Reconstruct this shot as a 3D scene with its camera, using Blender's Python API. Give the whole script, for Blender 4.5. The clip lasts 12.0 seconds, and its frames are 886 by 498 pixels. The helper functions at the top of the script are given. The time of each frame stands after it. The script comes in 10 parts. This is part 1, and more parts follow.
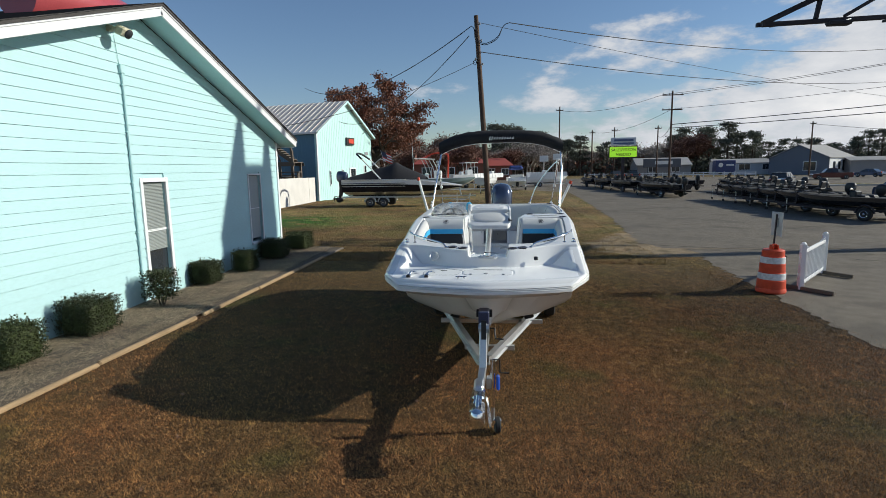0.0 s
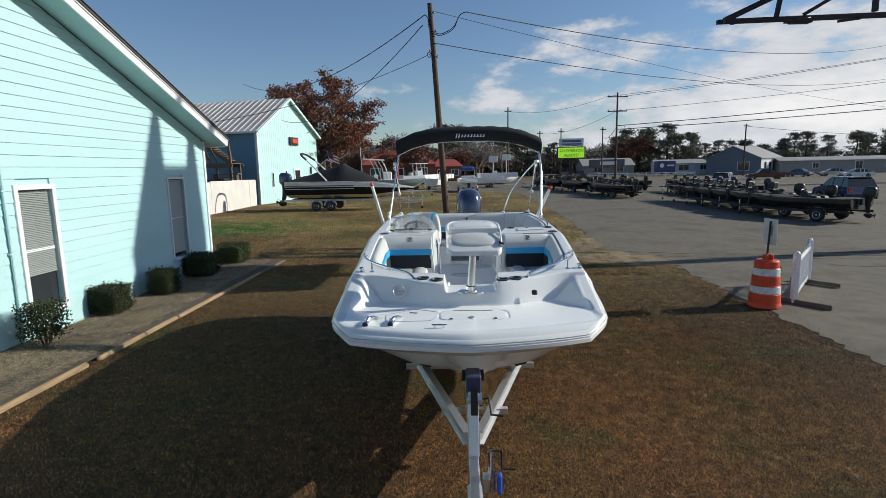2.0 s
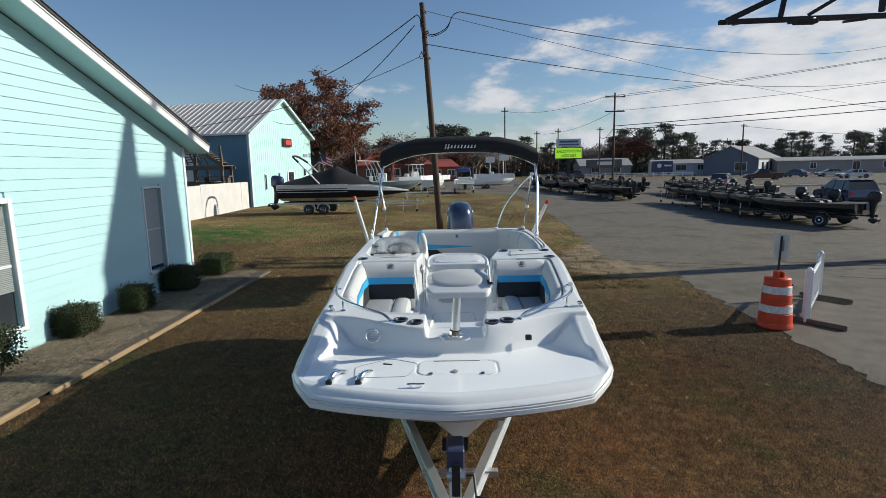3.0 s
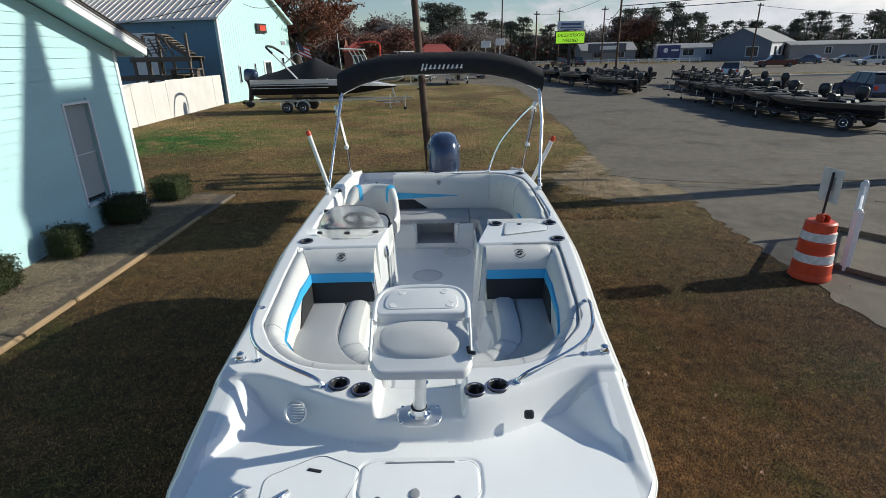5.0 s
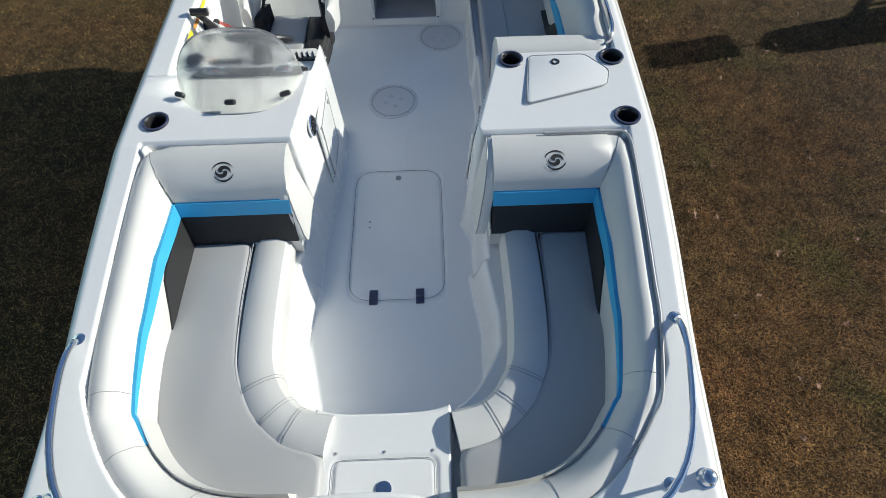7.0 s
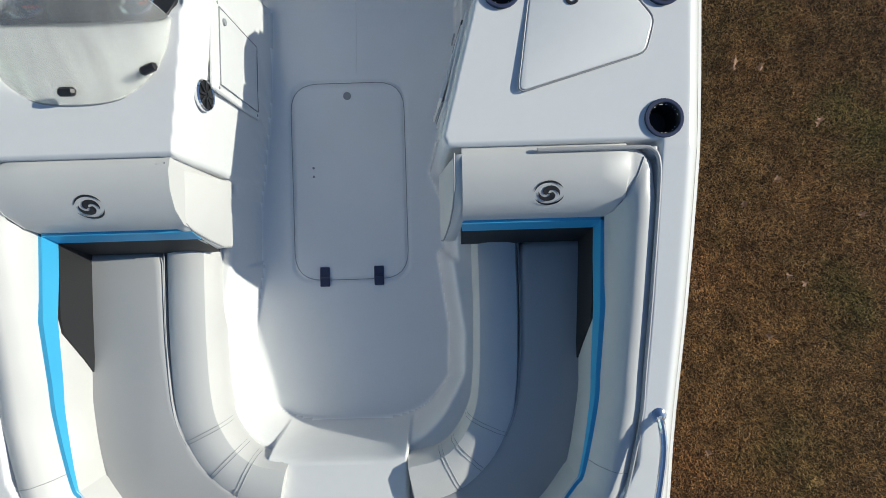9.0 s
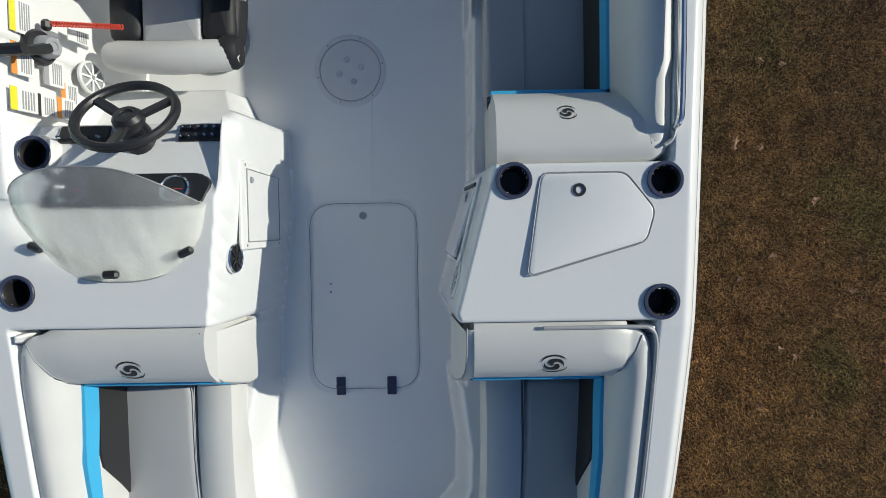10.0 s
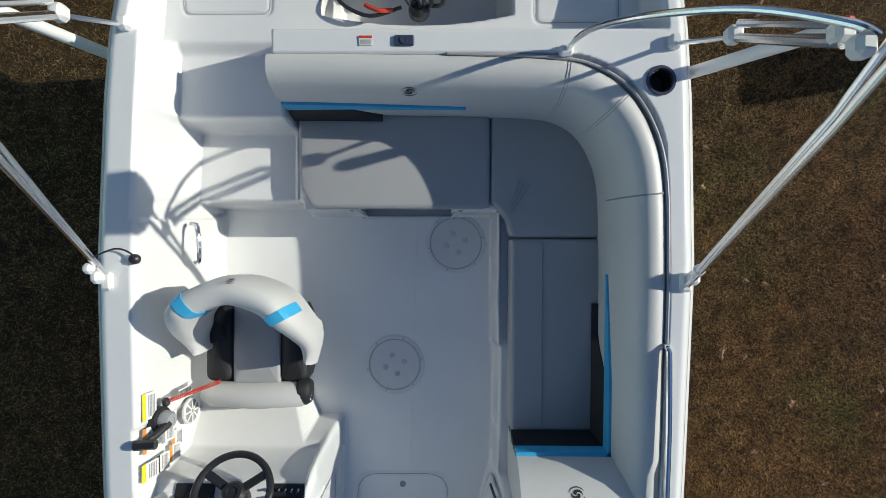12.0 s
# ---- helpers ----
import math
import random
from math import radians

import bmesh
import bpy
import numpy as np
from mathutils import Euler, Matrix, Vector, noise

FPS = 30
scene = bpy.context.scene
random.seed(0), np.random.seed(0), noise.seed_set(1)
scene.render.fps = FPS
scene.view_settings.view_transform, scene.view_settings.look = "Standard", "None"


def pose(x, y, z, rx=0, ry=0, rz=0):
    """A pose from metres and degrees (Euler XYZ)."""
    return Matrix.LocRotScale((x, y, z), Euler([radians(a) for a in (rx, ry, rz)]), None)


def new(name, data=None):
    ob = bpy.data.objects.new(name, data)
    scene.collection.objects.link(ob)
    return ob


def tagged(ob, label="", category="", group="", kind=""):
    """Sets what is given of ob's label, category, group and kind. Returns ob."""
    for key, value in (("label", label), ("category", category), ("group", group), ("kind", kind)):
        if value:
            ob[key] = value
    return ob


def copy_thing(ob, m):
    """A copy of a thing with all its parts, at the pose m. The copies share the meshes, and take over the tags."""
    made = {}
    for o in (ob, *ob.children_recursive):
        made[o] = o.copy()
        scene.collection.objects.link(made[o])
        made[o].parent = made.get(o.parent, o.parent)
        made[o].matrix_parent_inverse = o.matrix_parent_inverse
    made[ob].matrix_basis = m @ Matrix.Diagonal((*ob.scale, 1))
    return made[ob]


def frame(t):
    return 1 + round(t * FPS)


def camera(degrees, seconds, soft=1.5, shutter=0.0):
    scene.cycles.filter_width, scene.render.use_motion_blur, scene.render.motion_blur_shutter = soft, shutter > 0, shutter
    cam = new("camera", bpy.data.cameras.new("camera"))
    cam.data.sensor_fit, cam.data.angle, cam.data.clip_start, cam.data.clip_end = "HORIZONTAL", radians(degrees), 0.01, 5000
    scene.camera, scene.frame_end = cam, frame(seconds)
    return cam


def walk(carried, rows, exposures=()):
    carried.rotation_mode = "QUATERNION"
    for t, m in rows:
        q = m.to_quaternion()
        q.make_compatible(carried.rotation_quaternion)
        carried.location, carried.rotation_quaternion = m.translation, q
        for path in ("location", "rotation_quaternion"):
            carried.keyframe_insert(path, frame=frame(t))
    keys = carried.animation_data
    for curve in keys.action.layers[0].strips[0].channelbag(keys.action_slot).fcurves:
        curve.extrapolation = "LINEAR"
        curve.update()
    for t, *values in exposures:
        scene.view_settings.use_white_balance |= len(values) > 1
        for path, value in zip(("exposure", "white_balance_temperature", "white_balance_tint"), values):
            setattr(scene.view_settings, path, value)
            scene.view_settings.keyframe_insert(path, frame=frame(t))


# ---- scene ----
cam = camera(79.8, 12.0, 0.6)
METRES, EYE, TILT, LEAN, TURN = 11.0, 2.77, -8.6, 1.0, 6.2
ROWS = [
    (0.0, 0.0, 0.0, 0.0, 0.0, 0.0, 0.0),
    (0.5, -0.0299, 0.0185, 0.0027, -3.2, 0.04, 0.53),
    (1.0, -0.0389, 0.0611, 0.0099, -4.6, 0.05, 0.76),
    (1.5, -0.0299, 0.1135, 0.0175, -5.24, 0.03, 0.89),
    (2.0, -0.0156, 0.1582, 0.0282, -5.46, 0.02, 0.93),
    (2.5, -0.0035, 0.1893, 0.0415, -5.61, 0.01, 0.96),
    (4.5, 0.0237, 0.324, 0.1113, -6.14, -3.52, 1.13),
    (5.0, 0.0393, 0.3715, 0.1272, -6.4, -11.85, 1.18),
    (5.5, 0.0577, 0.4387, 0.145, -6.96, -21.22, 1.2),
    (6.0, 0.0674, 0.5049, 0.1635, -7.72, -30.36, 1.23),
    (6.5, 0.0679, 0.555, 0.1719, -7.97, -39.6, 1.17),
    (7.0, 0.0721, 0.5931, 0.1789, -8.11, -48.32, 1.03),
    (7.5, 0.0831, 0.6289, 0.1834, -8.31, -57.45, 0.92),
    (9.5, 0.1072, 0.7484, 0.1959, -7.58, -83.27, 0.35),
    (10.0, 0.1074, 0.7778, 0.2133, -7.21, -83.29, 0.35),
    (10.5, 0.1132, 0.8179, 0.2268, -7.14, -83.18, 0.41),
    (11.0, 0.1165, 0.8547, 0.2387, -6.8, -83.15, 0.37),
    (11.5, 0.1141, 0.885, 0.2568, -6.19, -83.13, 0.39),
    (12.0, 0.1087, 0.9104, 0.2751, -6.11, -83.03, 0.39),
]
walk(cam, [(t, pose(0.135, 0, EYE, TILT, LEAN, TURN) @ pose(METRES * x, METRES * y, METRES * z, 90 + pitch, roll, yaw)) for t, x, y, z, yaw, pitch, roll in ROWS],
     [(0.0, -0.08), (4.5, -0.08), (5.5, 0.0), (7.5, 0.02), (9.5, -0.28), (10.5, -0.39), (11.2, -0.37), (12.0, -0.30)])

# ---- world, sun ----
SUN = Vector((2.08, 0.40, 1.0)).normalized()
world = bpy.data.worlds.new("sky")
scene.world = world
world.use_nodes = True
wn, wl = world.node_tree.nodes, world.node_tree.links
wn.clear()
w_out = wn.new("ShaderNodeOutputWorld")
w_bg = wn.new("ShaderNodeBackground")
w_sky = wn.new("ShaderNodeTexSky")
w_sky.sky_type = "NISHITA"
w_sky.sun_disc = False
w_sky.sun_elevation = math.asin(SUN.z)
w_sky.sun_rotation = math.atan2(SUN.x, SUN.y)
w_sky.air_density, w_sky.dust_density, w_sky.ozone_density = 1.1, 0.2, 2.6
w_tc = wn.new("ShaderNodeTexCoord")
w_map = wn.new("ShaderNodeMapping")
w_map.inputs["Scale"].default_value = (1.7, 1.7, 4.2)
w_map.inputs["Location"].default_value = (0.35, 0.1, 0.25)
w_noise = wn.new("ShaderNodeTexNoise")
w_noise.inputs["Scale"].default_value = 2.6
w_noise.inputs["Detail"].default_value = 7.0
w_noise.inputs["Roughness"].default_value = 0.60
w_sep = wn.new("ShaderNodeSeparateXYZ")
w_low = wn.new("ShaderNodeMapRange")   # cumulus sits low over the land, on the sunny side
w_low.inputs["From Min"].default_value, w_low.inputs["From Max"].default_value = 0.36, 0.08
w_low.inputs["To Min"].default_value, w_low.inputs["To Max"].default_value = -0.20, 0.08
w_side = wn.new("ShaderNodeMapRange")
w_side.inputs["From Min"].default_value, w_side.inputs["From Max"].default_value = -0.22, 0.45
w_side.inputs["To Min"].default_value, w_side.inputs["To Max"].default_value = -0.20, 0.135
w_add = wn.new("ShaderNodeMath")
w_add2 = wn.new("ShaderNodeMath")
w_ramp = wn.new("ShaderNodeMapRange")
w_ramp.interpolation_type = "SMOOTHSTEP"
w_ramp.inputs["From Min"].default_value, w_ramp.inputs["From Max"].default_value = 0.50, 0.63
w_shade = wn.new("ShaderNodeMapRange")
w_shade.inputs["From Min"].default_value, w_shade.inputs["From Max"].default_value = 0.5, 0.85
w_col = wn.new("ShaderNodeMix")
w_col.data_type = "RGBA"
w_col.inputs[6].default_value = (5.6, 6.1, 6.9, 1)
w_col.inputs[7].default_value = (10.2, 10.2, 10.2, 1)
w_tint = wn.new("ShaderNodeMix")          # clean winter air, bluer than the model
w_tint.data_type, w_tint.blend_type = "RGBA", "MULTIPLY"
w_tint.inputs["Factor"].default_value = 1.0
w_tint.inputs[7].default_value = (0.92, 1.0, 1.13, 1)
w_mix = wn.new("ShaderNodeMix")
w_mix.data_type = "RGBA"
wl.new(w_tc.outputs["Generated"], w_map.inputs["Vector"])
wl.new(w_map.outputs["Vector"], w_noise.inputs["Vector"])
wl.new(w_tc.outputs["Generated"], w_sep.inputs["Vector"])
wl.new(w_sep.outputs["Z"], w_low.inputs["Value"])
wl.new(w_sep.outputs["X"], w_side.inputs["Value"])
wl.new(w_noise.outputs["Fac"], w_add.inputs[0])
wl.new(w_low.outputs["Result"], w_add.inputs[1])
wl.new(w_add.outputs[0], w_add2.inputs[0])
wl.new(w_side.outputs["Result"], w_add2.inputs[1])
wl.new(w_add2.outputs[0], w_ramp.inputs["Value"])
wl.new(w_add2.outputs[0], w_shade.inputs["Value"])
wl.new(w_shade.outputs["Result"], w_col.inputs["Factor"])
wl.new(w_ramp.outputs["Result"], w_mix.inputs["Factor"])
wl.new(w_sky.outputs["Color"], w_tint.inputs[6])
wl.new(w_tint.outputs[2], w_mix.inputs[6])
wl.new(w_col.outputs[2], w_mix.inputs[7])
wl.new(w_mix.outputs[2], w_bg.inputs["Color"])
w_bg.inputs["Strength"].default_value = 0.092
wl.new(w_bg.outputs[0], w_out.inputs[0])

sun_data = bpy.data.lights.new("sun", "SUN")
sun_data.energy, sun_data.angle, sun_data.color = 5.0, radians(0.53), (0.98, 0.965, 0.85)
sun = new("sun", sun_data)
sun.rotation_euler = (-SUN).to_track_quat("-Z", "Y").to_euler()
scene.view_settings.exposure = 0.0

# ---- materials ----
def surf(name, col, rough=0.5, metal=0.0, var=0.12, scale=6.0, fine=60.0, bump=0.0, coat=0.0, stretch=(1, 1, 1), island=0.0, col2=None, spec=0.5, trans=0.0, emit=None):
    """A node material: base colour varied at two scales, with roughness variation and bump."""
    m = bpy.data.materials.new(name)
    m.use_nodes = True
    n, l = m.node_tree.nodes, m.node_tree.links
    p = n["Principled BSDF"]
    p.inputs["Metallic"].default_value = metal
    p.inputs["Specular IOR Level"].default_value = spec
    p.inputs["Coat Weight"].default_value = coat
    p.inputs["Coat Roughness"].default_value = 0.08
    p.inputs["Transmission Weight"].default_value = trans
    tc = n.new("ShaderNodeTexCoord")
    mp = n.new("ShaderNodeMapping")
    mp.inputs["Scale"].default_value = stretch
    l.new(tc.outputs["Object"], mp.inputs["Vector"])
    big, small = n.new("ShaderNodeTexNoise"), n.new("ShaderNodeTexNoise")
    big.inputs["Scale"].default_value, small.inputs["Scale"].default_value = scale, fine
    big.inputs["Detail"].default_value, small.inputs["Detail"].default_value = 5.0, 3.0
    l.new(mp.outputs["Vector"], big.inputs["Vector"])
    l.new(mp.outputs["Vector"], small.inputs["Vector"])
    mixf = n.new("ShaderNodeMath")
    mixf.operation = "MULTIPLY_ADD"
    mixf.inputs[1].default_value, mixf.inputs[2].default_value = 0.45, 0.0
    l.new(small.outputs["Fac"], mixf.inputs[0])
    add = n.new("ShaderNodeMath")
    add.operation = "MULTIPLY_ADD"
    add.inputs[1].default_value = 0.55
    l.new(big.outputs["Fac"], add.inputs[0])
    l.new(mixf.outputs[0], add.inputs[2])
    ctr = n.new("ShaderNodeMapRange")
    ctr.inputs["From Min"].default_value, ctr.inputs["From Max"].default_value = 0.3, 0.7
    l.new(add.outputs[0], ctr.inputs["Value"])
    mix = n.new("ShaderNodeMix")
    mix.data_type = "RGBA"
    a = [c * (1 - var) for c in col]
    b = col2 or [min(1, c * (1 + var)) for c in col]
    mix.inputs[6].default_value, mix.inputs[7].default_value = (*a, 1), (*b, 1)
    l.new(ctr.outputs["Result"], mix.inputs["Factor"])
    out = mix.outputs[2]
    if island:
        geo, obi = n.new("ShaderNodeNewGeometry"), n.new("ShaderNodeObjectInfo")
        sm = n.new("ShaderNodeMath")
        l.new(geo.outputs["Random Per Island"], sm.inputs[0])
        l.new(obi.outputs["Random"], sm.inputs[1])
        mr = n.new("ShaderNodeMapRange")
        mr.inputs["From Max"].default_value = 2.0
        mr.inputs["To Min"].default_value, mr.inputs["To Max"].default_value = 1 - island, 1 + island
        l.new(sm.outputs[0], mr.inputs["Value"])
        hsv = n.new("ShaderNodeHueSaturation")
        l.new(mr.outputs["Result"], hsv.inputs["Value"])
        l.new(out, hsv.inputs["Color"])
        out = hsv.outputs["Color"]
    l.new(out, p.inputs["Base Color"])
    rr = n.new("ShaderNodeMapRange")
    rr.inputs["To Min"].default_value, rr.inputs["To Max"].default_value = max(0.02, rough * 0.85), min(1, rough * 1.15)
    l.new(big.outputs["Fac"], rr.inputs["Value"])
    l.new(rr.outputs["Result"], p.inputs["Roughness"])
    if bump:
        bp = n.new("ShaderNodeBump")
        bp.inputs["Strength"].default_value = min(1.0, bump)
        bp.inputs["Distance"].default_value = 0.01
        l.new(small.outputs["Fac"], bp.inputs["Height"])
        l.new(bp.outputs["Normal"], p.inputs["Normal"])
    if emit:
        p.inputs["Emission Color"].default_value = (*emit[:3], 1)
        p.inputs["Emission Strength"].default_value = emit[3]
    return m


GEL = surf("gelcoat", (0.80, 0.80, 0.785), 0.22, var=0.02, scale=2, fine=25, bump=0.015, coat=0.25)
NONSKID = surf("nonskid", (0.91, 0.915, 0.90), 0.30, var=0.04, scale=3, fine=260, bump=0.06, coat=0.3)
VINYL = surf("vinyl_grey", (0.40, 0.402, 0.405), 0.48, var=0.05, scale=4, fine=420, bump=0.03)
VINYL_LIGHT = surf("vinyl_light", (0.63, 0.625, 0.60), 0.45, var=0.06, scale=4, fine=420, bump=0.025)
CYAN = surf("vinyl_blue", (0.05, 0.41, 0.70), 0.42, var=0.06, scale=5, fine=420, bump=0.025)
BLACKV = surf("vinyl_black", (0.018, 0.018, 0.02), 0.62, var=0.1, scale=5, fine=240, bump=0.12)
CHROME = surf("stainless", (0.78, 0.79, 0.8), 0.12, 1.0, var=0.03, scale=4, fine=40)
GALV = surf("galvanised", (0.56, 0.58, 0.6), 0.35, 0.9, var=0.15, scale=9, fine=60, bump=0.05)
ALU = surf("aluminium", (0.66, 0.67, 0.68), 0.38, 0.85, var=0.08, scale=6, fine=50)
BLACKP = surf("black_plastic", (0.02, 0.02, 0.022), 0.4, var=0.15, scale=8, fine=90, bump=0.04)
BRIGHT = surf("brushed_stainless", (0.92, 0.92, 0.92), 0.19, 1.0, var=0.03, scale=4, fine=40)
NAVY = surf("navy_trim", (0.05, 0.06, 0.11), 0.3, var=0.1, scale=6)
WHITEP = surf("white_plastic", (0.78, 0.78, 0.76), 0.4, var=0.04, scale=6, fine=70, bump=0.02)
GREYP = surf("grey_plastic", (0.30, 0.31, 0.32), 0.45, var=0.1, scale=8)
COWL = surf("cowl_blue", (0.045, 0.065, 0.12), 0.18, 0.3, var=0.08, scale=5, coat=0.6)
COWL_LIGHT = surf("cowl_silver", (0.20, 0.24, 0.31), 0.25, 0.4, var=0.08, scale=5, coat=0.4)
ACRYL = surf("acrylic_dew", (0.70, 0.72, 0.725), 0.012, var=0.16, scale=7, fine=150, bump=0.05, trans=0.88, stretch=(3, 0.8, 0.8))
CANVAS = surf("black_canvas", (0.012, 0.012, 0.015), 0.85, var=0.2, scale=5, fine=300, bump=0.2)
RUBBER = surf("tyre_rubber", (0.022, 0.022, 0.022), 0.8, var=0.2, scale=12, fine=120, bump=0.1)
RED = surf("red_plastic", (0.62, 0.06, 0.03), 0.45, var=0.08, scale=8)
ORANGE = surf("orange_plastic", (0.60, 0.060, 0.018), 0.5, var=0.25, scale=7, fine=60, bump=0.05)
REFLECT = surf("reflective_white", (0.62, 0.64, 0.66), 0.45, var=0.35, scale=16, fine=80)
SIDING = surf("mint_paint", (0.435, 0.645, 0.660), 0.6, var=0.07, scale=1.6, fine=30, spec=0.25, bump=0.06, stretch=(1, 0.3, 1))
WHITEPAINT = surf("white_paint", (0.72, 0.73, 0.74), 0.5, var=0.06, scale=3, fine=40, bump=0.05)
SHINGLE = surf("shingle", (0.055, 0.050, 0.048), 0.9, var=0.3, scale=5, fine=50, bump=0.4)
METALWALL = surf("mint_metal", (0.52, 0.78, 0.75), 0.45, var=0.05, scale=0.6, fine=9)
METALROOF = surf("metal_roof", (0.60, 0.57, 0.53), 0.5, 0.15, var=0.18, scale=0.7, fine=6, stretch=(1, 4, 1))
BLUEWALL = surf("blue_metal", (0.10, 0.23, 0.33), 0.5, var=0.06, scale=0.6, fine=9)
GLASS = surf("dark_glass", (0.03, 0.035, 0.04), 0.06, var=0.1, scale=2, spec=0.8)
BLIND = surf("blind", (0.33, 0.36, 0.35), 0.7, var=0.06, scale=3)
TIMBER = surf("old_timber", (0.13, 0.105, 0.08), 0.8, var=0.3, scale=4, fine=40, bump=0.3, stretch=(6, 0.6, 6))
EDGING = surf("edging_timber", (0.30, 0.20, 0.11), 0.85, var=0.5, scale=3, fine=40, bump=0.3, stretch=(6, 0.6, 6))
POLEWOOD = surf("pole_wood", (0.085, 0.05, 0.033), 0.85, var=0.35, scale=6, fine=50, bump=0.3, stretch=(5, 5, 0.3))
MULCH = surf("mulch", (0.085, 0.064, 0.046), 0.95, var=0.55, scale=9, fine=70, bump=0.9)
STEEL = surf("dark_steel", (0.035, 0.03, 0.035), 0.6, 0.3, var=0.3, scale=3, fine=30)
WIRE = surf("wire_black", (0.02, 0.02, 0.022), 0.6)
BARK = surf("bark", (0.07, 0.055, 0.045), 0.9, var=0.35, scale=4, fine=30, bump=0.5, stretch=(3, 3, 0.5))
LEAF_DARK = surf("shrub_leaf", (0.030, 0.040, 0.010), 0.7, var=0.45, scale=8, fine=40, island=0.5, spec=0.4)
LEAF_OAK = surf("oak_leaf", (0.155, 0.056, 0.028), 0.7, var=0.35, scale=1.2, fine=8, island=0.5)
# woods: base colours lightened to carry the distance haze, there is no volume
HAZY_PINE = surf("hazy_pine_leaf", (0.112, 0.122, 0.090), 0.8, var=0.35, scale=0.3, fine=3, island=0.5)
HAZY_RUST = surf("hazy_rust_leaf", (0.17, 0.080, 0.055), 0.8, var=0.35, scale=0.4, fine=3, island=0.5)
HAZY_BARE = surf("hazy_bare_twig", (0.27, 0.232, 0.205), 0.9, var=0.25, scale=0.4, fine=3, island=0.4)


def ground_mat(name, a, b, c, spots, rough=0.95, bump=0.6, fine=90.0, blotch=0.3):
    """Two-colour ground with patches of a third, fine grain and relief."""
    m = surf(name, a, rough, var=0.0, scale=0.55, fine=fine, bump=bump, col2=b, spec=0.15)
    n, l = m.node_tree.nodes, m.node_tree.links
    p = n["Principled BSDF"]
    src = p.inputs["Base Color"].links[0].from_socket
    patch = n.new("ShaderNodeTexNoise")
    patch.inputs["Scale"].default_value, patch.inputs["Detail"].default_value = spots, 4.0
    grain = n.new("ShaderNodeTexNoise")
    grain.inputs["Scale"].default_value, grain.inputs["Detail"].default_value = fine * 1.7, 2.0
    tc = n.new("ShaderNodeTexCoord")
    l.new(tc.outputs["Object"], patch.inputs["Vector"])
    l.new(tc.outputs["Object"], grain.inputs["Vector"])
    mr = n.new("ShaderNodeMapRange")
    mr.inputs["From Min"].default_value, mr.inputs["From Max"].default_value = 0.5, 0.72
    l.new(patch.outputs["Fac"], mr.inputs["Value"])
    mx = n.new("ShaderNodeMix")
    mx.data_type = "RGBA"
    mx.inputs[7].default_value = (*c, 1)
    l.new(mr.outputs["Result"], mx.inputs["Factor"])
    l.new(src, mx.inputs[6])
    g2 = n.new("ShaderNodeMapRange")
    g2.inputs["From Min"].default_value, g2.inputs["From Max"].default_value = 0.3, 0.7
    g2.inputs["To Min"].default_value, g2.inputs["To Max"].default_value = 0.45, 1.6
    l.new(grain.outputs["Fac"], g2.inputs["Value"])
    hsv = n.new("ShaderNodeHueSaturation")
    blot, b2, pr = n.new("ShaderNodeTexNoise"), n.new("ShaderNodeMapRange"), n.new("ShaderNodeMath")
    blot.inputs["Scale"].default_value, blot.inputs["Detail"].default_value = 3.0, 10.0
    b2.inputs["From Min"].default_value, b2.inputs["From Max"].default_value = 0.3, 0.7
    b2.inputs["To Min"].default_value, b2.inputs["To Max"].default_value = 1 - blotch, 1 + blotch
    pr.operation = "MULTIPLY"
    l.new(tc.outputs["Object"], blot.inputs["Vector"])
    l.new(blot.outputs["Fac"], b2.inputs["Value"])
    l.new(b2.outputs["Result"], pr.inputs[0])
    l.new(g2.outputs["Result"], pr.inputs[1])
    l.new(pr.outputs[0], hsv.inputs["Value"])
    l.new(mx.outputs[2], hsv.inputs["Color"])
    l.new(hsv.outputs["Color"], p.inputs["Base Color"])
    return m


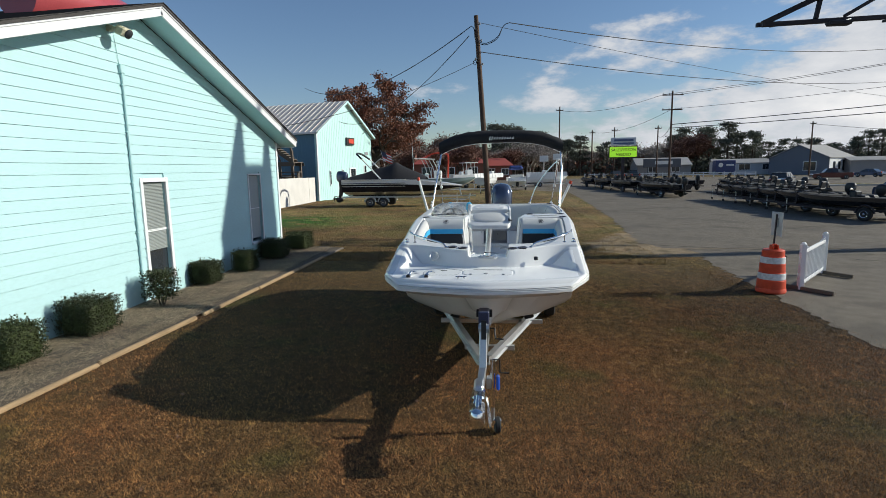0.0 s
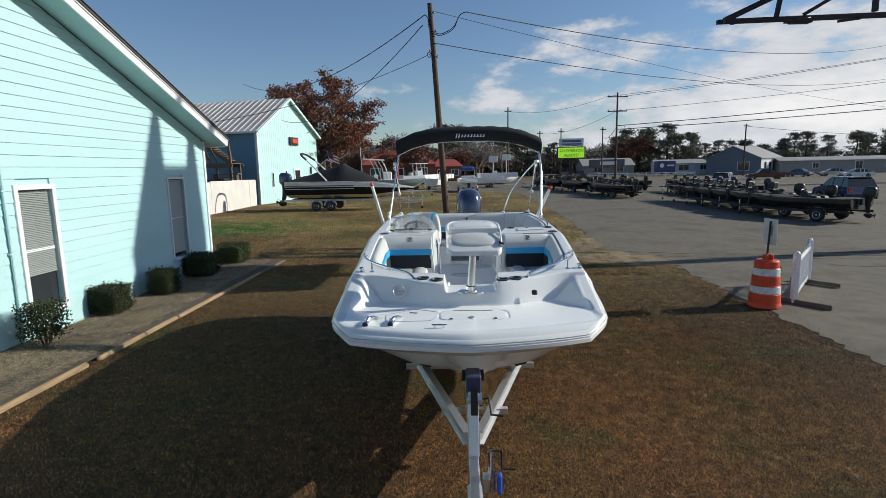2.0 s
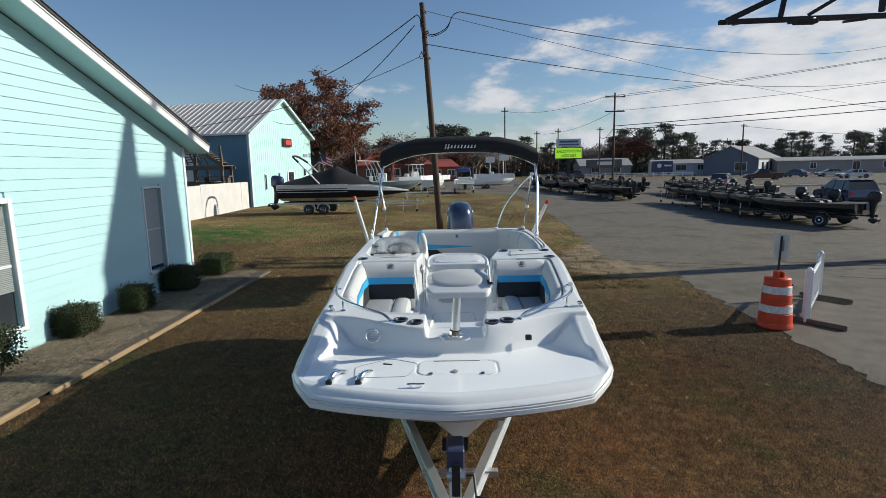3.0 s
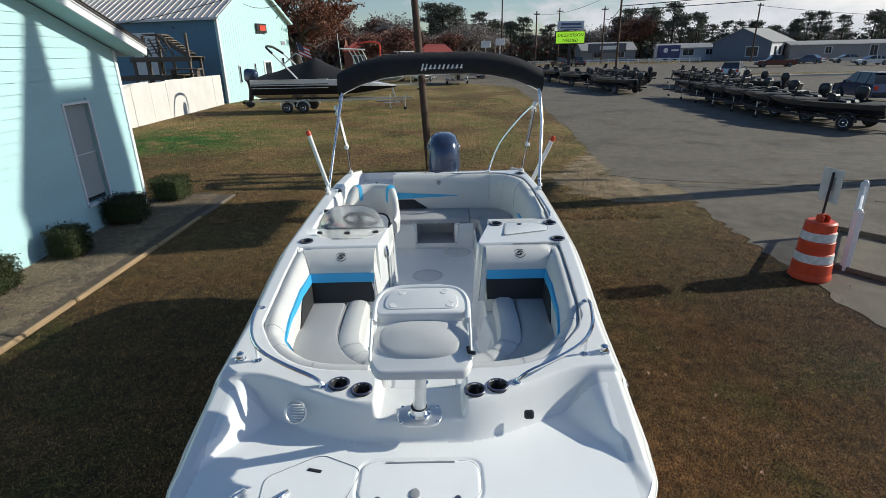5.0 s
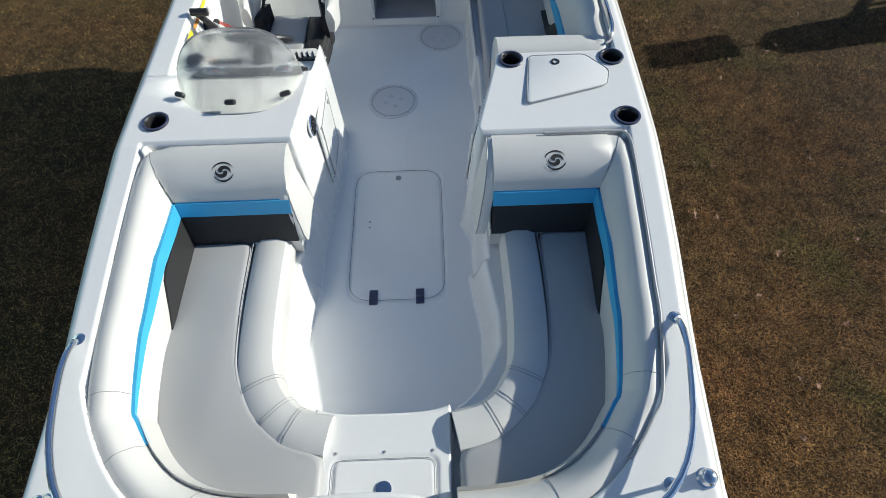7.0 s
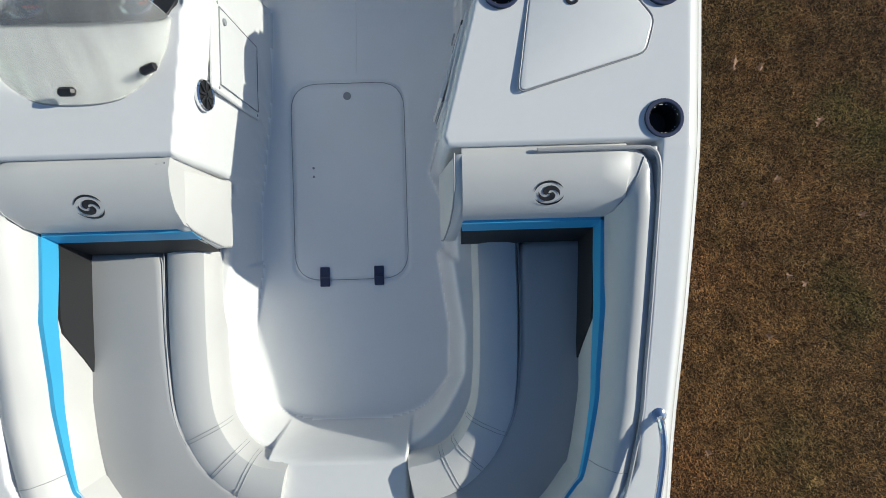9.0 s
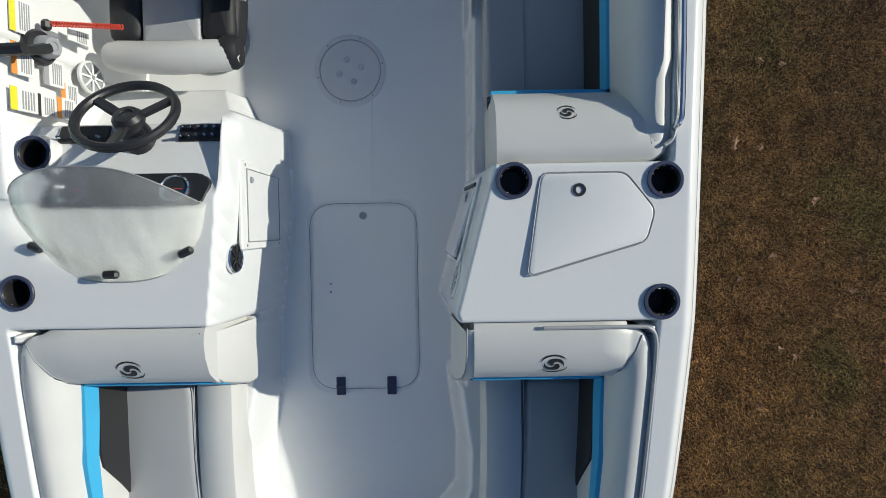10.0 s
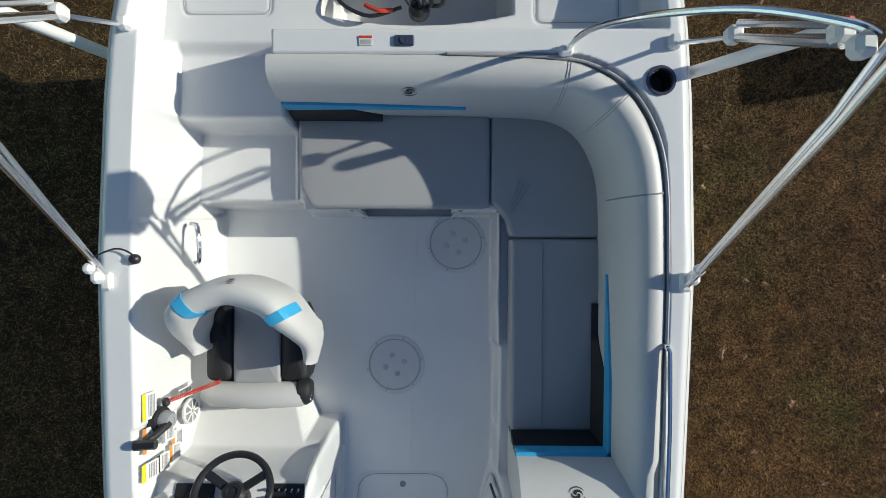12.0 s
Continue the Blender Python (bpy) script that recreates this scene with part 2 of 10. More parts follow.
def lawn_mat(name, gain, grain_lo, grain_hi, fine, bump, island=0.0, far_gain=1.0):
    """Dormant turf: red-brown and olive drifts, green flecks, paler and yellower away from the house front."""
    m = bpy.data.materials.new(name)
    m.use_nodes = True
    n, l = m.node_tree.nodes, m.node_tree.links
    p = n["Principled BSDF"]
    p.inputs["Roughness"].default_value, p.inputs["Specular IOR Level"].default_value = 0.85, 0.2
    tc, sep = n.new("ShaderNodeTexCoord"), n.new("ShaderNodeSeparateXYZ")
    l.new(tc.outputs["Object"], sep.inputs["Vector"])

    def noise(scale, detail, lo, hi):
        t, r = n.new("ShaderNodeTexNoise"), n.new("ShaderNodeMapRange")
        t.inputs["Scale"].default_value, t.inputs["Detail"].default_value = scale, detail
        r.inputs["From Min"].default_value, r.inputs["From Max"].default_value = lo, hi
        l.new(tc.outputs["Object"], t.inputs["Vector"])
        l.new(t.outputs["Fac"], r.inputs["Value"])
        return t.outputs["Fac"], r.outputs["Result"]

    def blend(f, a, b):
        x = n.new("ShaderNodeMix")
        x.data_type = "RGBA"
        l.new(f, x.inputs["Factor"])
        for sock, v in ((x.inputs[6], a), (x.inputs[7], b)):
            if isinstance(v, tuple):
                sock.default_value = (*[c * gain for c in v], 1)
            else:
                l.new(v, sock)
        return x.outputs[2]

    def times(a, b):
        x = n.new("ShaderNodeMath")
        x.operation = "MULTIPLY"
        l.new(a, x.inputs[0])
        if isinstance(b, float):
            x.inputs[1].default_value = b
        else:
            l.new(b, x.inputs[1])
        return x.outputs[0]
    col = blend(noise(0.45, 4.0, 0.40, 0.60)[1], (0.280, 0.124, 0.045), (0.222, 0.122, 0.041))
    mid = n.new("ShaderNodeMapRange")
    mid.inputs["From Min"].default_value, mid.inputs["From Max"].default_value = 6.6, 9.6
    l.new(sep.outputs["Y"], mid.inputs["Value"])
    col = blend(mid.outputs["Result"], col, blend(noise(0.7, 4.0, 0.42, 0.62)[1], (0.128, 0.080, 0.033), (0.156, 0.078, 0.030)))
    col = blend(times(noise(1.7, 5.0, 0.50, 0.72)[1], 0.55), col, (0.26, 0.140, 0.054))
    col = blend(times(noise(0.8, 6.0, 0.54, 0.68)[1], 0.75), col, (0.105, 0.105, 0.026))
    far = n.new("ShaderNodeMapRange")
    far.inputs["From Min"].default_value, far.inputs["From Max"].default_value = 11.0, 17.5
    l.new(sep.outputs["Y"], far.inputs["Value"])
    tan_ = blend(noise(0.55, 6.0, 0.42, 0.62)[1], tuple(c * far_gain for c in (0.30, 0.25, 0.085)), tuple(c * far_gain for c in (0.46, 0.29, 0.125)))
    tan_ = blend(times(noise(0.16, 5.0, 0.46, 0.60)[1], 0.8), tan_, tuple(c * far_gain for c in (0.20, 0.115, 0.050)))
    tan_ = blend(times(noise(0.33, 6.0, 0.55, 0.68)[1], 0.7), tan_, tuple(c * far_gain for c in (0.15, 0.17, 0.045)))
    rust = n.new("ShaderNodeMapRange")
    rust.inputs["From Min"].default_value, rust.inputs["From Max"].default_value = 26.0, 18.5
    l.new(sep.outputs["Y"], rust.inputs["Value"])
    tan_ = blend(times(rust.outputs["Result"], 0.55), tan_, tuple(c * far_gain for c in (0.19, 0.105, 0.042)))
    col = blend(far.outputs["Result"], col, tan_)
    spot = n.new("ShaderNodeVectorMath")
    spot.operation = "DISTANCE"
    spot.inputs[1].default_value = (-11.6, 27.6, 0.0)
    l.new(tc.outputs["Object"], spot.inputs[0])
    near = n.new("ShaderNodeMapRange")
    near.inputs["From Min"].default_value, near.inputs["From Max"].default_value = 5.4, 1.6
    l.new(spot.outputs["Value"], near.inputs["Value"])
    col = blend(times(near.outputs["Result"], noise(0.9, 5.0, 0.36, 0.52)[1]), col, (0.12, 0.33, 0.05))
    mot = n.new("ShaderNodeMapRange")
    mot.inputs["To Min"].default_value, mot.inputs["To Max"].default_value = 0.6, 1.4
    l.new(noise(7.0, 9.0, 0.3, 0.7)[1], mot.inputs["Value"])
    gf, gr = noise(fine, 3.0, 0.32, 0.68)
    value = n.new("ShaderNodeMapRange")
    value.inputs["To Min"].default_value, value.inputs["To Max"].default_value = grain_lo, grain_hi
    l.new(gr, value.inputs["Value"])
    val = times(value.outputs["Result"], mot.outputs["Result"])
    if island:
        geo, rr = n.new("ShaderNodeNewGeometry"), n.new("ShaderNodeMapRange")
        rr.inputs["To Min"].default_value, rr.inputs["To Max"].default_value = 1 - island, 1 + island
        l.new(geo.outputs["Random Per Island"], rr.inputs["Value"])
        val = times(val, rr.outputs["Result"])
    hsv = n.new("ShaderNodeHueSaturation")
    l.new(val, hsv.inputs["Value"])
    l.new(col, hsv.inputs["Color"])
    l.new(hsv.outputs["Color"], p.inputs["Base Color"])
    if bump:
        bp = n.new("ShaderNodeBump")
        bp.inputs["Strength"].default_value, bp.inputs["Distance"].default_value = bump, 0.02
        l.new(gf, bp.inputs["Height"])
        l.new(bp.outputs["Normal"], p.inputs["Normal"])
    return m


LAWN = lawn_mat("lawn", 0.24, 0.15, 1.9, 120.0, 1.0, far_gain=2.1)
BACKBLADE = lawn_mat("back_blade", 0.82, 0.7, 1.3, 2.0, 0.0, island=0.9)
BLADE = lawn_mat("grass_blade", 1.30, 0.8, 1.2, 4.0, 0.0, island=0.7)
ASPHALT = ground_mat("asphalt", (0.148, 0.128, 0.102), (0.182, 0.155, 0.122), (0.112, 0.096, 0.077), 0.5, 0.85, 0.2, 60, 0.15)
DIRT = ground_mat("sandy_dirt", (0.19, 0.140, 0.085), (0.33, 0.25, 0.16), (0.12, 0.10, 0.055), 1.3, 0.95, 0.5, 40)


# ---- mesh tools ----
class Geo:
    """Gathers vertices and faces for one mesh."""

    def __init__(self):
        self.v, self.f, self.mi = [], [], []

    def add(self, verts, faces, m=0):
        o = len(self.v)
        self.v.extend([tuple(p) for p in verts])
        self.f.extend([tuple(o + i for i in q) for q in faces])
        self.mi.extend([m] * len(faces))
        return self

    def box(self, c, s, r=0.0, rot=None, m=0):
        """A box with chamfered edges; c centre, s sizes, rot an optional Matrix."""
        hx, hy, hz = [a / 2 for a in s]
        r = min(r, 0.45 * min(s))
        vs, fs = [], []
        if r <= 0:
            vs = [(x, y, z) for x in (-hx, hx) for y in (-hy, hy) for z in (-hz, hz)]
            fs = [(0, 1, 3, 2), (4, 6, 7, 5), (0, 4, 5, 1), (2, 3, 7, 6), (0, 2, 6, 4), (1, 5, 7, 3)]
        else:
            idx = {}
            for sx in (-1, 1):
                for sy in (-1, 1):
                    for sz in (-1, 1):
                        for ax in range(3):
                            p = [sx * (hx - r), sy * (hy - r), sz * (hz - r)]
                            p[ax] = (sx * hx, sy * hy, sz * hz)[ax]
                            idx[sx, sy, sz, ax] = len(vs)
                            vs.append(p)
            for ax in range(3):
                a, b = [k for k in range(3) if k != ax]
                for sg in (-1, 1):
                    q = []
                    for u, w in ((-1, -1), (1, -1), (1, 1), (-1, 1)):
                        k = [0, 0, 0]
                        k[ax], k[a], k[b] = sg, u, w
                        q.append(idx[(*k, ax)])
                    fs.append(q)
            for ax in range(3):
                a, b = [k for k in range(3) if k != ax]
                for u in (-1, 1):
                    for w in (-1, 1):
                        q = []
                        for sg, pl in ((-1, a), (1, a), (1, b), (-1, b)):
                            k = [0, 0, 0]
                            k[ax], k[a], k[b] = sg, u, w
                            q.append(idx[(*k, pl)])
                        fs.append(q)
            for sx in (-1, 1):
                for sy in (-1, 1):
                    for sz in (-1, 1):
                        fs.append([idx[sx, sy, sz, k] for k in range(3)])
        mt = Matrix.Translation(c) @ (rot.to_4x4() if rot else Matrix.Identity(4))
        return self.add([mt @ Vector(p) for p in vs], fs, m)

    def beam(self, a, b, w, h, r=0.0, m=0, up=(0, 0, 1)):
        """A straight bar from a to b, w wide and h high."""
        a, b = Vector(a), Vector(b)
        d = (b - a).normalized()
        s = d.cross(Vector(up))
        s = s.normalized() if s.length > 1e-4 else Vector((1, 0, 0))
        u = s.cross(d)
        rot = Matrix((s, d, u)).transposed()
        return self.box((a + b) / 2, (w, (b - a).length, h), r, rot, m)

    def tube(self, pts, r, n=8, cap=True, m=0, closed=False):
        """A round bar along points; r a number or one radius a point."""
        pts = [Vector(p) for p in pts]
        k = len(pts)
        rs = r if isinstance(r, (list, tuple)) else [r] * k
        vs, fs = [], []
        side = None
        for i, p in enumerate(pts):
            if closed:
                d = (pts[(i + 1) % k] - pts[i - 1]).normalized()
            else:
                d = (pts[min(i + 1, k - 1)] - pts[max(i - 1, 0)]).normalized()
            if side is None:
                side = d.orthogonal().normalized()
            side = (side - d * side.dot(d)).normalized()
            up = d.cross(side)
            for j in range(n):
                a = 2 * math.pi * j / n
                vs.append(p + rs[i] * (math.cos(a) * side + math.sin(a) * up))
        for i in range(k if closed else k - 1):
            i2 = (i + 1) % k
            for j in range(n):
                j2 = (j + 1) % n
                fs.append((i * n + j, i * n + j2, i2 * n + j2, i2 * n + j))
        if cap and not closed:
            fs.append(tuple(range(n - 1, -1, -1)))
            fs.append(tuple((k - 1) * n + j for j in range(n)))
        return self.add(vs, fs, m)

    def lathe(self, c, prof, n=24, axis=(0, 0, 1), m=0, sx=1.0, sy=1.0, cap=True):
        """A turned shape: prof of (radius, height) along axis from c."""
        z = Vector(axis).normalized()
        x = z.orthogonal().normalized() if abs(z.z) < 0.999 else Vector((1, 0, 0))
        y = z.cross(x)
        vs, fs = [], []
        for rad, h in prof:
            for j in range(n):
                a = 2 * math.pi * j / n
                vs.append(Vector(c) + z * h + rad * (sx * math.cos(a) * x + sy * math.sin(a) * y))
        for i in range(len(prof) - 1):
            for j in range(n):
                j2 = (j + 1) % n
                fs.append((i * n + j, i * n + j2, (i + 1) * n + j2, (i + 1) * n + j))
        if cap and prof[0][0] > 1e-5:
            fs.append(tuple(range(n - 1, -1, -1)))
        if cap and prof[-1][0] > 1e-5:
            fs.append(tuple((len(prof) - 1) * n + j for j in range(n)))
        return self.add(vs, fs, m)

    def prism(self, poly, z0, z1, r=0.0, m=0, crown=0.0):
        """An upright slab over a plan polygon (counter-clockwise), its upper edge rounded by r."""
        k = len(poly)
        rings = [(0.0, z0)]
        if r > 0:
            rings += [(r * (1 - math.cos(t)), z1 - r + r * math.sin(t)) for t in (0, 0.5, 1.0, math.pi / 2)]
        else:
            rings.append((0.0, z1))
        vs = []
        for ins, z in rings:
            vs += [(x, y, z) for x, y in inset(poly, ins)]
        fs = []
        for i in range(len(rings) - 1):
            for j in range(k):
                j2 = (j + 1) % k
                fs.append((i * k + j, i * k + j2, (i + 1) * k + j2, (i + 1) * k + j))
        fs.append(tuple(range(k - 1, -1, -1)))
        top = (len(rings) - 1) * k
        if crown:
            cx, cy = sum(p[0] for p in poly) / k, sum(p[1] for p in poly) / k
            vs += [((vs[top + j][0] + cx) / 2, (vs[top + j][1] + cy) / 2, z1 + crown * 0.8) for j in range(k)]
            vs.append((cx, cy, z1 + crown))
            for j in range(k):
                j2 = (j + 1) % k
                fs.append((top + j, top + j2, top + k + j2, top + k + j))
                fs.append((top + k + j, top + k + j2, top + 2 * k))
        else:
            fs.append(tuple(top + j for j in range(k)))
        return self.add(vs, fs, m)

    def sweep(self, path, prof, sign=1, m=0, caps=True):
        """prof(i, n) gives a closed ring of (offset to the left, z) at each point of a plan path."""
        n = len(path)
        vs, k = [], 0
        for i, (x, y) in enumerate(path):
            x0, y0 = path[max(i - 1, 0)]
            x1, y1 = path[min(i + 1, n - 1)]
            d = Vector((x1 - x0, y1 - y0)).normalized()
            nx, ny = -d.y * sign, d.x * sign
            ring = prof(i, n)
            k = len(ring)
            vs += [(x + nx * o, y + ny * o, z) for o, z in ring]
        fs = []
        for i in range(n - 1):
            for j in range(k):
                j2 = (j + 1) % k
                fs.append((i * k + j, i * k + j2, (i + 1) * k + j2, (i + 1) * k + j))
        if caps:
            fs.append(tuple(range(k - 1, -1, -1)))
            fs.append(tuple((n - 1) * k + j for j in range(k)))
        return self.add(vs, fs, m)

    def mesh(self, name, mats, smooth=35, fix=True):
        me = bpy.data.meshes.new(name)
        me.from_pydata(self.v, [], self.f)
        for mt in mats if isinstance(mats, (list, tuple)) else [mats]:
            me.materials.append(mt)
        me.polygons.foreach_set("material_index", self.mi)
        if fix:
            bm = bmesh.new()
            bm.from_mesh(me)
            bmesh.ops.recalc_face_normals(bm, faces=bm.faces)
            bm.to_mesh(me)
            bm.free()
        if smooth:
            me.shade_smooth()
            me.set_sharp_from_angle(angle=radians(smooth))
        me.update()
        return me


def inset(poly, d):
    """The plan polygon drawn in by d."""
    if d == 0:
        return list(poly)
    out, k = [], len(poly)
    for i in range(k):
        a, b, c = Vector(poly[i - 1]), Vector(poly[i]), Vector(poly[(i + 1) % k])
        e1, e2 = (b - a), (c - b)
        n1 = Vector((-e1.y, e1.x)).normalized() if e1.length > 1e-9 else Vector((0, 0))
        n2 = Vector((-e2.y, e2.x)).normalized() if e2.length > 1e-9 else Vector((0, 0))
        s = n1 + n2
        s = s / max(0.35, s.length_squared / 2) if s.length > 1e-6 else n1
        q = b + s * d
        out.append((q.x, q.y))
    return out


def spline(pts, n):
    """n points on a smooth curve through pts."""
    pts = [Vector(p) for p in pts]
    k = len(pts) - 1
    out = []
    for i in range(n):
        t = i / (n - 1) * k
        j = min(int(t), k - 1)
        u = t - j
        p0, p1, p2, p3 = pts[max(j - 1, 0)], pts[j], pts[j + 1], pts[min(j + 2, k)]
        out.append(0.5 * (2 * p1 + (p2 - p0) * u + (2 * p0 - 5 * p1 + 4 * p2 - p3) * u * u + (3 * p1 - p0 - 3 * p2 + p3) * u ** 3))
    return out


def rounded(poly, r, n=5):
    """A plan polygon with its corners rounded by about r."""
    out, k = [], len(poly)
    for i in range(k):
        a, b, c = Vector(poly[i - 1]), Vector(poly[i]), Vector(poly[(i + 1) % k])
        rr = min(r, (a - b).length * 0.45, (c - b).length * 0.45)
        p, q = b + (a - b).normalized() * rr, b + (c - b).normalized() * rr
        for j in range(n):
            t = j / (n - 1)
            w = (1 - t) ** 2 * p + 2 * t * (1 - t) * b + t * t * q
            out.append((w.x, w.y))
    return out


def thing(name, label, category, at=(0, 0, 0), group="", kind=""):
    ob = new(name)
    ob.empty_display_size = 0.2
    ob.location = at
    return tagged(ob, label, category, group, kind)


def part(name, geo, material, parent, label="", smooth=35):
    ob = new(name, geo.mesh(name, material, smooth) if isinstance(geo, Geo) else geo)
    ob.parent = parent
    ob.matrix_parent_inverse = Matrix.Translation(-parent.location)
    if label:
        tagged(ob, label)
    return ob


def solo(name, geo, material, label, category, kind="", group="", smooth=35):
    return tagged(new(name, geo.mesh(name, material, smooth)), label, category, group, kind)


def gz(x, y=0.0):
    """Height of the ground, which falls gently towards the road."""
    return -0.10 * math.tanh(x / 8.0)

# ---- ground and paving ----
def sheet(name, xs, ys, zoff, material, label, category):
    """A ground sheet on grid lines xs, ys that follows the lie of the land."""
    g = Geo()
    vs = [(x, y, gz(x, y) + zoff) for y in ys for x in xs]
    nx = len(xs)
    fs = [(j * nx + i, j * nx + i + 1, (j + 1) * nx + i + 1, (j + 1) * nx + i) for j in range(len(ys) - 1) for i in range(nx - 1)]
    g.add(vs, fs)
    return solo(name, g, material, label, category, "structure", smooth=60)


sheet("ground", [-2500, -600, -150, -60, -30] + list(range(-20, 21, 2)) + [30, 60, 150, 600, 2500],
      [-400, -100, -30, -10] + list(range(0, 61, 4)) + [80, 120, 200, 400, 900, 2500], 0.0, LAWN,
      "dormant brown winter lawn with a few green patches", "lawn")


def paving(name, edge, far, zoff, material, label, category):
    """Paving from a wavy left edge (x, y) out to x = far."""
    g, vs, fs = Geo(), [], []
    cols = 10
    for x, y in edge:
        for k in range(cols):
            t = (k / (cols - 1)) ** 2
            xx = x + (far - x) * t
            vs.append((xx, y, gz(xx, y) + zoff))
    for j in range(len(edge) - 1):
        for k in range(cols - 1):
            a = j * cols + k
            fs.append((a, a + 1, a + cols + 1, a + cols))
    g.add(vs, fs)
    return solo(name, g, material, label, category, "structure", smooth=60)


def ragged(pts, step, amp, seed):
    rnd = random.Random(seed)
    out = []
    for (x0, y0), (x1, y1) in zip(pts, pts[1:]):
        n = max(1, int(math.hypot(x1 - x0, y1 - y0) / step))
        for i in range(n):
            t = i / n
            out.append((x0 + (x1 - x0) * t + rnd.uniform(-amp, amp), y0 + (y1 - y0) * t))
    return out + [pts[-1]]


paving("verge", ragged([(4.3, 16.9), (3.6, 17.6), (3.4, 18.6), (3.3, 20.0), (4.2, 21.0), (4.9, 23.0)], 0.18, 0.30, 5), 11, 0.004, DIRT,
       "sandy bare verge with gravel beside the asphalt", "verge")
paving("road", ragged([(5.7, 18.7), (5.2, 20.2), (5.5, 24), (6.0, 28.7), (6.5, 36), (7.1, 46), (7.6, 60), (4.5, 66), (-8, 68.5), (-30, 69), (-60, 69.2), (-60, 128)], 0.2, 0.16, 3), 240, 0.008, ASPHALT,
       "sun-bleached grey asphalt sales lot and highway", "road")
paving("driveway", ragged([(6.2, -12), (6.0, 6), (5.9, 10), (6.0, 13.2), (6.1, 15.2), (6.2, 16.4), (6.5, 17.4), (6.3, 18.62)], 0.16, 0.09, 4), 60, 0.008, ASPHALT,
       "worn grey asphalt driveway beside the lawn", "driveway")


def crack(pts, w, seed):
    """A ragged crack filled with dark dirt, a few millimetres proud of the paving."""
    rnd = random.Random(seed)
    g = Geo()
    line = spline([(x, y, 0) for x, y in pts], 60)
    vs = []
    for p in line:
        o, h = rnd.uniform(-0.05, 0.05), w * rnd.uniform(0.2, 1.0)
        vs += [(p.x, p.y + o - h, gz(p.x) + 0.0115), (p.x, p.y + o + h, gz(p.x) + 0.0115)]
    g.add(vs, [(2 * i, 2 * i + 1, 2 * i + 3, 2 * i + 2) for i in range(59)])
    solo("pavement_crack", g, CRACK, "dark ragged crack across the asphalt", "crack", "structure", smooth=0)


CRACK = ground_mat("crack_dirt", (0.045, 0.038, 0.028), (0.07, 0.055, 0.038), (0.05, 0.05, 0.02), 2.0, 0.95, 0.5, 50)
crack([(4.8, 20.0), (6.5, 19.1), (9.6, 18.3), (13.5, 18.0), (18, 17.9)], 0.05, 41)
crack([(6.3, 18.5), (8.2, 17.95), (10.5, 17.6), (14, 17.5)], 0.04, 42)
crack([(10.5, 16.6), (11.4, 16.2), (12.4, 16.5), (13.6, 16.1)], 0.06, 43)
crack([(8, 26), (14, 29), (22, 33), (30, 39)], 0.04, 44)
crack([(6.5, 34), (12, 36), (20, 41), (28, 50)], 0.04, 45)
kerb_g = Geo()
kerb_g.beam((34, 68.6, 0.0), (200, 74, 0.0), 0.5, 0.22, 0.02)
solo("kerb", kerb_g, surf("concrete", (0.42, 0.40, 0.36), 0.9, var=0.12, scale=2, fine=30, bump=0.2), "pale concrete kerb along the highway", "kerb", "structure")
sheet("median", [36, 60, 100, 200], [69.2, 72, 74, 76], 0.05, LAWN, "brown grass strip between lot and highway", "grass strip")

# mulch bed with timber edging along the mint house
bed = Geo()
xs_bed = [-7.3, -6.9, -6.5, -6.1, -5.75, -5.5]
ys_bed = [2 + 0.5 * i for i in range(33)]
rnd = random.Random(11)
bed.add([(x + (0.16 * (5 - k) * 0 + (-0.22 + 0.018 * (y - 4) if k == 5 else 0)), y, gz(x) + 0.03 + (0.0 if k == 5 else rnd.uniform(0.0, 0.05)))
         for y in ys_bed for k, x in enumerate(xs_bed)],
        [(j * 6 + i, j * 6 + i + 1, (j + 1) * 6 + i + 1, (j + 1) * 6 + i) for j in range(len(ys_bed) - 1) for i in range(5)])
solo("mulch_bed", bed, MULCH, "grey pine-straw planting bed along the house wall", "planting bed", "structure")
rs = np.random.default_rng(19)
ns = 60000
sx_, sy_ = rs.uniform(-7.2, -5.72, ns), rs.uniform(3.5, 17.8, ns)
an, le, wi = rs.uniform(0, 2 * np.pi, ns), rs.uniform(0.05, 0.16, ns), rs.uniform(0.0015, 0.004, ns)
sb_ = np.stack([sx_, sy_, -0.10 * np.tanh(sx_ / 8) + 0.045 + rs.uniform(0, 0.04, ns)], 1)
sd_ = np.stack([np.cos(an), np.sin(an), rs.uniform(-0.25, 0.35, ns)], 1)
sp_ = np.stack([-np.sin(an), np.cos(an), np.zeros(ns)], 1)
straw = Geo()
straw.v = np.stack([sb_ - sp_ * wi[:, None], sb_ + sp_ * wi[:, None], sb_ + sd_ * le[:, None]], 1).reshape(-1, 3).tolist()
straw.f = [(3 * k, 3 * k + 1, 3 * k + 2) for k in range(ns)]
straw.mi = [0] * ns
STRAW = surf("pine_straw", (0.33, 0.25, 0.17), 0.9, var=0.3, scale=1.5, fine=9, island=0.9, spec=0.2)
tagged(new("pine_straw", straw.mesh("pine_straw", STRAW, 0, fix=False)), "loose grey-brown pine straw over the bed", "pine straw", kind="stuff")
edging = thing("bed_edging", "weathered landscape timbers edging the planting bed", "edging", (-5.5, 10, 0), kind="structure")
cuts = [1.9, 4.3, 6.7, 9.1, 9.3, 11.6, 14.0, 16.0, 18.0]
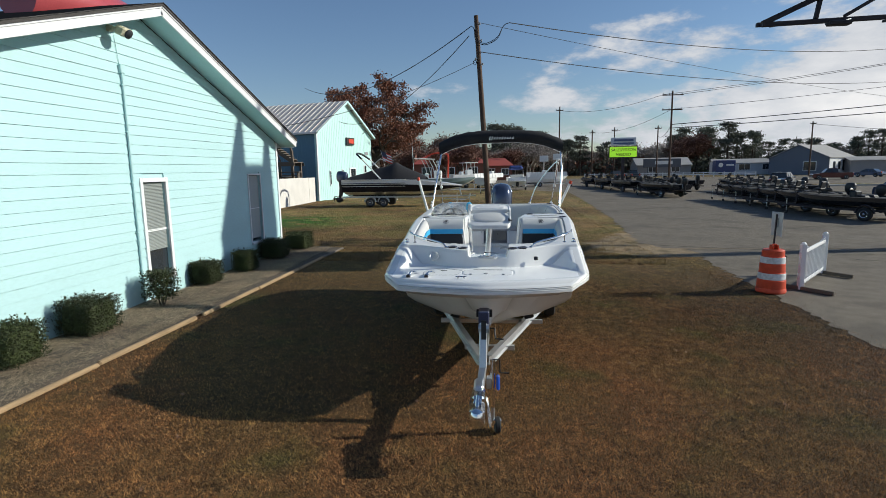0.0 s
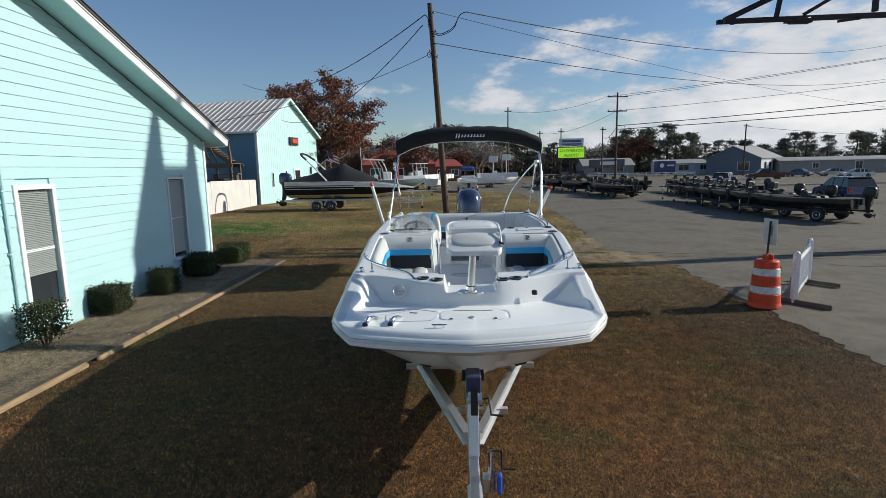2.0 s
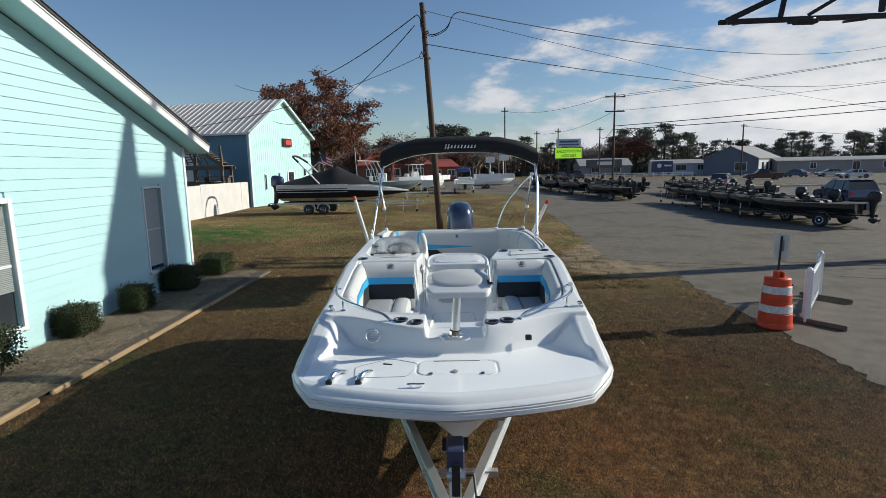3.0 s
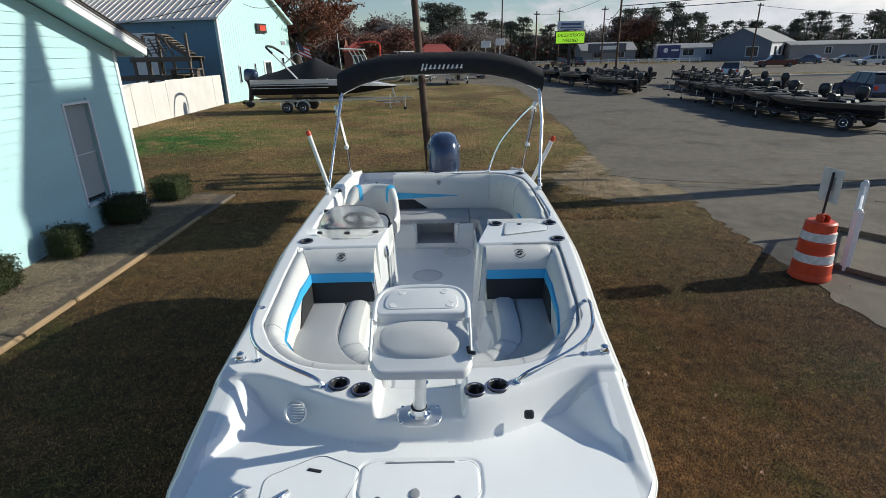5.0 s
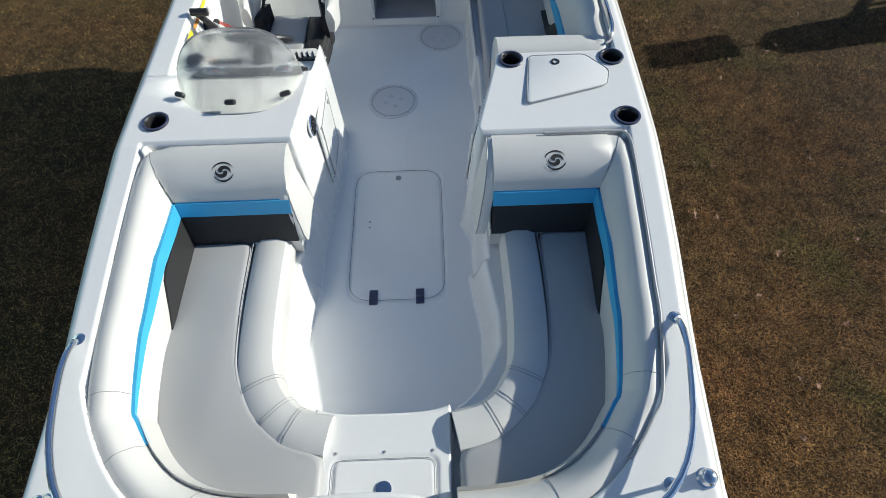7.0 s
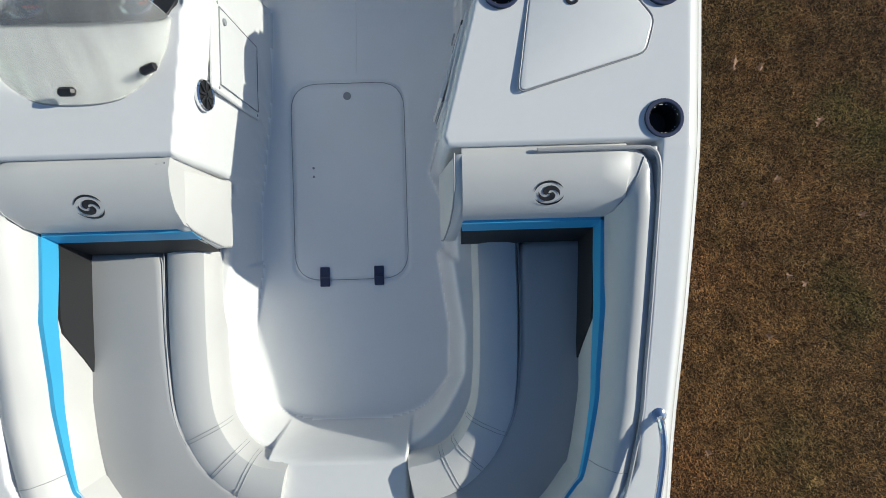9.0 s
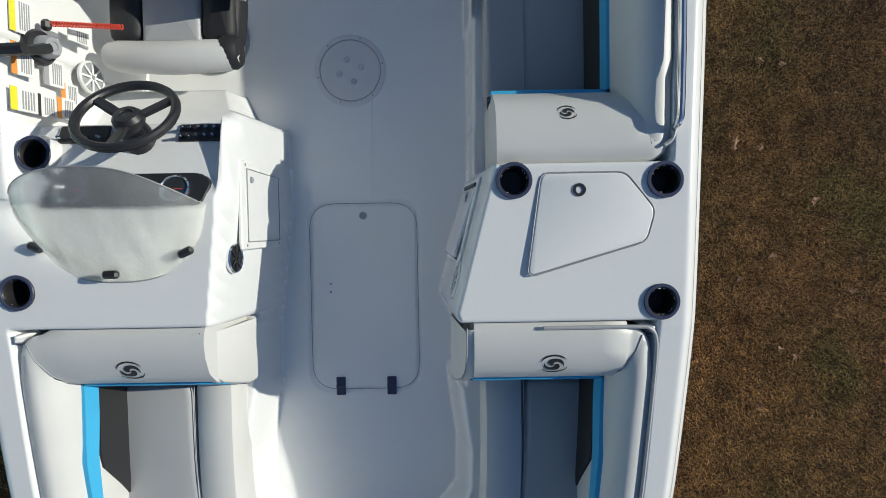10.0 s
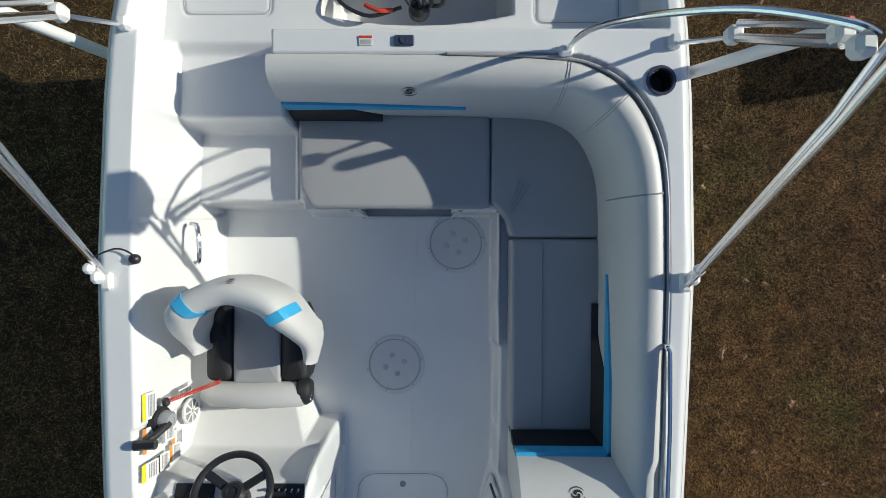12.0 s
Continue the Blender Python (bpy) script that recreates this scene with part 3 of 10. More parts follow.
for y0, y1 in zip(cuts, cuts[1:]):
    if y1 - y0 < 0.5:
        continue
    x0, x1 = -5.67 + 0.018 * (y0 - 4), -5.67 + 0.018 * (y1 - 4)
    g = Geo()
    rnd = random.Random(int(y0 * 10))
    g.beam((x0 + rnd.uniform(-.02, .02), y0 + 0.01, 0.07), (x1 + rnd.uniform(-.02, .02), y1 - 0.01, 0.07 + rnd.uniform(-.012, .012)), 0.09, 0.095, 0.03)
    part("timber", g, EDGING if y1 < 16.5 else TIMBER, edging)

# ---- mint house ----
HX = -7.25                                # the wall's face
Y0, YA, Y1 = 4.3, 10.65, 17.0             # far corner, ridge, near corner
ZE, ZA = 3.72, 5.93                       # eave and apex of the wall


def wall_top(y):
    return ZE + (ZA - ZE) * (1 - abs(y - YA) / (Y1 - YA))


house = thing("mint_house", "mint-green clapboard house with white trim and dark shingle roof", "house", (HX - 4, YA, 0))
WIN = [(10.28, 11.02, 0.55, 2.60), (14.93, 15.68, 0.70, 2.68)]
core = Geo()
poly = [(Y0, 0.0), (Y1, 0.0), (Y1, ZE), (YA, ZA), (Y0, ZE)]
# wall core behind the boards, left open at the windows
yy = sorted({Y0, YA, Y1, *[w for k in WIN for w in k[:2]]})
for a, b in zip(yy, yy[1:]):
    spans = [(0.0, None)]
    for w in WIN:
        if a >= w[0] - 1e-6 and b <= w[1] + 1e-6:
            spans = [(0.0, w[2]), (w[3], None)]
    for z0, z1 in spans:
        ta, tb = (wall_top(a), wall_top(b)) if z1 is None else (z1, z1)
        vs = [(x, y, z) for x in (HX - 0.16, HX - 0.02) for y, z in ((a, z0), (b, z0), (b, tb), (a, ta))]
        core.add(vs, [(0, 1, 2, 3), (7, 6, 5, 4), (0, 4, 5, 1), (1, 5, 6, 2), (2, 6, 7, 3), (3, 7, 4, 0)])
core.box((HX - 6, Y0 + 0.08, ZE / 2), (11.6, 0.14, ZE))
core.box((HX - 6, Y1 - 0.08, ZE / 2), (11.6, 0.14, ZE))
core.box((HX - 11.8, YA, ZE / 2), (0.14, Y1 - Y0, ZE))
core.box((HX - 6, YA, 0.02), (11.6, Y1 - Y0, 0.03))
wall = part("wall", core, SIDING, house)
STEP = 0.192
nb = int(ZA / STEP) + 1
for i in range(nb):
    z0 = 0.10 + i * STEP
    z1 = z0 + STEP
    top = min(z1, ZA)
    if z0 >= ZA - 0.03:
        break
    def span(z):
        if z <= ZE:
            return Y0, Y1
        h = (ZA - z) / (ZA - ZE) * (Y1 - YA)
        return YA - h, YA + h
    a, b = span(z0)
    segs = [(a, b)]
    for w in WIN:
        if z0 < w[3] and z1 > w[2]:
            new_segs = []
            for p, q in segs:
                if w[0] > p and w[1] < q:
                    new_segs += [(p, w[0]), (w[1], q)]
                else:
                    new_segs.append((p, q))
            segs = new_segs
    for p, q in segs:
        ta, tb = span(top)
        p2, q2 = max(p, ta), min(q, tb)
        if q2 - p2 < 0.05:
            p2, q2 = (p + q) / 2 - 0.02, (p + q) / 2 + 0.02
        g = Geo()
        rj = random.Random(i * 31 + int(p * 7))
        t = 0.022 + rj.uniform(-0.002, 0.002)
        vs = [(HX - 0.018, p, z0), (HX + t, p, z0), (HX + 0.006, p2, top + 0.004), (HX - 0.018, p2, top + 0.004),
              (HX - 0.018, q, z0), (HX + t, q, z0), (HX + 0.006, q2, top + 0.004), (HX - 0.018, q2, top + 0.004)]
        g.add(vs, [(0, 1, 2, 3), (7, 6, 5, 4), (0, 4, 5, 1), (1, 5, 6, 2), (2, 6, 7, 3), (3, 7, 4, 0)])
        part("clapboard", g, SIDING, wall, smooth=0)
for y in (Y1 + 0.012, Y0 - 0.012):
    part("corner_board", Geo().box((HX - 0.02, y, ZE / 2), (0.13, 0.10, ZE - 0.05), 0.006), WHITEPAINT, house)
# roof with overhang: soffit, rake boards and shingle courses
RX = HX + 0.56
slope = (ZA - ZE) / (Y1 - YA)
for side in (1, -1):
    ye = YA + side * (Y1 - YA + 0.45)
    zr, ze = ZA + 0.10, ZA + 0.10 - slope * (Y1 - YA + 0.45)
    g = Geo()
    rot = Matrix.Rotation(-side * math.atan(slope), 3, "X")
    ln = math.hypot(ye - YA, ze - zr)
    g.box((HX - 5.6, (YA + ye) / 2, (zr + ze) / 2 + 0.12), (12.4, ln, 0.05), 0.0, rot)
    roof = part("roof", g, SHINGLE, house, "dark brown asphalt shingles")
    for k in range(int(ln / 0.145)):
        t = (k + 0.5) * 0.145 / ln
        y, z = YA + (ye - YA) * t, zr + (ze - zr) * t + 0.155
        c = Geo()
        c.box((HX - 5.59, y, z), (12.42, 0.16, 0.012), 0.0, rot @ Matrix.Rotation(side * 0.05, 3, "X"))
        part("shingle_course", c, SHINGLE, roof, smooth=0)
    g = Geo()
    g.box((RX - 0.02, (YA + ye) / 2, (zr + ze) / 2 + 0.01), (0.035, ln + 0.02, 0.20), 0.004, rot)
    g.box((RX + 0.004, (YA + ye) / 2, (zr + ze) / 2 + 0.085), (0.03, ln + 0.02, 0.05), 0.004, rot)
    part("rake_board", g, WHITEPAINT, house)
    g = Geo()
    g.box((HX + 0.275, (YA + ye) / 2, (zr + ze) / 2 - 0.075), (0.50, ln - 0.02, 0.02), 0.0, rot)
    part("soffit", g, SIDING, house, "mint-painted soffit boards")
    g = Geo()
    g.box((HX - 5.7, ye + side * 0.02, ze - 0.0), (12.3, 0.03, 0.2), 0.004)
    part("fascia", g, WHITEPAINT, house)
for ob_y0, ob_y1, z0, z1 in WIN:
    win = Geo()
    shut = ob_y0 > 12
    tw = 0.05 if shut else 0.09
    for c, s in (((HX + 0.02, ob_y0 - tw / 2, (z0 + z1) / 2), (0.05, tw, z1 - z0 + 2 * tw)), ((HX + 0.02, ob_y1 + tw / 2, (z0 + z1) / 2), (0.05, tw, z1 - z0 + 2 * tw)),
                 ((HX + 0.02, (ob_y0 + ob_y1) / 2, z1 + tw / 2), (0.052, ob_y1 - ob_y0, tw)), ((HX + 0.035, (ob_y0 + ob_y1) / 2, z0 - 0.03), (0.09, ob_y1 - ob_y0 + 0.1, 0.06)),
                 ((HX - 0.05, (ob_y0 + ob_y1) / 2, (z0 + z1) / 2), (0.03 if shut else 0.04, ob_y1 - ob_y0, 0.02 if shut else 0.05))):
        win.box(c, s, 0.006)
    w_ob = part("window", win, WHITEPAINT, house, "narrow window with a closed grey blind" if shut else "tall white sash window with a half-drawn blind")
    g = Geo()
    g.box((HX - 0.075, (ob_y0 + ob_y1) / 2, (z0 + z1) / 2), (0.008, ob_y1 - ob_y0, z1 - z0))
    part("pane", g, GLASS, w_ob)
    zb = z0 + (z1 - z0) * (0.30 if ob_y0 < 12 else 0.06)
    slat = Geo().box((0, 0, 0), (0.034, ob_y1 - ob_y0 - 0.04, 0.004 if shut else 0.012), 0.0, Matrix.Rotation(1.35 if shut else 0.5, 3, "Y")).mesh("blind_slat", BLIND, 0)
    while zb < z1 - 0.02:
        part("blind_slat", slat, None, w_ob).location = (HX - 0.045, (ob_y0 + ob_y1) / 2, zb)
        zb += 0.03
g = Geo()
g.tube([(HX + 0.05, 9.97, 0.1), (HX + 0.05, 9.97, 4.78)], 0.022, 8)
g.box((HX + 0.05, 9.97, 4.80), (0.07, 0.12, 0.16), 0.01)
g.tube([(HX + 0.03, 9.95, 4.85), (HX + 0.03, 9.88, 5.4)], 0.006, 6)
for z in (0.6, 1.6, 2.6, 3.6, 4.5):
    g.box((HX + 0.04, 9.97, z), (0.05, 0.08, 0.025), 0.004)
part("conduit", g, SIDING, house, "mint-painted electrical conduit")
lamp = Geo()
lamp.box((HX + 0.06, 9.75, 5.50), (0.1, 0.12, 0.12), 0.02)
lamp.tube([(HX + 0.1, 9.75, 5.5), (HX + 0.25, 9.72, 5.5), (HX + 0.30, 9.72, 5.46)], 0.03, 8)
lamp.box((HX + 0.34, 9.74, 5.42), (0.20, 0.26, 0.17), 0.03, Matrix.Rotation(0.5, 3, "Y"))
fl = part("floodlight", lamp, surf("cream_metal", (0.55, 0.50, 0.36), 0.5, var=0.1), house, "cream metal floodlight under the gable")
g = Geo()
g.lathe((HX + 0.45, 9.74, 5.36), [(0.0, 0.03), (0.05, 0.025), (0.09, 0.0), (0.09, -0.02)], 14, (0.85, 0, -0.5))
part("lens", g, GLASS, fl)
# red hull shape that stands on the roof as a sign
g = Geo()
n = 26
rows = []
for i in range(n):
    t = i / (n - 1)
    y = 9.35 + 3.1 * t
    w = 0.75 * math.sin(math.pi * min(1, t * 0.9 + 0.1)) ** 0.5
    rows.append([(HX - 1.4 + w * c, y, 6.12 + 0.10 * t + 0.52 * s) for c, s in [(math.cos(a), math.sin(a)) for a in [math.pi * 2 * j / 20 for j in range(20)]]])
g.add([p for r in rows for p in r], [(i * 20 + j, i * 20 + (j + 1) % 20, (i + 1) * 20 + (j + 1) % 20, (i + 1) * 20 + j) for i in range(n - 1) for j in range(20)] + [tuple(range(20)), tuple((n - 1) * 20 + j for j in range(20))])
solo("roof_boat_hull", g, surf("faded_red", (0.42, 0.07, 0.08), 0.3, var=0.15, scale=2, coat=0.3), "faded red boat hull displayed on the house roof", "boat hull")

from mathutils.bvhtree import BVHTree

# ---- the white deck boat ----
boat = thing("deck_boat", "white fibreglass deck boat with grey and blue seats", "boat", (0, 9, 0.6))
YB, YS = 5.83, 11.9                       # stem and stern


def sm(f):
    f = np.clip(f, 0, 1)
    return f * f * (3 - 2 * f)


BY = np.array([5.83, 5.87, 5.94, 6.0, 6.1, 6.25, 6.45, 6.7, 7.0, 7.5, 8.0, 8.5, 8.8, 9.5, 10.3, 11.0, 11.5, 11.9])
BB = np.array([0.99, 1.075, 1.135, 1.177, 1.216, 1.236, 1.242, 1.232, 1.215, 1.222, 1.242, 1.252, 1.258, 1.265, 1.268, 1.238, 1.195, 1.165])


def axis(y):
    """The boat's centre line, which lies a little askew."""
    return np.interp(y, [5.8, 7.1, 8.4, 12.0], [-0.085, -0.050, -0.020, 0.026])


def coam(y):
    """Half width of the cockpit between the coamings."""
    return np.interp(y, [6.9, 7.5, 8.0, 8.55, 9.1, 10.3, 11.0, 11.9], [1.05, 1.075, 1.095, 1.11, 1.135, 1.14, 1.11, 1.06])


def beam_at(y):
    return np.interp(y, BY, BB)


def sheer(y):
    """Height of the deck edge and coaming."""
    return np.interp(y, [6.7, 7.1, 7.65, 8.2, 8.55, 9.1, 10.2, 11.3, 11.9], [1.735, 1.79, 1.85, 1.93, 1.975, 1.99, 2.02, 2.02, 1.93])


def prow(ax):
    """The blunt bow runs back from a slight point on the centre line."""
    return 0.15 * (np.sqrt(ax * ax + 0.0064) - 0.08) + 0.10 * ax ** 2.4


def deck_height(x, y):
    """The moulded deck and liner: levels joined by short drafted walls."""
    ax, b, cw = np.abs(x - axis(y)), beam_at(y), coam(y)
    top = sheer(y)
    front = YB + prow(ax)
    plat = np.interp(y - front, [0, 0.10, 0.25, 0.9], [1.488, 1.500, 1.508, 1.53])
    ys = 6.615 + 0.26 * sm((ax - 0.25) / 0.8)
    z = plat + (top - plat) * sm((y - ys) / 0.10)
    ridge = np.interp(y, [6.2, 6.45, 6.9, 7.05], [1.50, 1.53, 1.72, 1.775])
    foot = np.interp(y, [6.2, 6.56, 6.82, 6.90], [1.15, 1.065, 0.83, 0.79])
    crest = np.maximum(foot + 0.07, 1.08)
    z = np.maximum(z, plat + (ridge - plat) * sm((ax - foot) / (crest - foot)))
    # boarding notch with the seat pedestal
    f = np.minimum(np.minimum(x + 0.275, 0.215 - x), np.minimum(y - 6.5, 7.4 - y))
    z = np.minimum(z, z + (np.where(y < 6.96, 1.645, 1.585) - z) * sm(f / 0.035 + 0.5))
    # bow cockpit to the seat bases
    yc = 6.98 + 0.58 * (ax / 1.11) ** 5
    f = np.minimum(0.09 - np.hypot(np.maximum(0.09 - (cw - ax), 0), np.maximum(0.09 - (8.555 - y), 0)), y - yc)
    f = np.where((cw - ax < 0) | (y > 8.555), np.minimum(np.minimum(cw - ax, 8.555 - y), y - yc), f)
    z = np.minimum(z, z + (np.where(ax < 0.28, 1.56, 1.46) - z) * sm(f / 0.03 + 0.5))
    # walkway sole
    ysole = 7.42 + 0.30 * (ax / 0.5) ** 4
    fa = np.minimum(np.minimum(np.interp(y, [7.9, 8.22], [0.505, 0.455]) - ax, y - ysole), 8.50 - y)
    xr = np.interp(y, [8.2, 8.47, 8.60, 9.13, 9.5], [0.455, 0.455, 0.405, 0.545, 0.545])
    xl = np.interp(y, [8.2, 8.47, 8.58, 8.98, 9.3], [-0.455, -0.455, -0.44, -0.395, -0.385])
    fb = np.minimum(np.minimum(xr - x, x - xl), np.minimum(y - 8.2, 9.85 - y))
    port = axis(y) - cw + 0.04
    fc = np.minimum(np.minimum(0.525 - x, x - port), np.minimum(y - np.interp(x, [-0.58, -0.50], [9.50, 9.34]), 10.57 - y))
    sole = 1.205
    for f, draft in ((fa, 0.075), (fb, np.where(x < 0, 0.032, 0.075)), (fc, 0.06)):
        z = np.minimum(z, z + (sole - z) * sm((f + 0.010) / draft))
    # helm dash: slopes aft, then drops to a lower panel
    f = np.minimum(np.minimum(-0.40 - x, x - (port - 0.0)), np.minimum(y - 9.03, 9.56 - y))
    drop = sm((y - 9.29) / 0.045)
    dash = (1.975 - 0.42 * np.clip(y - 9.03, 0, 0.3)) * (1 - drop) + (1.60 - 0.8 * (y - 9.31)) * drop
    inside = sm(f / 0.04 + 0.5)
    z = np.where(inside > 0, np.minimum(z, z + (dash - z) * inside), z)
    # starboard bench and aft bench bases
    fs = np.minimum(np.minimum(x - 0.50, cw + 0.01 + axis(y) - x), np.minimum(y - 9.125, 11.16 - y))
    fq = np.minimum(np.minimum(x + 0.545, cw + 0.01 + axis(y) - x), np.minimum(y - 10.535, 11.16 - y))
    corner = 0.42 - np.hypot(np.maximum(x - (cw + 0.01 - 0.42), 0), np.maximum(y - 10.74, 0))
    f = np.minimum(np.maximum(fs, fq), corner)
    z = np.minimum(z, z + (np.where(fq > fs, 1.525, 1.43) - z) * sm(f / 0.03 + 0.5))
    # port boarding steps
    f = np.minimum(np.minimum(-0.525 - x, x - port), np.minimum(y - 10.5, 11.60 - y))
    stepz = 1.50 + 0.24 * sm((y - 10.93) / 0.05) + 0.05 * sm((y - 11.25) / 0.06)
    stepz = np.where(y < 10.62, 1.205 + (1.50 - 1.205) * sm((y - 10.555) / 0.04), stepz)
    z = np.minimum(z, z + (stepz - z) * sm(f / 0.05 + 0.5))
    # aft deck and motor well
    f = np.minimum(np.minimum(b - 0.10 - ax, y - 11.29), 12.2 - y)
    z = np.minimum(z, z + (1.79 - z) * sm(f / 0.035 + 0.5))
    f = np.minimum(0.42 - np.abs(x - 0.09), y - 11.40 - 0.25 * np.abs(x - 0.09) ** 2)
    z = np.minimum(z, z + (1.42 - z) * sm(f / 0.05 + 0.5))
    # hatch grooves: sole hatch, console lid, bow lockers
    for cx, cy, hx, hy, r in ((-0.025, 8.575, 0.262, 0.455, 0.08), (-0.03, 7.13, 0.20, 0.11, 0.03), (-0.03, 6.36, 0.31, 0.135, 0.07), (-0.78, 11.55, 0.20, 0.12, 0.03), (0.82, 11.55, 0.19, 0.16, 0.03)):
        q = np.hypot(np.maximum(np.abs(x - cx) - hx + r, 0), np.maximum(np.abs(y - cy) - hy + r, 0)) - r
        z = z - 0.007 * np.exp(-(q / 0.008) ** 2)
    # rolled edge
    e = np.minimum(b - ax, (y - front) * 0.8)
    fall = np.interp(y, [5.8, 6.4, 7.0, 7.6, 8.6], [0.035, 0.045, 0.075, 0.065, 0.04])
    wide = np.interp(y, [5.8, 6.4, 7.0, 7.6, 8.6], [0.05, 0.05, 0.06, 0.06, 0.05])
    z = z - fall * (1 - np.clip(e / wide, 0, 1)) ** 2
    return z


CUPS = [(-1.10, 8.70), (-1.045, 9.18), (0.61, 9.055), (1.12, 9.05), (1.112, 8.635), (-0.50, 6.855), (-0.365, 6.805), (0.275, 6.785), (0.405, 6.815), (1.115, 11.06)]
NU, NV = 331, 700
u = np.linspace(-1, 1, NU)
yn = np.linspace(YB, YS, NV)
X = u[None, :] * beam_at(yn)[:, None]
tv = np.clip((yn - YB) / 0.95, 0, 1) ** 1.3
Yg = yn[:, None] + prow(np.abs(X)) * (1 - tv)[:, None]
X = X + axis(Yg)
Z = deck_height(X, Yg)
verts = np.stack([X, Yg, Z], -1).reshape(-1, 3)
ii, jj = np.meshgrid(np.arange(NV - 1), np.arange(NU - 1), indexing="ij")
a = (ii * NU + jj).ravel()
quads = np.stack([a, a + 1, a + NU + 1, a + NU], 1)
mid = verts[quads].mean(1)
keep = np.ones(len(quads), bool)
for cx, cy in CUPS:
    keep &= np.hypot(mid[:, 0] - cx, mid[:, 1] - cy) > 0.048
keep &= ~((np.abs(mid[:, 0] - 0.02) < 0.235) & (mid[:, 2] > 1.265) & (mid[:, 1] > 10.48) & (mid[:, 1] < 10.585))   # storage opening
quads, mid = quads[keep], mid[keep]
deck_me = bpy.data.meshes.new("deck")
deck_me.from_pydata(verts.tolist(), [], quads.tolist())
deck_me.materials.append(GEL)
deck_me.materials.append(NONSKID)
mid_ax = np.abs(mid[:, 0] - axis(mid[:, 1]))
skid = ((mid[:, 2] < 1.215) | ((mid_ax < 0.90 * beam_at(mid[:, 1])) & (mid[:, 1] < 6.62 + 0.26 * sm((mid_ax - 0.25) / 0.8)) & (mid[:, 1] - YB - prow(mid_ax) > 0.10))).astype(np.int32)
deck_me.polygons.foreach_set("material_index", skid)
deck_me.shade_smooth()
deck = part("deck", deck_me, None, boat, "glossy white moulded deck and cockpit liner")

# hull below the deck edge
edge = [(float(X[i, 0]), float(Yg[i, 0]), float(Z[i, 0])) for i in range(NV - 1, -1, -6)]
edge += [(float(X[0, j]), float(Yg[0, j]), float(Z[0, j])) for j in range(0, NU, 5)]
edge += [(float(X[i, -1]), float(Yg[i, -1]), float(Z[i, -1])) for i in range(0, NV, 6)]
g = Geo()
rings = []
for x, y, z in edge:
    w = max(0.0, min(1.0, (7.3 - y) / 1.3))
    w = w * w * (3 - 2 * w)
    sx = 1.0 if abs(x) > 0.02 else 0.0
    ox = math.copysign(0.022, x) * min(1, abs(x) / 0.6)
    oy = -0.03 * max(0.0, min(1.0, (6.35 - y) / 0.35))
    zc = 0.92 + 0.26 * w
    zk = 0.62 + 0.24 * w
    rings.append([(x, y, z + 0.002), (x + ox * 0.7, y + oy * 0.7, z - 0.010), (x + ox, y + oy, z - 0.026), (x + ox * 0.5, y + oy * 0.5, z - 0.036), (x + ox * 0.6, y + oy * 0.6, z - 0.046),
                  (x + ox * 1.2, y + oy * 1.3, z - 0.058), (x + ox * 1.2, y + oy * 1.3, z - 0.090), (x - ox * 0.4, y + 0.01 * w, z - 0.108),
                  (x * (0.92 - 0.06 * w), y + 0.05 * w, (zc + 0.06) * (1 - w) + (z - 0.15) * w), (x * (0.86 - 0.54 * w), y + 0.26 * w, zc * (1 - w) + (z - 0.18) * w),
                  (x * 0.55 * (1 - 0.62 * w), y + 0.40 * w, (zc * 0.45 + zk * 0.55) + 0.02), (x * 0.28 * (1 - 0.6 * w), y + 0.41 * w, zk + 0.10), (0.0, y + 0.42 * w, zk)])
k = len(rings[0])
g.add([p for r in rings for p in r], [(i * k + j, i * k + j + 1, (i + 1) * k + j + 1, (i + 1) * k + j) for i in range(len(rings) - 1) for j in range(k - 1)])
g.add([p for p in rings[0]] + [p for p in rings[-1]], [(j, j + 1, k + j + 1, k + j) for j in range(k - 1)])
hull = part("hull", g, GEL, boat, "white hull with a moulded rub rail", smooth=40)
g = Geo()
g.tube([(x + math.copysign(0.024, x) * min(1, abs(x) / 0.6), y - 0.03 * max(0.0, min(1.0, (6.35 - y) / 0.35)), z - 0.041) for x, y, z in edge], 0.006, 6)
part("rub_rail", g, WHITEP, hull, "white rub rail strip")

# ---- cushions ----
def side_path(sign):
    """Plan path along the bow coaming from the console to the notch."""
    pts = [(0.47, 8.548), (0.75, 8.548), (1.02, 8.548), (1.075, 8.54), (1.098, 8.50), (1.10, 8.40)]
    for y in (8.2, 8.0, 7.8, 7.65):
        pts.append((float(coam(y)) - 0.006, y))
    for ax in (1.03, 0.98, 0.90, 0.80, 0.70, 0.60, 0.50, 0.40, 0.30):
        pts.append((ax, 6.985 + 0.58 * (ax / 1.11) ** 5))
    pts = [(p[0], p[1]) for p in pts]
    sp = spline([(x, y, 0) for x, y in pts], 64)
    return [(sign * p.x + axis(p.y), p.y) for p in sp]


def low_off(s):
    """How far the foot of a pad stands out; the console pad is deepest."""
    return 0.135 + 0.14 * (s - 1) / 0.85


DEEP, CORNER = 1.85, (1.100, 8.548)


def pad_stations(sign):
    """Along the console, round the mitred corner, then along the side to the notch."""
    side = [p for p in side_path(1) if p[1] < 8.40]
    st = [("console", 0.47 + 0.53 * k / 6) for k in range(7)]
    st += [("corner", math.pi / 2 * k / 6) for k in range(7)]
    st += [("side", k) for k in range(len(side))]
    return st, side


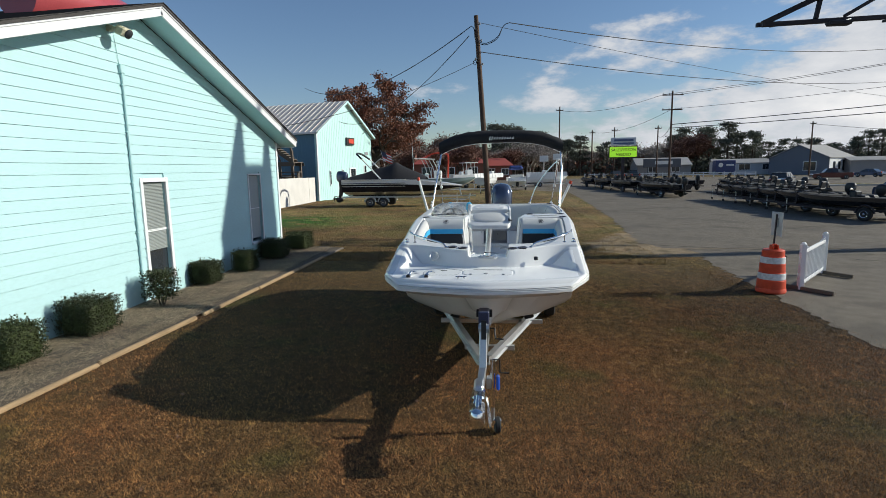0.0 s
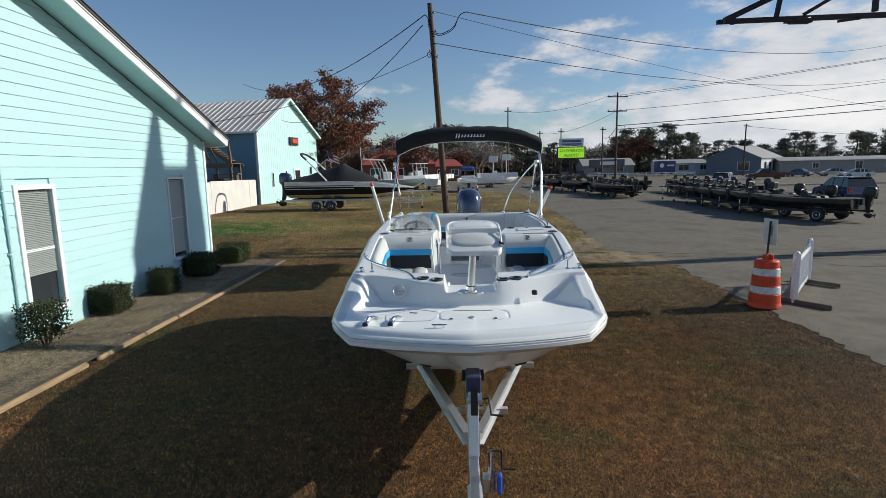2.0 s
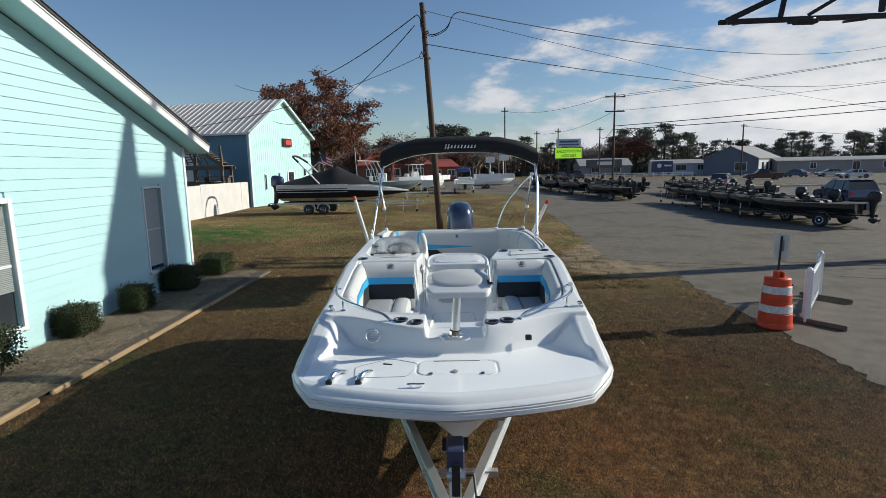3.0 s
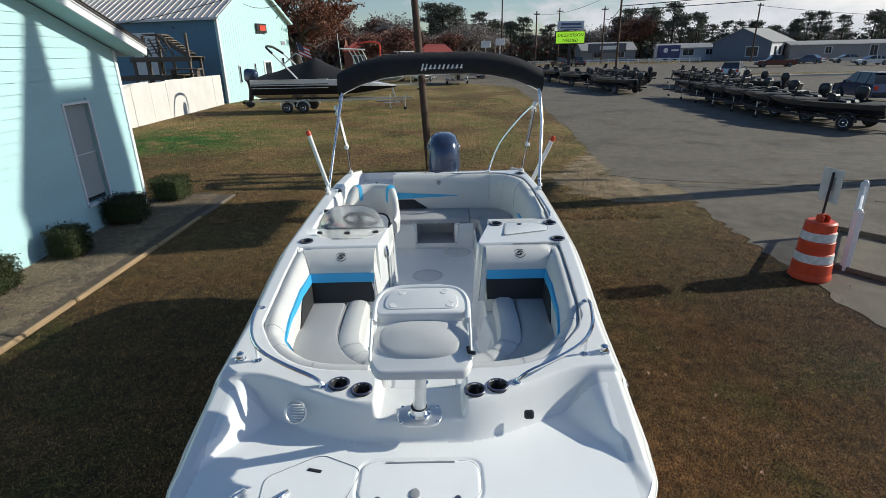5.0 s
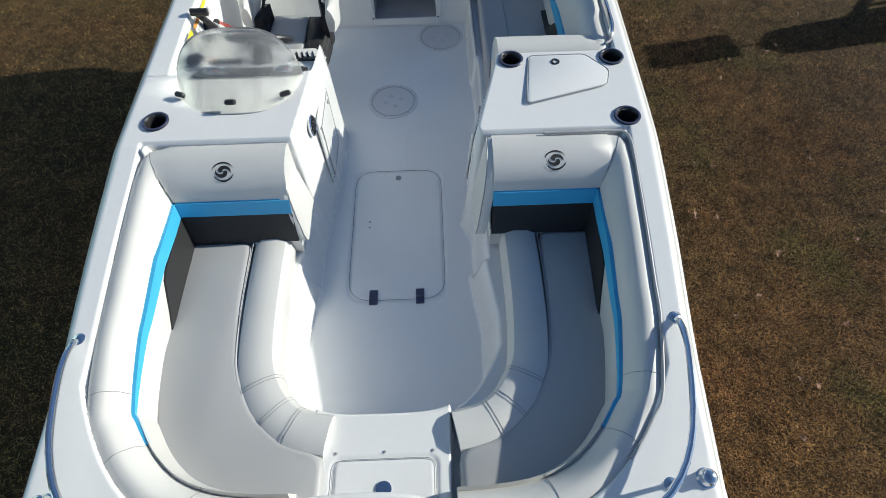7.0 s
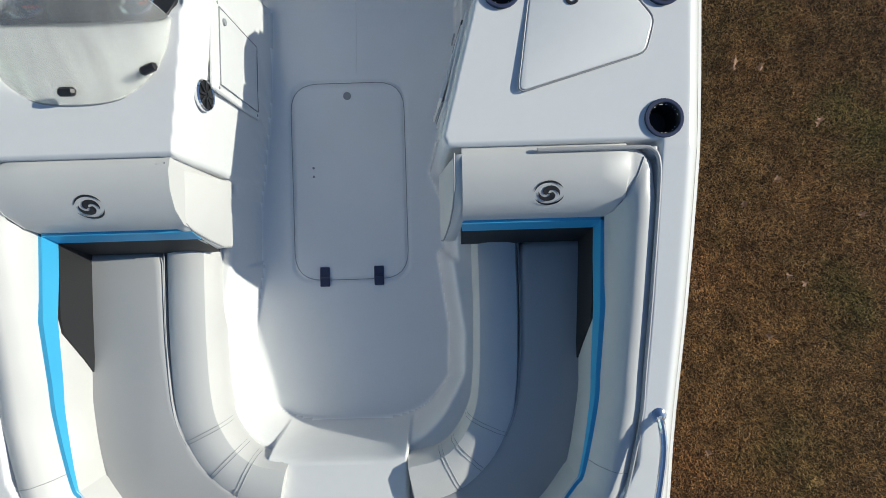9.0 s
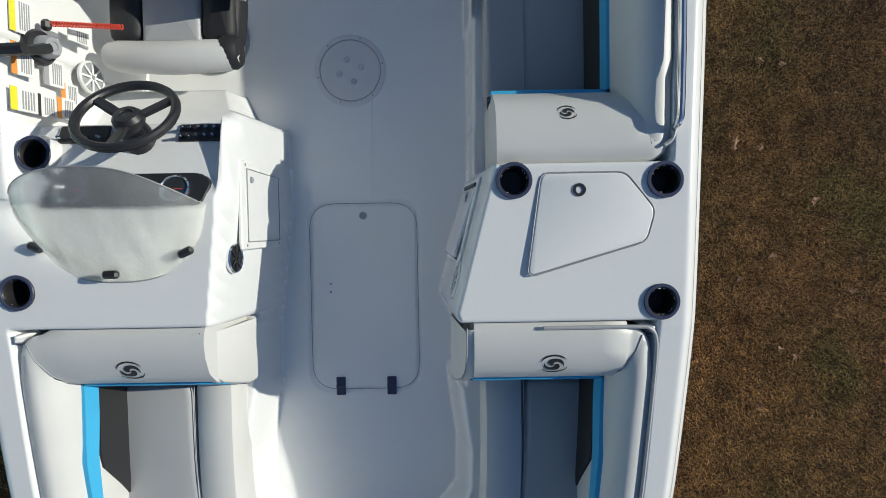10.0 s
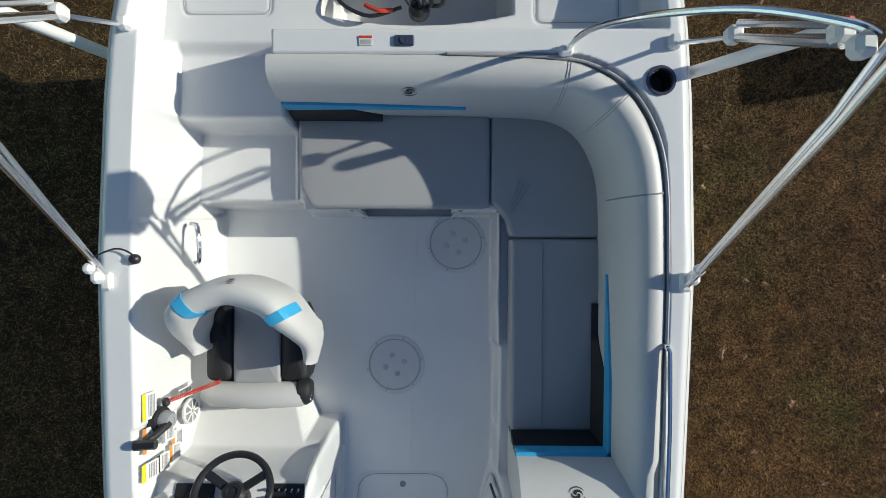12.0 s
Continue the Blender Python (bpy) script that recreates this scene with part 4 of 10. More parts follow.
def pad_rings(sign, prof, first=0, last=None):
    """Closed rings of prof(s, y), a list of (offset, z), at the stations first to last."""
    st, side = pad_stations(sign)
    rings = []
    for kind, v in st[first:last]:
        if kind == "console":
            ring = [(v, CORNER[1] - o, z) for o, z in prof(DEEP, 8.5)]
        elif kind == "corner":
            ra, ax_ = 0.075, float(axis(8.45))
            ring = [(CORNER[0] + ax_ * sign - max(q[0], ra * (1 - math.sin(v))), CORNER[1] - max(p[0], ra * (1 - math.cos(v))), (p[1] + q[1]) / 2) for p, q in zip(prof(DEEP, 8.5), prof(1.0, 8.45))]
        else:
            (x, y), (x0, y0), (x1, y1) = side[v], side[max(v - 1, 0)], side[min(v + 1, len(side) - 1)]
            d = Vector((x1 - x0, y1 - y0)).normalized()
            # the path holds the starboard skew; bring it back to the centre line
            ring = [(x - axis(y) + axis(y) * sign + d.y * o, y - d.x * o, z) for o, z in prof(1.0, y)]
        rings.append([(sign * p[0], p[1], p[2]) for p in ring])
    return rings


def ring_geo(rings):
    k = len(rings[0])
    g = Geo()
    g.add([p for r in rings for p in r], [(i * k + j, i * k + (j + 1) % k, (i + 1) * k + (j + 1) % k, (i + 1) * k + j) for i in range(len(rings) - 1) for j in range(k)]
          + [tuple(range(k - 1, -1, -1)), tuple((len(rings) - 1) * k + j for j in range(k))])
    return g


def backrest(sign, host):
    def prof(s, y):
        zt = float(sheer(y)) - 0.005
        lo = 1.47
        zb = 1.70 + (zt - 1.70) * 0.45
        q = 1.0 + 0.78 * (s - 1) / 0.85
        return [(-0.03, lo), (-0.03, zt - 0.03), (-0.012, zt - 0.008), (0.030, zt + 0.004), (0.05 * q, zt - 0.004), (0.085 * q, zt - 0.035), (0.11 * q, zt - 0.09), (0.120 * q, zb - 0.02), (low_off(s), 1.60), (low_off(s) - 0.005, lo)]

    ob = part("backrest", ring_geo(pad_rings(sign, prof)), VINYL_LIGHT, host, "light grey vinyl wrap-around backrest", smooth=60)
    st, side = pad_stations(sign)

    def upto(y):
        return next((k for k, (kind, v) in enumerate(st) if kind == "side" and side[v][1] < y), len(st))

    def band(lo_f, hi_f, out, low_out, last):
        def pr(s, y):
            zt = float(sheer(y))
            top = min(1.82, zt - 0.085)
            hi, lo = hi_f(y, top), lo_f(y, top)
            tp = min(1.0, max(0.0, (8.22 - y) / 0.92)) if out < 0.0065 else 0.0

            def off(z):
                f = min(1.0, max(0.0, (z - 1.60) / 0.22))
                return low_off(s) + (0.12 + 0.0936 * (s - 1) / 0.85 - low_off(s)) * f - 0.014 * tp
            return [(off(lo) - 0.04, lo), (off(lo) + low_out, lo), (off(hi) + out, hi), (off(hi) - 0.04, hi)]
        return ring_geo(pad_rings(sign, pr, 0, last))
    g = band(lambda y, z: z - 0.07 + 0.066 * min(1, max(0, (8.22 - y) / 0.92)) ** 1.3, lambda y, z: z, 0.006, 0.009, upto(7.20))
    part("blue_band", g, CYAN, ob, "bright blue vinyl band", smooth=25)
    g = band(lambda y, z: 1.588, lambda y, z: max(1.592, z - 0.073 - 0.7 * max(0, 7.98 - y)), 0.007, 0.012, upto(7.80))
    part("black_panel", g, BLACKV, ob, "black vinyl lower panel", smooth=25)
    # stitched seams: the mitre and across the curved pad
    lines_ = [(pad_rings(sign, prof, 10, 11)[0][3:9], 0.0018)]
    for yy_ in (7.52, 7.22, 7.03):
        k = upto(yy_)
        if k < len(st) - 1:
            lines_ += [(ring[2:8], 0.0013) for ring in pad_rings(sign, prof, k, k + 1)]
    for ring, r in lines_:
        part("seam", Geo().tube([(x, y, z + 0.001) for x, y, z in ring], r, 5), GREYP, ob)
    return ob


def bow_bench(sign):
    name = "bow_bench"
    outer = [(1.045, 8.27), (1.04, 7.85), (1.0, 7.55), (0.92, 7.30), (0.80, 7.17), (0.62, 7.08), (0.262, 7.02)]
    inner = [(0.258, 7.26), (0.43, 7.31), (0.57, 7.44), (0.66, 7.64), (0.69, 7.9), (0.70, 8.27)]
    poly = [(sign * x, y) for x, y in outer + inner]
    area = sum(p[0] * q[1] - q[0] * p[1] for p, q in zip(poly, poly[1:] + poly[:1]))
    if area < 0:
        poly.reverse()
    poly = rounded(poly, 0.05, 3)
    g = Geo().prism(poly, 1.44, 1.592, 0.03)
    host = part(name, g, VINYL, boat, "grey vinyl seat pad of the bow lounge")
    line = [(0.605, 8.27), (0.605, 7.95), (0.592, 7.70), (0.56, 7.56), (0.48, 7.43), (0.38, 7.36), (0.252, 7.33)]
    line = [(sign * p.x, p.y) for p in spline([(x, y, 0) for x, y in line], 40)]

    def prof(i, n):
        return [(-0.085, 1.42), (-0.088, 1.55), (-0.075, 1.585), (-0.04, 1.602), (0.03, 1.604), (0.07, 1.59), (0.09, 1.555), (0.092, 1.50), (0.085, 1.42)]
    part("bolster", Geo().sweep(line, prof, -sign), VINYL_LIGHT, host, "rounded light grey front bolster")
    for i in (20, 26, 31):
        (x, y), (x1, y1) = line[i], line[i + 1]
        d = Vector((x1 - x, y1 - y)).normalized()
        nx, ny = -d.y * -sign, d.x * -sign
        for sh in (-0.007, 0.007):
            part("seam", Geo().tube([(x + nx * o + d.x * sh, y + ny * o + d.y * sh, z + 0.0015) for o, z in prof(0, 0)[1:8]], 0.0011, 4), GREYP, host)
    g = Geo().tube([(x + sign * 0.087, y, 1.588) for x, y in line if y > 7.5], 0.0025, 5)
    part("piping", g, GREYP, host, "grey piping")
    return host


for sg in (-1, 1):
    bow_bench(sg)
    backrest(sg, boat)


for sg in (-1, 1):
    g = Geo()
    side_ = [(8.545, 1.57), (8.275, 1.57), (8.272, 1.62), (8.298, 1.72), (8.33, 1.82), (8.38, 1.905), (8.45, 1.952), (8.545, 1.962)]
    k = len(side_)
    vs = []
    for off_, e in ((0.0, 0.010), (0.008, 0.002), (0.03, 0.0), (0.05, 0.004)):
        vs += [(sg * (0.462 - 0.05 * (1.965 - z) / 0.39 + off_) + axis(8.4), y + e * (1 if y < 8.5 else -1), z - e) for y, z in side_]
    g.add(vs, [(i * k + j, i * k + j + 1, (i + 1) * k + j + 1, (i + 1) * k + j) for i in range(3) for j in range(k - 1)] + [tuple(range(k)), tuple(range(4 * k - 1, 3 * k - 1, -1))])
    ep = part("pad_end_panel", g, VINYL_LIGHT, boat, "light grey vinyl end panel of the backrest", smooth=50)
    part("piping", Geo().tube([(sg * (0.462 - 0.05 * (1.965 - z) / 0.39 + 0.004) + axis(8.4), y + 0.004, z - 0.003) for y, z in side_[1:]], 0.003, 5), GREYP, ep)


def swirl(c, ux, uy, size, host, material=BLACKV):
    """A plain two-armed swirl emblem, slightly raised, on a cushion."""
    g = Geo()
    c, ux, uy = Vector(c), Vector(ux).normalized(), Vector(uy).normalized()
    tree = BVHTree.FromPolygons([v.co[:] for v in host.data.vertices], [p.vertices[:] for p in host.data.polygons])
    nrm = ux.cross(uy).normalized()
    n = 41

    def stroke(polar):
        pts = []
        for r0, r1, a in polar:
            for rr in (r0, r1):
                p = c + ux * (rr * size * math.cos(a) * 1.08) + uy * (rr * size * math.sin(a) * 0.92)
                hit = tree.ray_cast(p + nrm * 0.12, -nrm, 0.3)[0]
                pts.append((hit or p) + nrm * 0.0022)
        g.add(pts, [(2 * i, 2 * i + 1, 2 * i + 3, 2 * i + 2) for i in range(len(polar) - 1)])
    for turn in (0.0, math.pi):
        arm, arc = [], []
        for i in range(n):
            t = i / (n - 1)
            mid, w = 0.05 + 0.62 * t ** 0.9, 0.22 * math.sin(math.pi * min(1, 0.22 + 0.78 * t)) + 0.01
            arm.append((max(0.0, mid - w), mid + w, turn + 0.5 - 3.9 * t))
            w = 0.075 * math.sin(math.pi * t) + 0.008
            arc.append((0.93 - w, 0.93 + w, turn - 0.2 - 2.5 * t))
        stroke(arm)
        stroke(arc)
    return part("swirl_emblem", g, material, host, "black swirl emblem", smooth=0)


bow_backs = [o for o in boat.children if o.name.startswith("backrest")]
swirl((-0.745, 8.405, 1.953), (1, 0, 0), (0, 0.9, 0.44), 0.048, bow_backs[0])
swirl((0.75, 8.405, 1.953), (1, 0, 0), (0, 0.9, 0.44), 0.048, bow_backs[1])

# cockpit lounge: starboard bench, corner and aft bench
g = Geo().prism(rounded([(0.55, 9.42), (1.01, 9.42), (1.015, 10.40), (0.55, 10.40)], 0.03, 3), 1.42, 1.585, 0.025)
sb = part("starboard_bench", g, VINYL, boat, "grey vinyl side bench pad")
g = Geo().tube([(0.71, 9.44, 1.586), (0.71, 10.39, 1.586)], 0.0022, 5)
part("seam", g, GREYP, sb)
corner = [(0.55, 10.405), (1.015, 10.405), (1.02, 10.70), (0.97, 10.88), (0.85, 11.0), (0.70, 11.02), (0.448, 11.02), (0.448, 10.575), (0.47, 10.56), (0.53, 10.50)]
g = Geo().prism(rounded(corner, 0.03, 3), 1.42, 1.583, 0.022)
cs = part("corner_seat", g, VINYL, boat, "grey vinyl corner seat pad")
for t in (0.15, 0.4, 0.65):
    part("seam", Geo().tube([(0.53 - 0.08 * t, 10.49 + 0.07 * t, 1.55), (0.56 - 0.03 * t, 10.53 + 0.05 * t, 1.585), (0.66 - 0.10 * t, 10.66 + 0.06 * t, 1.585)], 0.002, 4), GREYP, cs)
g = Geo().prism(rounded([(-0.515, 10.66), (-0.46, 10.548), (0.443, 10.548), (0.443, 11.02), (-0.515, 11.02)], 0.035, 3), 1.532, 1.59, 0.024)
ab = part("aft_bench", g, VINYL, boat, "grey vinyl aft bench pad")
g = Geo().tube([(-0.5, 10.80, 1.587), (0.43, 10.80, 1.587)], 0.0022, 5)
part("seam", g, GREYP, ab)
lp = [(0.555, 9.14), (0.80, 9.14), (1.04, 9.14), (1.10, 9.15), (1.125, 9.19), (1.128, 9.30), (1.13, 9.6), (1.13, 9.9), (1.13, 10.3), (1.115, 10.66), (1.06, 10.86), (0.96, 11.01), (0.82, 11.10), (0.66, 11.135), (0.30, 11.15), (0.0, 11.155), (-0.30, 11.16), (-0.53, 11.16)]
lpath = [(p.x, p.y) for p in spline([(x, y, 0) for x, y in lp], 90)]


def lounge_prof(i, n):
    x, y = lpath[i]
    s = 1.0 + 0.85 * float(sm((9.30 - y) / 0.14)) * float(sm((1.15 - x) / 0.12))
    zt = float(sheer(y)) - (0.0 if y > 9.4 else 0.01)
    return [(-0.026, 1.44), (-0.026, zt - 0.03), (-0.014, zt - 0.008), (0.03, zt + 0.001), (0.065 * s, zt - 0.008), (0.10 * s, zt - 0.05), (0.13 * s, zt - 0.13), (0.14 * s, 1.72), (0.142 * s, 1.60), (0.14 * s, 1.44)]


lb = part("lounge_backrest", Geo().sweep(lpath, lounge_prof, 1), VINYL_LIGHT, boat, "light grey vinyl lounge backrest", smooth=60)


def lounge_band(lo, hi, out, i0, i1, material, label, name):
    def pr(i, n):
        ring = lounge_prof(i + i0, 90)
        o = ring[7][0]
        t = i / (n - 1) if i0 > 40 else lpath[i + i0][1]
        low = 0.03 if material is BLACKV else 0.004
        return [(o - 0.02, lo(t)), (o + out + low, lo(t)), (o + out, hi(t)), (o - 0.02, hi(t))]
    part(name, Geo().sweep(lpath[i0:i1], pr, 1), material, lb, label)


lounge_band(lambda y: 1.73, lambda y: 1.80 - 0.065 * min(1, max(0, (y - 9.75) / 0.5)), 0.007, 0, next(k for k, p in enumerate(lpath) if k > 20 and p[1] > lpath[45][1] - 0.25), CYAN, "bright blue vinyl band", "blue_band")
lounge_band(lambda y: 1.59, lambda y: max(1.594, 1.727 - 0.85 * max(0, y - 9.74)), 0.006, 0, 40, BLACKV, "black vinyl lower panel", "black_panel")
lounge_band(lambda t: 1.72 + 0.04 * (1 - t), lambda t: 1.765 + 0.05 * t, 0.008, 73, 90, CYAN, "blue vinyl flash", "blue_band")
lounge_band(lambda t: 1.60, lambda t: 1.60 + 0.115 * min(1, t * 3), 0.007, 80, 90, BLACKV, "black vinyl lower panel", "black_panel")
ksplit = next(k for k, p in enumerate(lpath) if k > 20 and p[1] > 10.54)
for i in (ksplit, 57, 66):
    x, y = lpath[i]
    d = Vector((lpath[i + 1][0] - x, lpath[i + 1][1] - y)).normalized()
    for sh in ((0.0,) if i == ksplit else (-0.006, 0.006)):
        part("seam", Geo().tube([(x - d.y * o + d.x * sh, y + d.x * o + d.y * sh, z + 0.0015) for o, z in lounge_prof(i, 90)[1:8]], 0.004 if i == ksplit else 0.0012, 5), GREYP, lb)
swirl((0.80, 9.288, 1.957), (-1, 0, 0), (0, -0.9, 0.44), 0.034, lb)
swirl((0.065, 11.037, 1.935), (1, 0, 0), (0, 0.45, 0.8), 0.034, lb)

# ---- deck fittings ----
for cx, cy in CUPS:
    z = float(deck_height(np.array([cx + 0.06]), np.array([cy]))[0])
    z = max(z, float(deck_height(np.array([cx - 0.06]), np.array([cy]))[0]))
    g = Geo().lathe((cx, cy, z), [(0.061, -0.012), (0.061, 0.003), (0.058, 0.006), (0.049, 0.006), (0.046, 0.002), (0.044, -0.02), (0.040 if cy > 7 else 0.030, -0.085 if cy > 7 else -0.05), (0.0, -0.088 if cy > 7 else -0.052)], 28, cap=False)
    cup = part("cup_holder", g, BLACKP, boat, "black recessed cup holder")
    g = Geo().lathe((cx, cy, z), [(0.0605, 0.004), (0.0625, 0.007), (0.060, 0.0095), (0.052, 0.0095), (0.050, 0.0075)], 28, cap=False)
    part("rim", g, NAVY, cup, "dark blue rim")
    if cx < -1.0 and cy > 9:
        part("collar", Geo().lathe((cx, cy, z), [(0.075, -0.10), (0.066, -0.02), (0.061, 0.001)], 28, cap=False), GEL, cup)


def dz(x, y):
    return float(deck_height(np.array([x]), np.array([y]))[0])


# dark gaskets round the flush hatches
def gasket(cx, cy, hx, hy, r, z):
    loop = rounded([(cx - hx, cy - hy), (cx + hx, cy - hy), (cx + hx, cy + hy), (cx - hx, cy + hy)], r * 1.6, 7)
    part("hatch_gasket", Geo().tube([(x, y, (z if z else dz(x, y))) for x, y in loop], 0.0016, 5, closed=True), GREYP, boat, "thin grey hatch gasket")


gasket(-0.025, 8.575, 0.262, 0.455, 0.08, 1.2045)
gasket(-0.03, 7.13, 0.20, 0.11, 0.03, 1.5605)
gasket(-0.78, 11.55, 0.20, 0.12, 0.03, 1.789)
gasket(0.82, 11.55, 0.19, 0.16, 0.03, 1.789)
gasket(-0.03, 6.36, 0.31, 0.135, 0.07, 0)
# sole hatch hardware
for x in (-0.15, 0.10):
    g = Geo()
    g.box((x, 8.135, 1.209), (0.045, 0.09, 0.008), 0.003)
    g.tube([(x - 0.022, 8.135, 1.213), (x + 0.022, 8.135, 1.213)], 0.006, 6)
    part("hatch_hinge", g, NAVY, boat, "dark plastic hatch hinge")
part("hatch_latch", Geo().lathe((-0.025, 8.97, 1.204), [(0.018, 0.0), (0.018, 0.004), (0.014, 0.005), (0.0, 0.003)], 16), GREYP, boat)
part("hatch_latch", Geo().lathe((0.83, 9.02, 1.994), [(0.022, -0.004), (0.022, 0.003), (0.013, 0.003), (0.012, -0.002), (0.0, -0.002)], 18), BLACKP, boat)
part("hatch_latch", Geo().lathe((-0.03, 7.13, 1.562), [(0.03, 0.0), (0.03, 0.004), (0.02, 0.006), (0.0, 0.004)], 18), CHROME, boat)
for dx in (-0.19, 0, 0.19):
    part("screw", Geo().lathe((-0.03 + dx, 7.265, 1.563), [(0.006, 0), (0.0, 0.003)], 8), GREYP, boat)
for y in (8.60, 8.64):
    part("screw", Geo().lathe((-0.19, y, 1.206), [(0.006, 0), (0.0, 0.003)], 8), GREYP, boat)
part("sole_seam", Geo().beam((0.02, 9.07, 1.2045), (0.055, 10.42, 1.2045), 0.005, 0.003, 0.001), NONSKID, boat, "faint moulded centre line of the sole")
# round deck plates
for cx, cy in ((-0.07, 9.67), (0.28, 10.37)):
    g = Geo().lathe((cx, cy, 1.203), [(0.172, 0.0), (0.172, 0.004), (0.168, 0.006), (0.150, 0.006), (0.146, 0.003), (0.142, 0.006), (0.0, 0.0075)], 40)
    dp = part("deck_plate", g, GEL, boat, "round white pedestal deck plate")
    part("plate_seal", Geo().tube([(cx + 0.146 * math.cos(a), cy + 0.146 * math.sin(a), 1.2085) for a in [2 * math.pi * j / 40 for j in range(40)]], 0.0016, 4, closed=True), VINYL, dp)
    for k in range(4):
        a = k * math.pi / 2 + 0.3
        part("boss", Geo().lathe((cx + 0.055 * math.cos(a), cy + 0.055 * math.sin(a), 1.209), [(0.016, 0.0), (0.014, 0.003), (0.0, 0.003)], 10), ALU, dp)
    for k in range(6):
        a = k * math.pi / 3 + 0.2
        part("screw", Geo().lathe((cx + 0.159 * math.cos(a), cy + 0.159 * math.sin(a), 1.208), [(0.006, 0), (0.0, 0.003)], 8), GREYP, dp)
# passenger console lid
lid = rounded([(0.655, 8.73), (1.055, 8.845), (1.085, 8.95), (0.985, 9.075), (0.705, 9.075)], 0.025, 4)
area_ok = sum(p[0] * q[1] - q[0] * p[1] for p, q in zip(lid, lid[1:] + lid[:1])) > 0
g = Geo().prism(lid if area_ok else lid[::-1], 1.972, 1.993, 0.004)
cl = part("console_lid", g, GEL, boat, "white glove-box lid in the console top")
loop = inset(lid if area_ok else lid[::-1], -0.004)
part("gasket", Geo().tube([(x, y, 1.990) for x, y in loop], 0.003, 5, closed=True), GREYP, cl)
# bow locker outlines and boarding handles
part("locker_hinge", Geo().box((-0.03, 6.478, dz(-0.03, 6.478) + 0.002), (0.36, 0.010, 0.006), 0.002), GREYP, boat, "grey piano hinge of the anchor locker lid")
part("locker_latch", Geo().lathe((-0.05, 6.275, dz(-0.05, 6.275)), [(0.026, 0.0), (0.024, 0.006), (0.012, 0.009), (0.0, 0.008)], 18, sy=1.25), GREYP, boat, "oval grey locker latch")
for x in (-0.23, 0.16):
    part("locker_stud", Geo().lathe((x, 6.245, dz(x, 6.245)), [(0.016, 0.0), (0.014, 0.006), (0.0, 0.008)], 12), NAVY, boat)
loop = rounded([(-0.80, 6.20), (-0.40, 6.20), (-0.33, 6.44), (-0.56, 6.55), (-0.82, 6.40)], 0.05, 6)
bl = part("bow_locker_seam", Geo().tube([(x, y, dz(x, y) + 0.001) for x, y in loop], 0.0028, 5, closed=True), GREYP, boat, "thin seam of the flush anchor locker lid")
part("locker_slot", Geo().box((-0.575, 6.44, dz(-0.575, 6.44) + 0.001), (0.075, 0.02, 0.006), 0.002, Matrix.Rotation(-0.25, 3, "Z")), STEEL, bl)
for x, y in ((-0.95, 6.20), (-0.732, 6.185)):
    z = dz(x, y)
    g = Geo()
    g.tube([(x + 0.05, y + 0.12, z + 0.008), (x + 0.03, y + 0.06, z + 0.03), (x, y, z + 0.036), (x - 0.02, y - 0.05, z + 0.01)], [0.013, 0.017, 0.018, 0.015], 10)
    g.box((x - 0.015, y - 0.02, z + 0.012), (0.055, 0.13, 0.04), 0.012)
    lg = part("ladder_grip", g, CHROME, boat, "chrome folding boarding ladder grip")
    part("grip_pad", Geo().box((x - 0.018, y - 0.085, z + 0.002), (0.048, 0.022, 0.05), 0.008), BLACKP, lg, "black rubber grip end")
g = Geo()
cz_ = dz(-0.33, 6.02)
g.box((-0.33, 6.02, cz_ + 0.026), (0.13, 0.018, 0.012), 0.005)
g.tube([(-0.365, 6.02, cz_ - 0.005), (-0.365, 6.02, cz_ + 0.03)], 0.01, 8)
g.tube([(-0.295, 6.02, cz_ - 0.005), (-0.295, 6.02, cz_ + 0.03)], 0.01, 8)
part("bow_cleat", g, CHROME, boat, "low chrome pop-up cleat")
# riser drain and bow light
rg = part("riser_grille", Geo().lathe((-0.732, 6.738, 1.655), [(0.064, -0.01), (0.064, 0.006), (0.054, 0.012), (0.05, 0.007), (0.0, 0.007)], 28, (0.1, -0.86, 0.5)), ALU, boat, "round speaker grille in the bow riser")
for k in range(7):
    h = -0.042 + 0.014 * k
    w = math.sqrt(0.05 ** 2 - h * h)
    c = Vector((-0.732, 6.738, 1.655)) + Vector((0.1, -0.86, 0.5)).normalized() * 0.009 + Vector((0.05, 0.5, 0.86)).normalized() * h
    part("grille_bar", Geo().beam(c - Vector((w, -0.11 * w, 0)), c + Vector((w, -0.11 * w, 0)), 0.006, 0.006), WHITEP, rg)
g = Geo().box((0.572, 6.712, 1.628), (0.055, 0.02, 0.05), 0.01, Matrix.Rotation(-0.5, 3, "X"))
part("power_plug", g, BLACKP, boat, "black trolling motor socket")
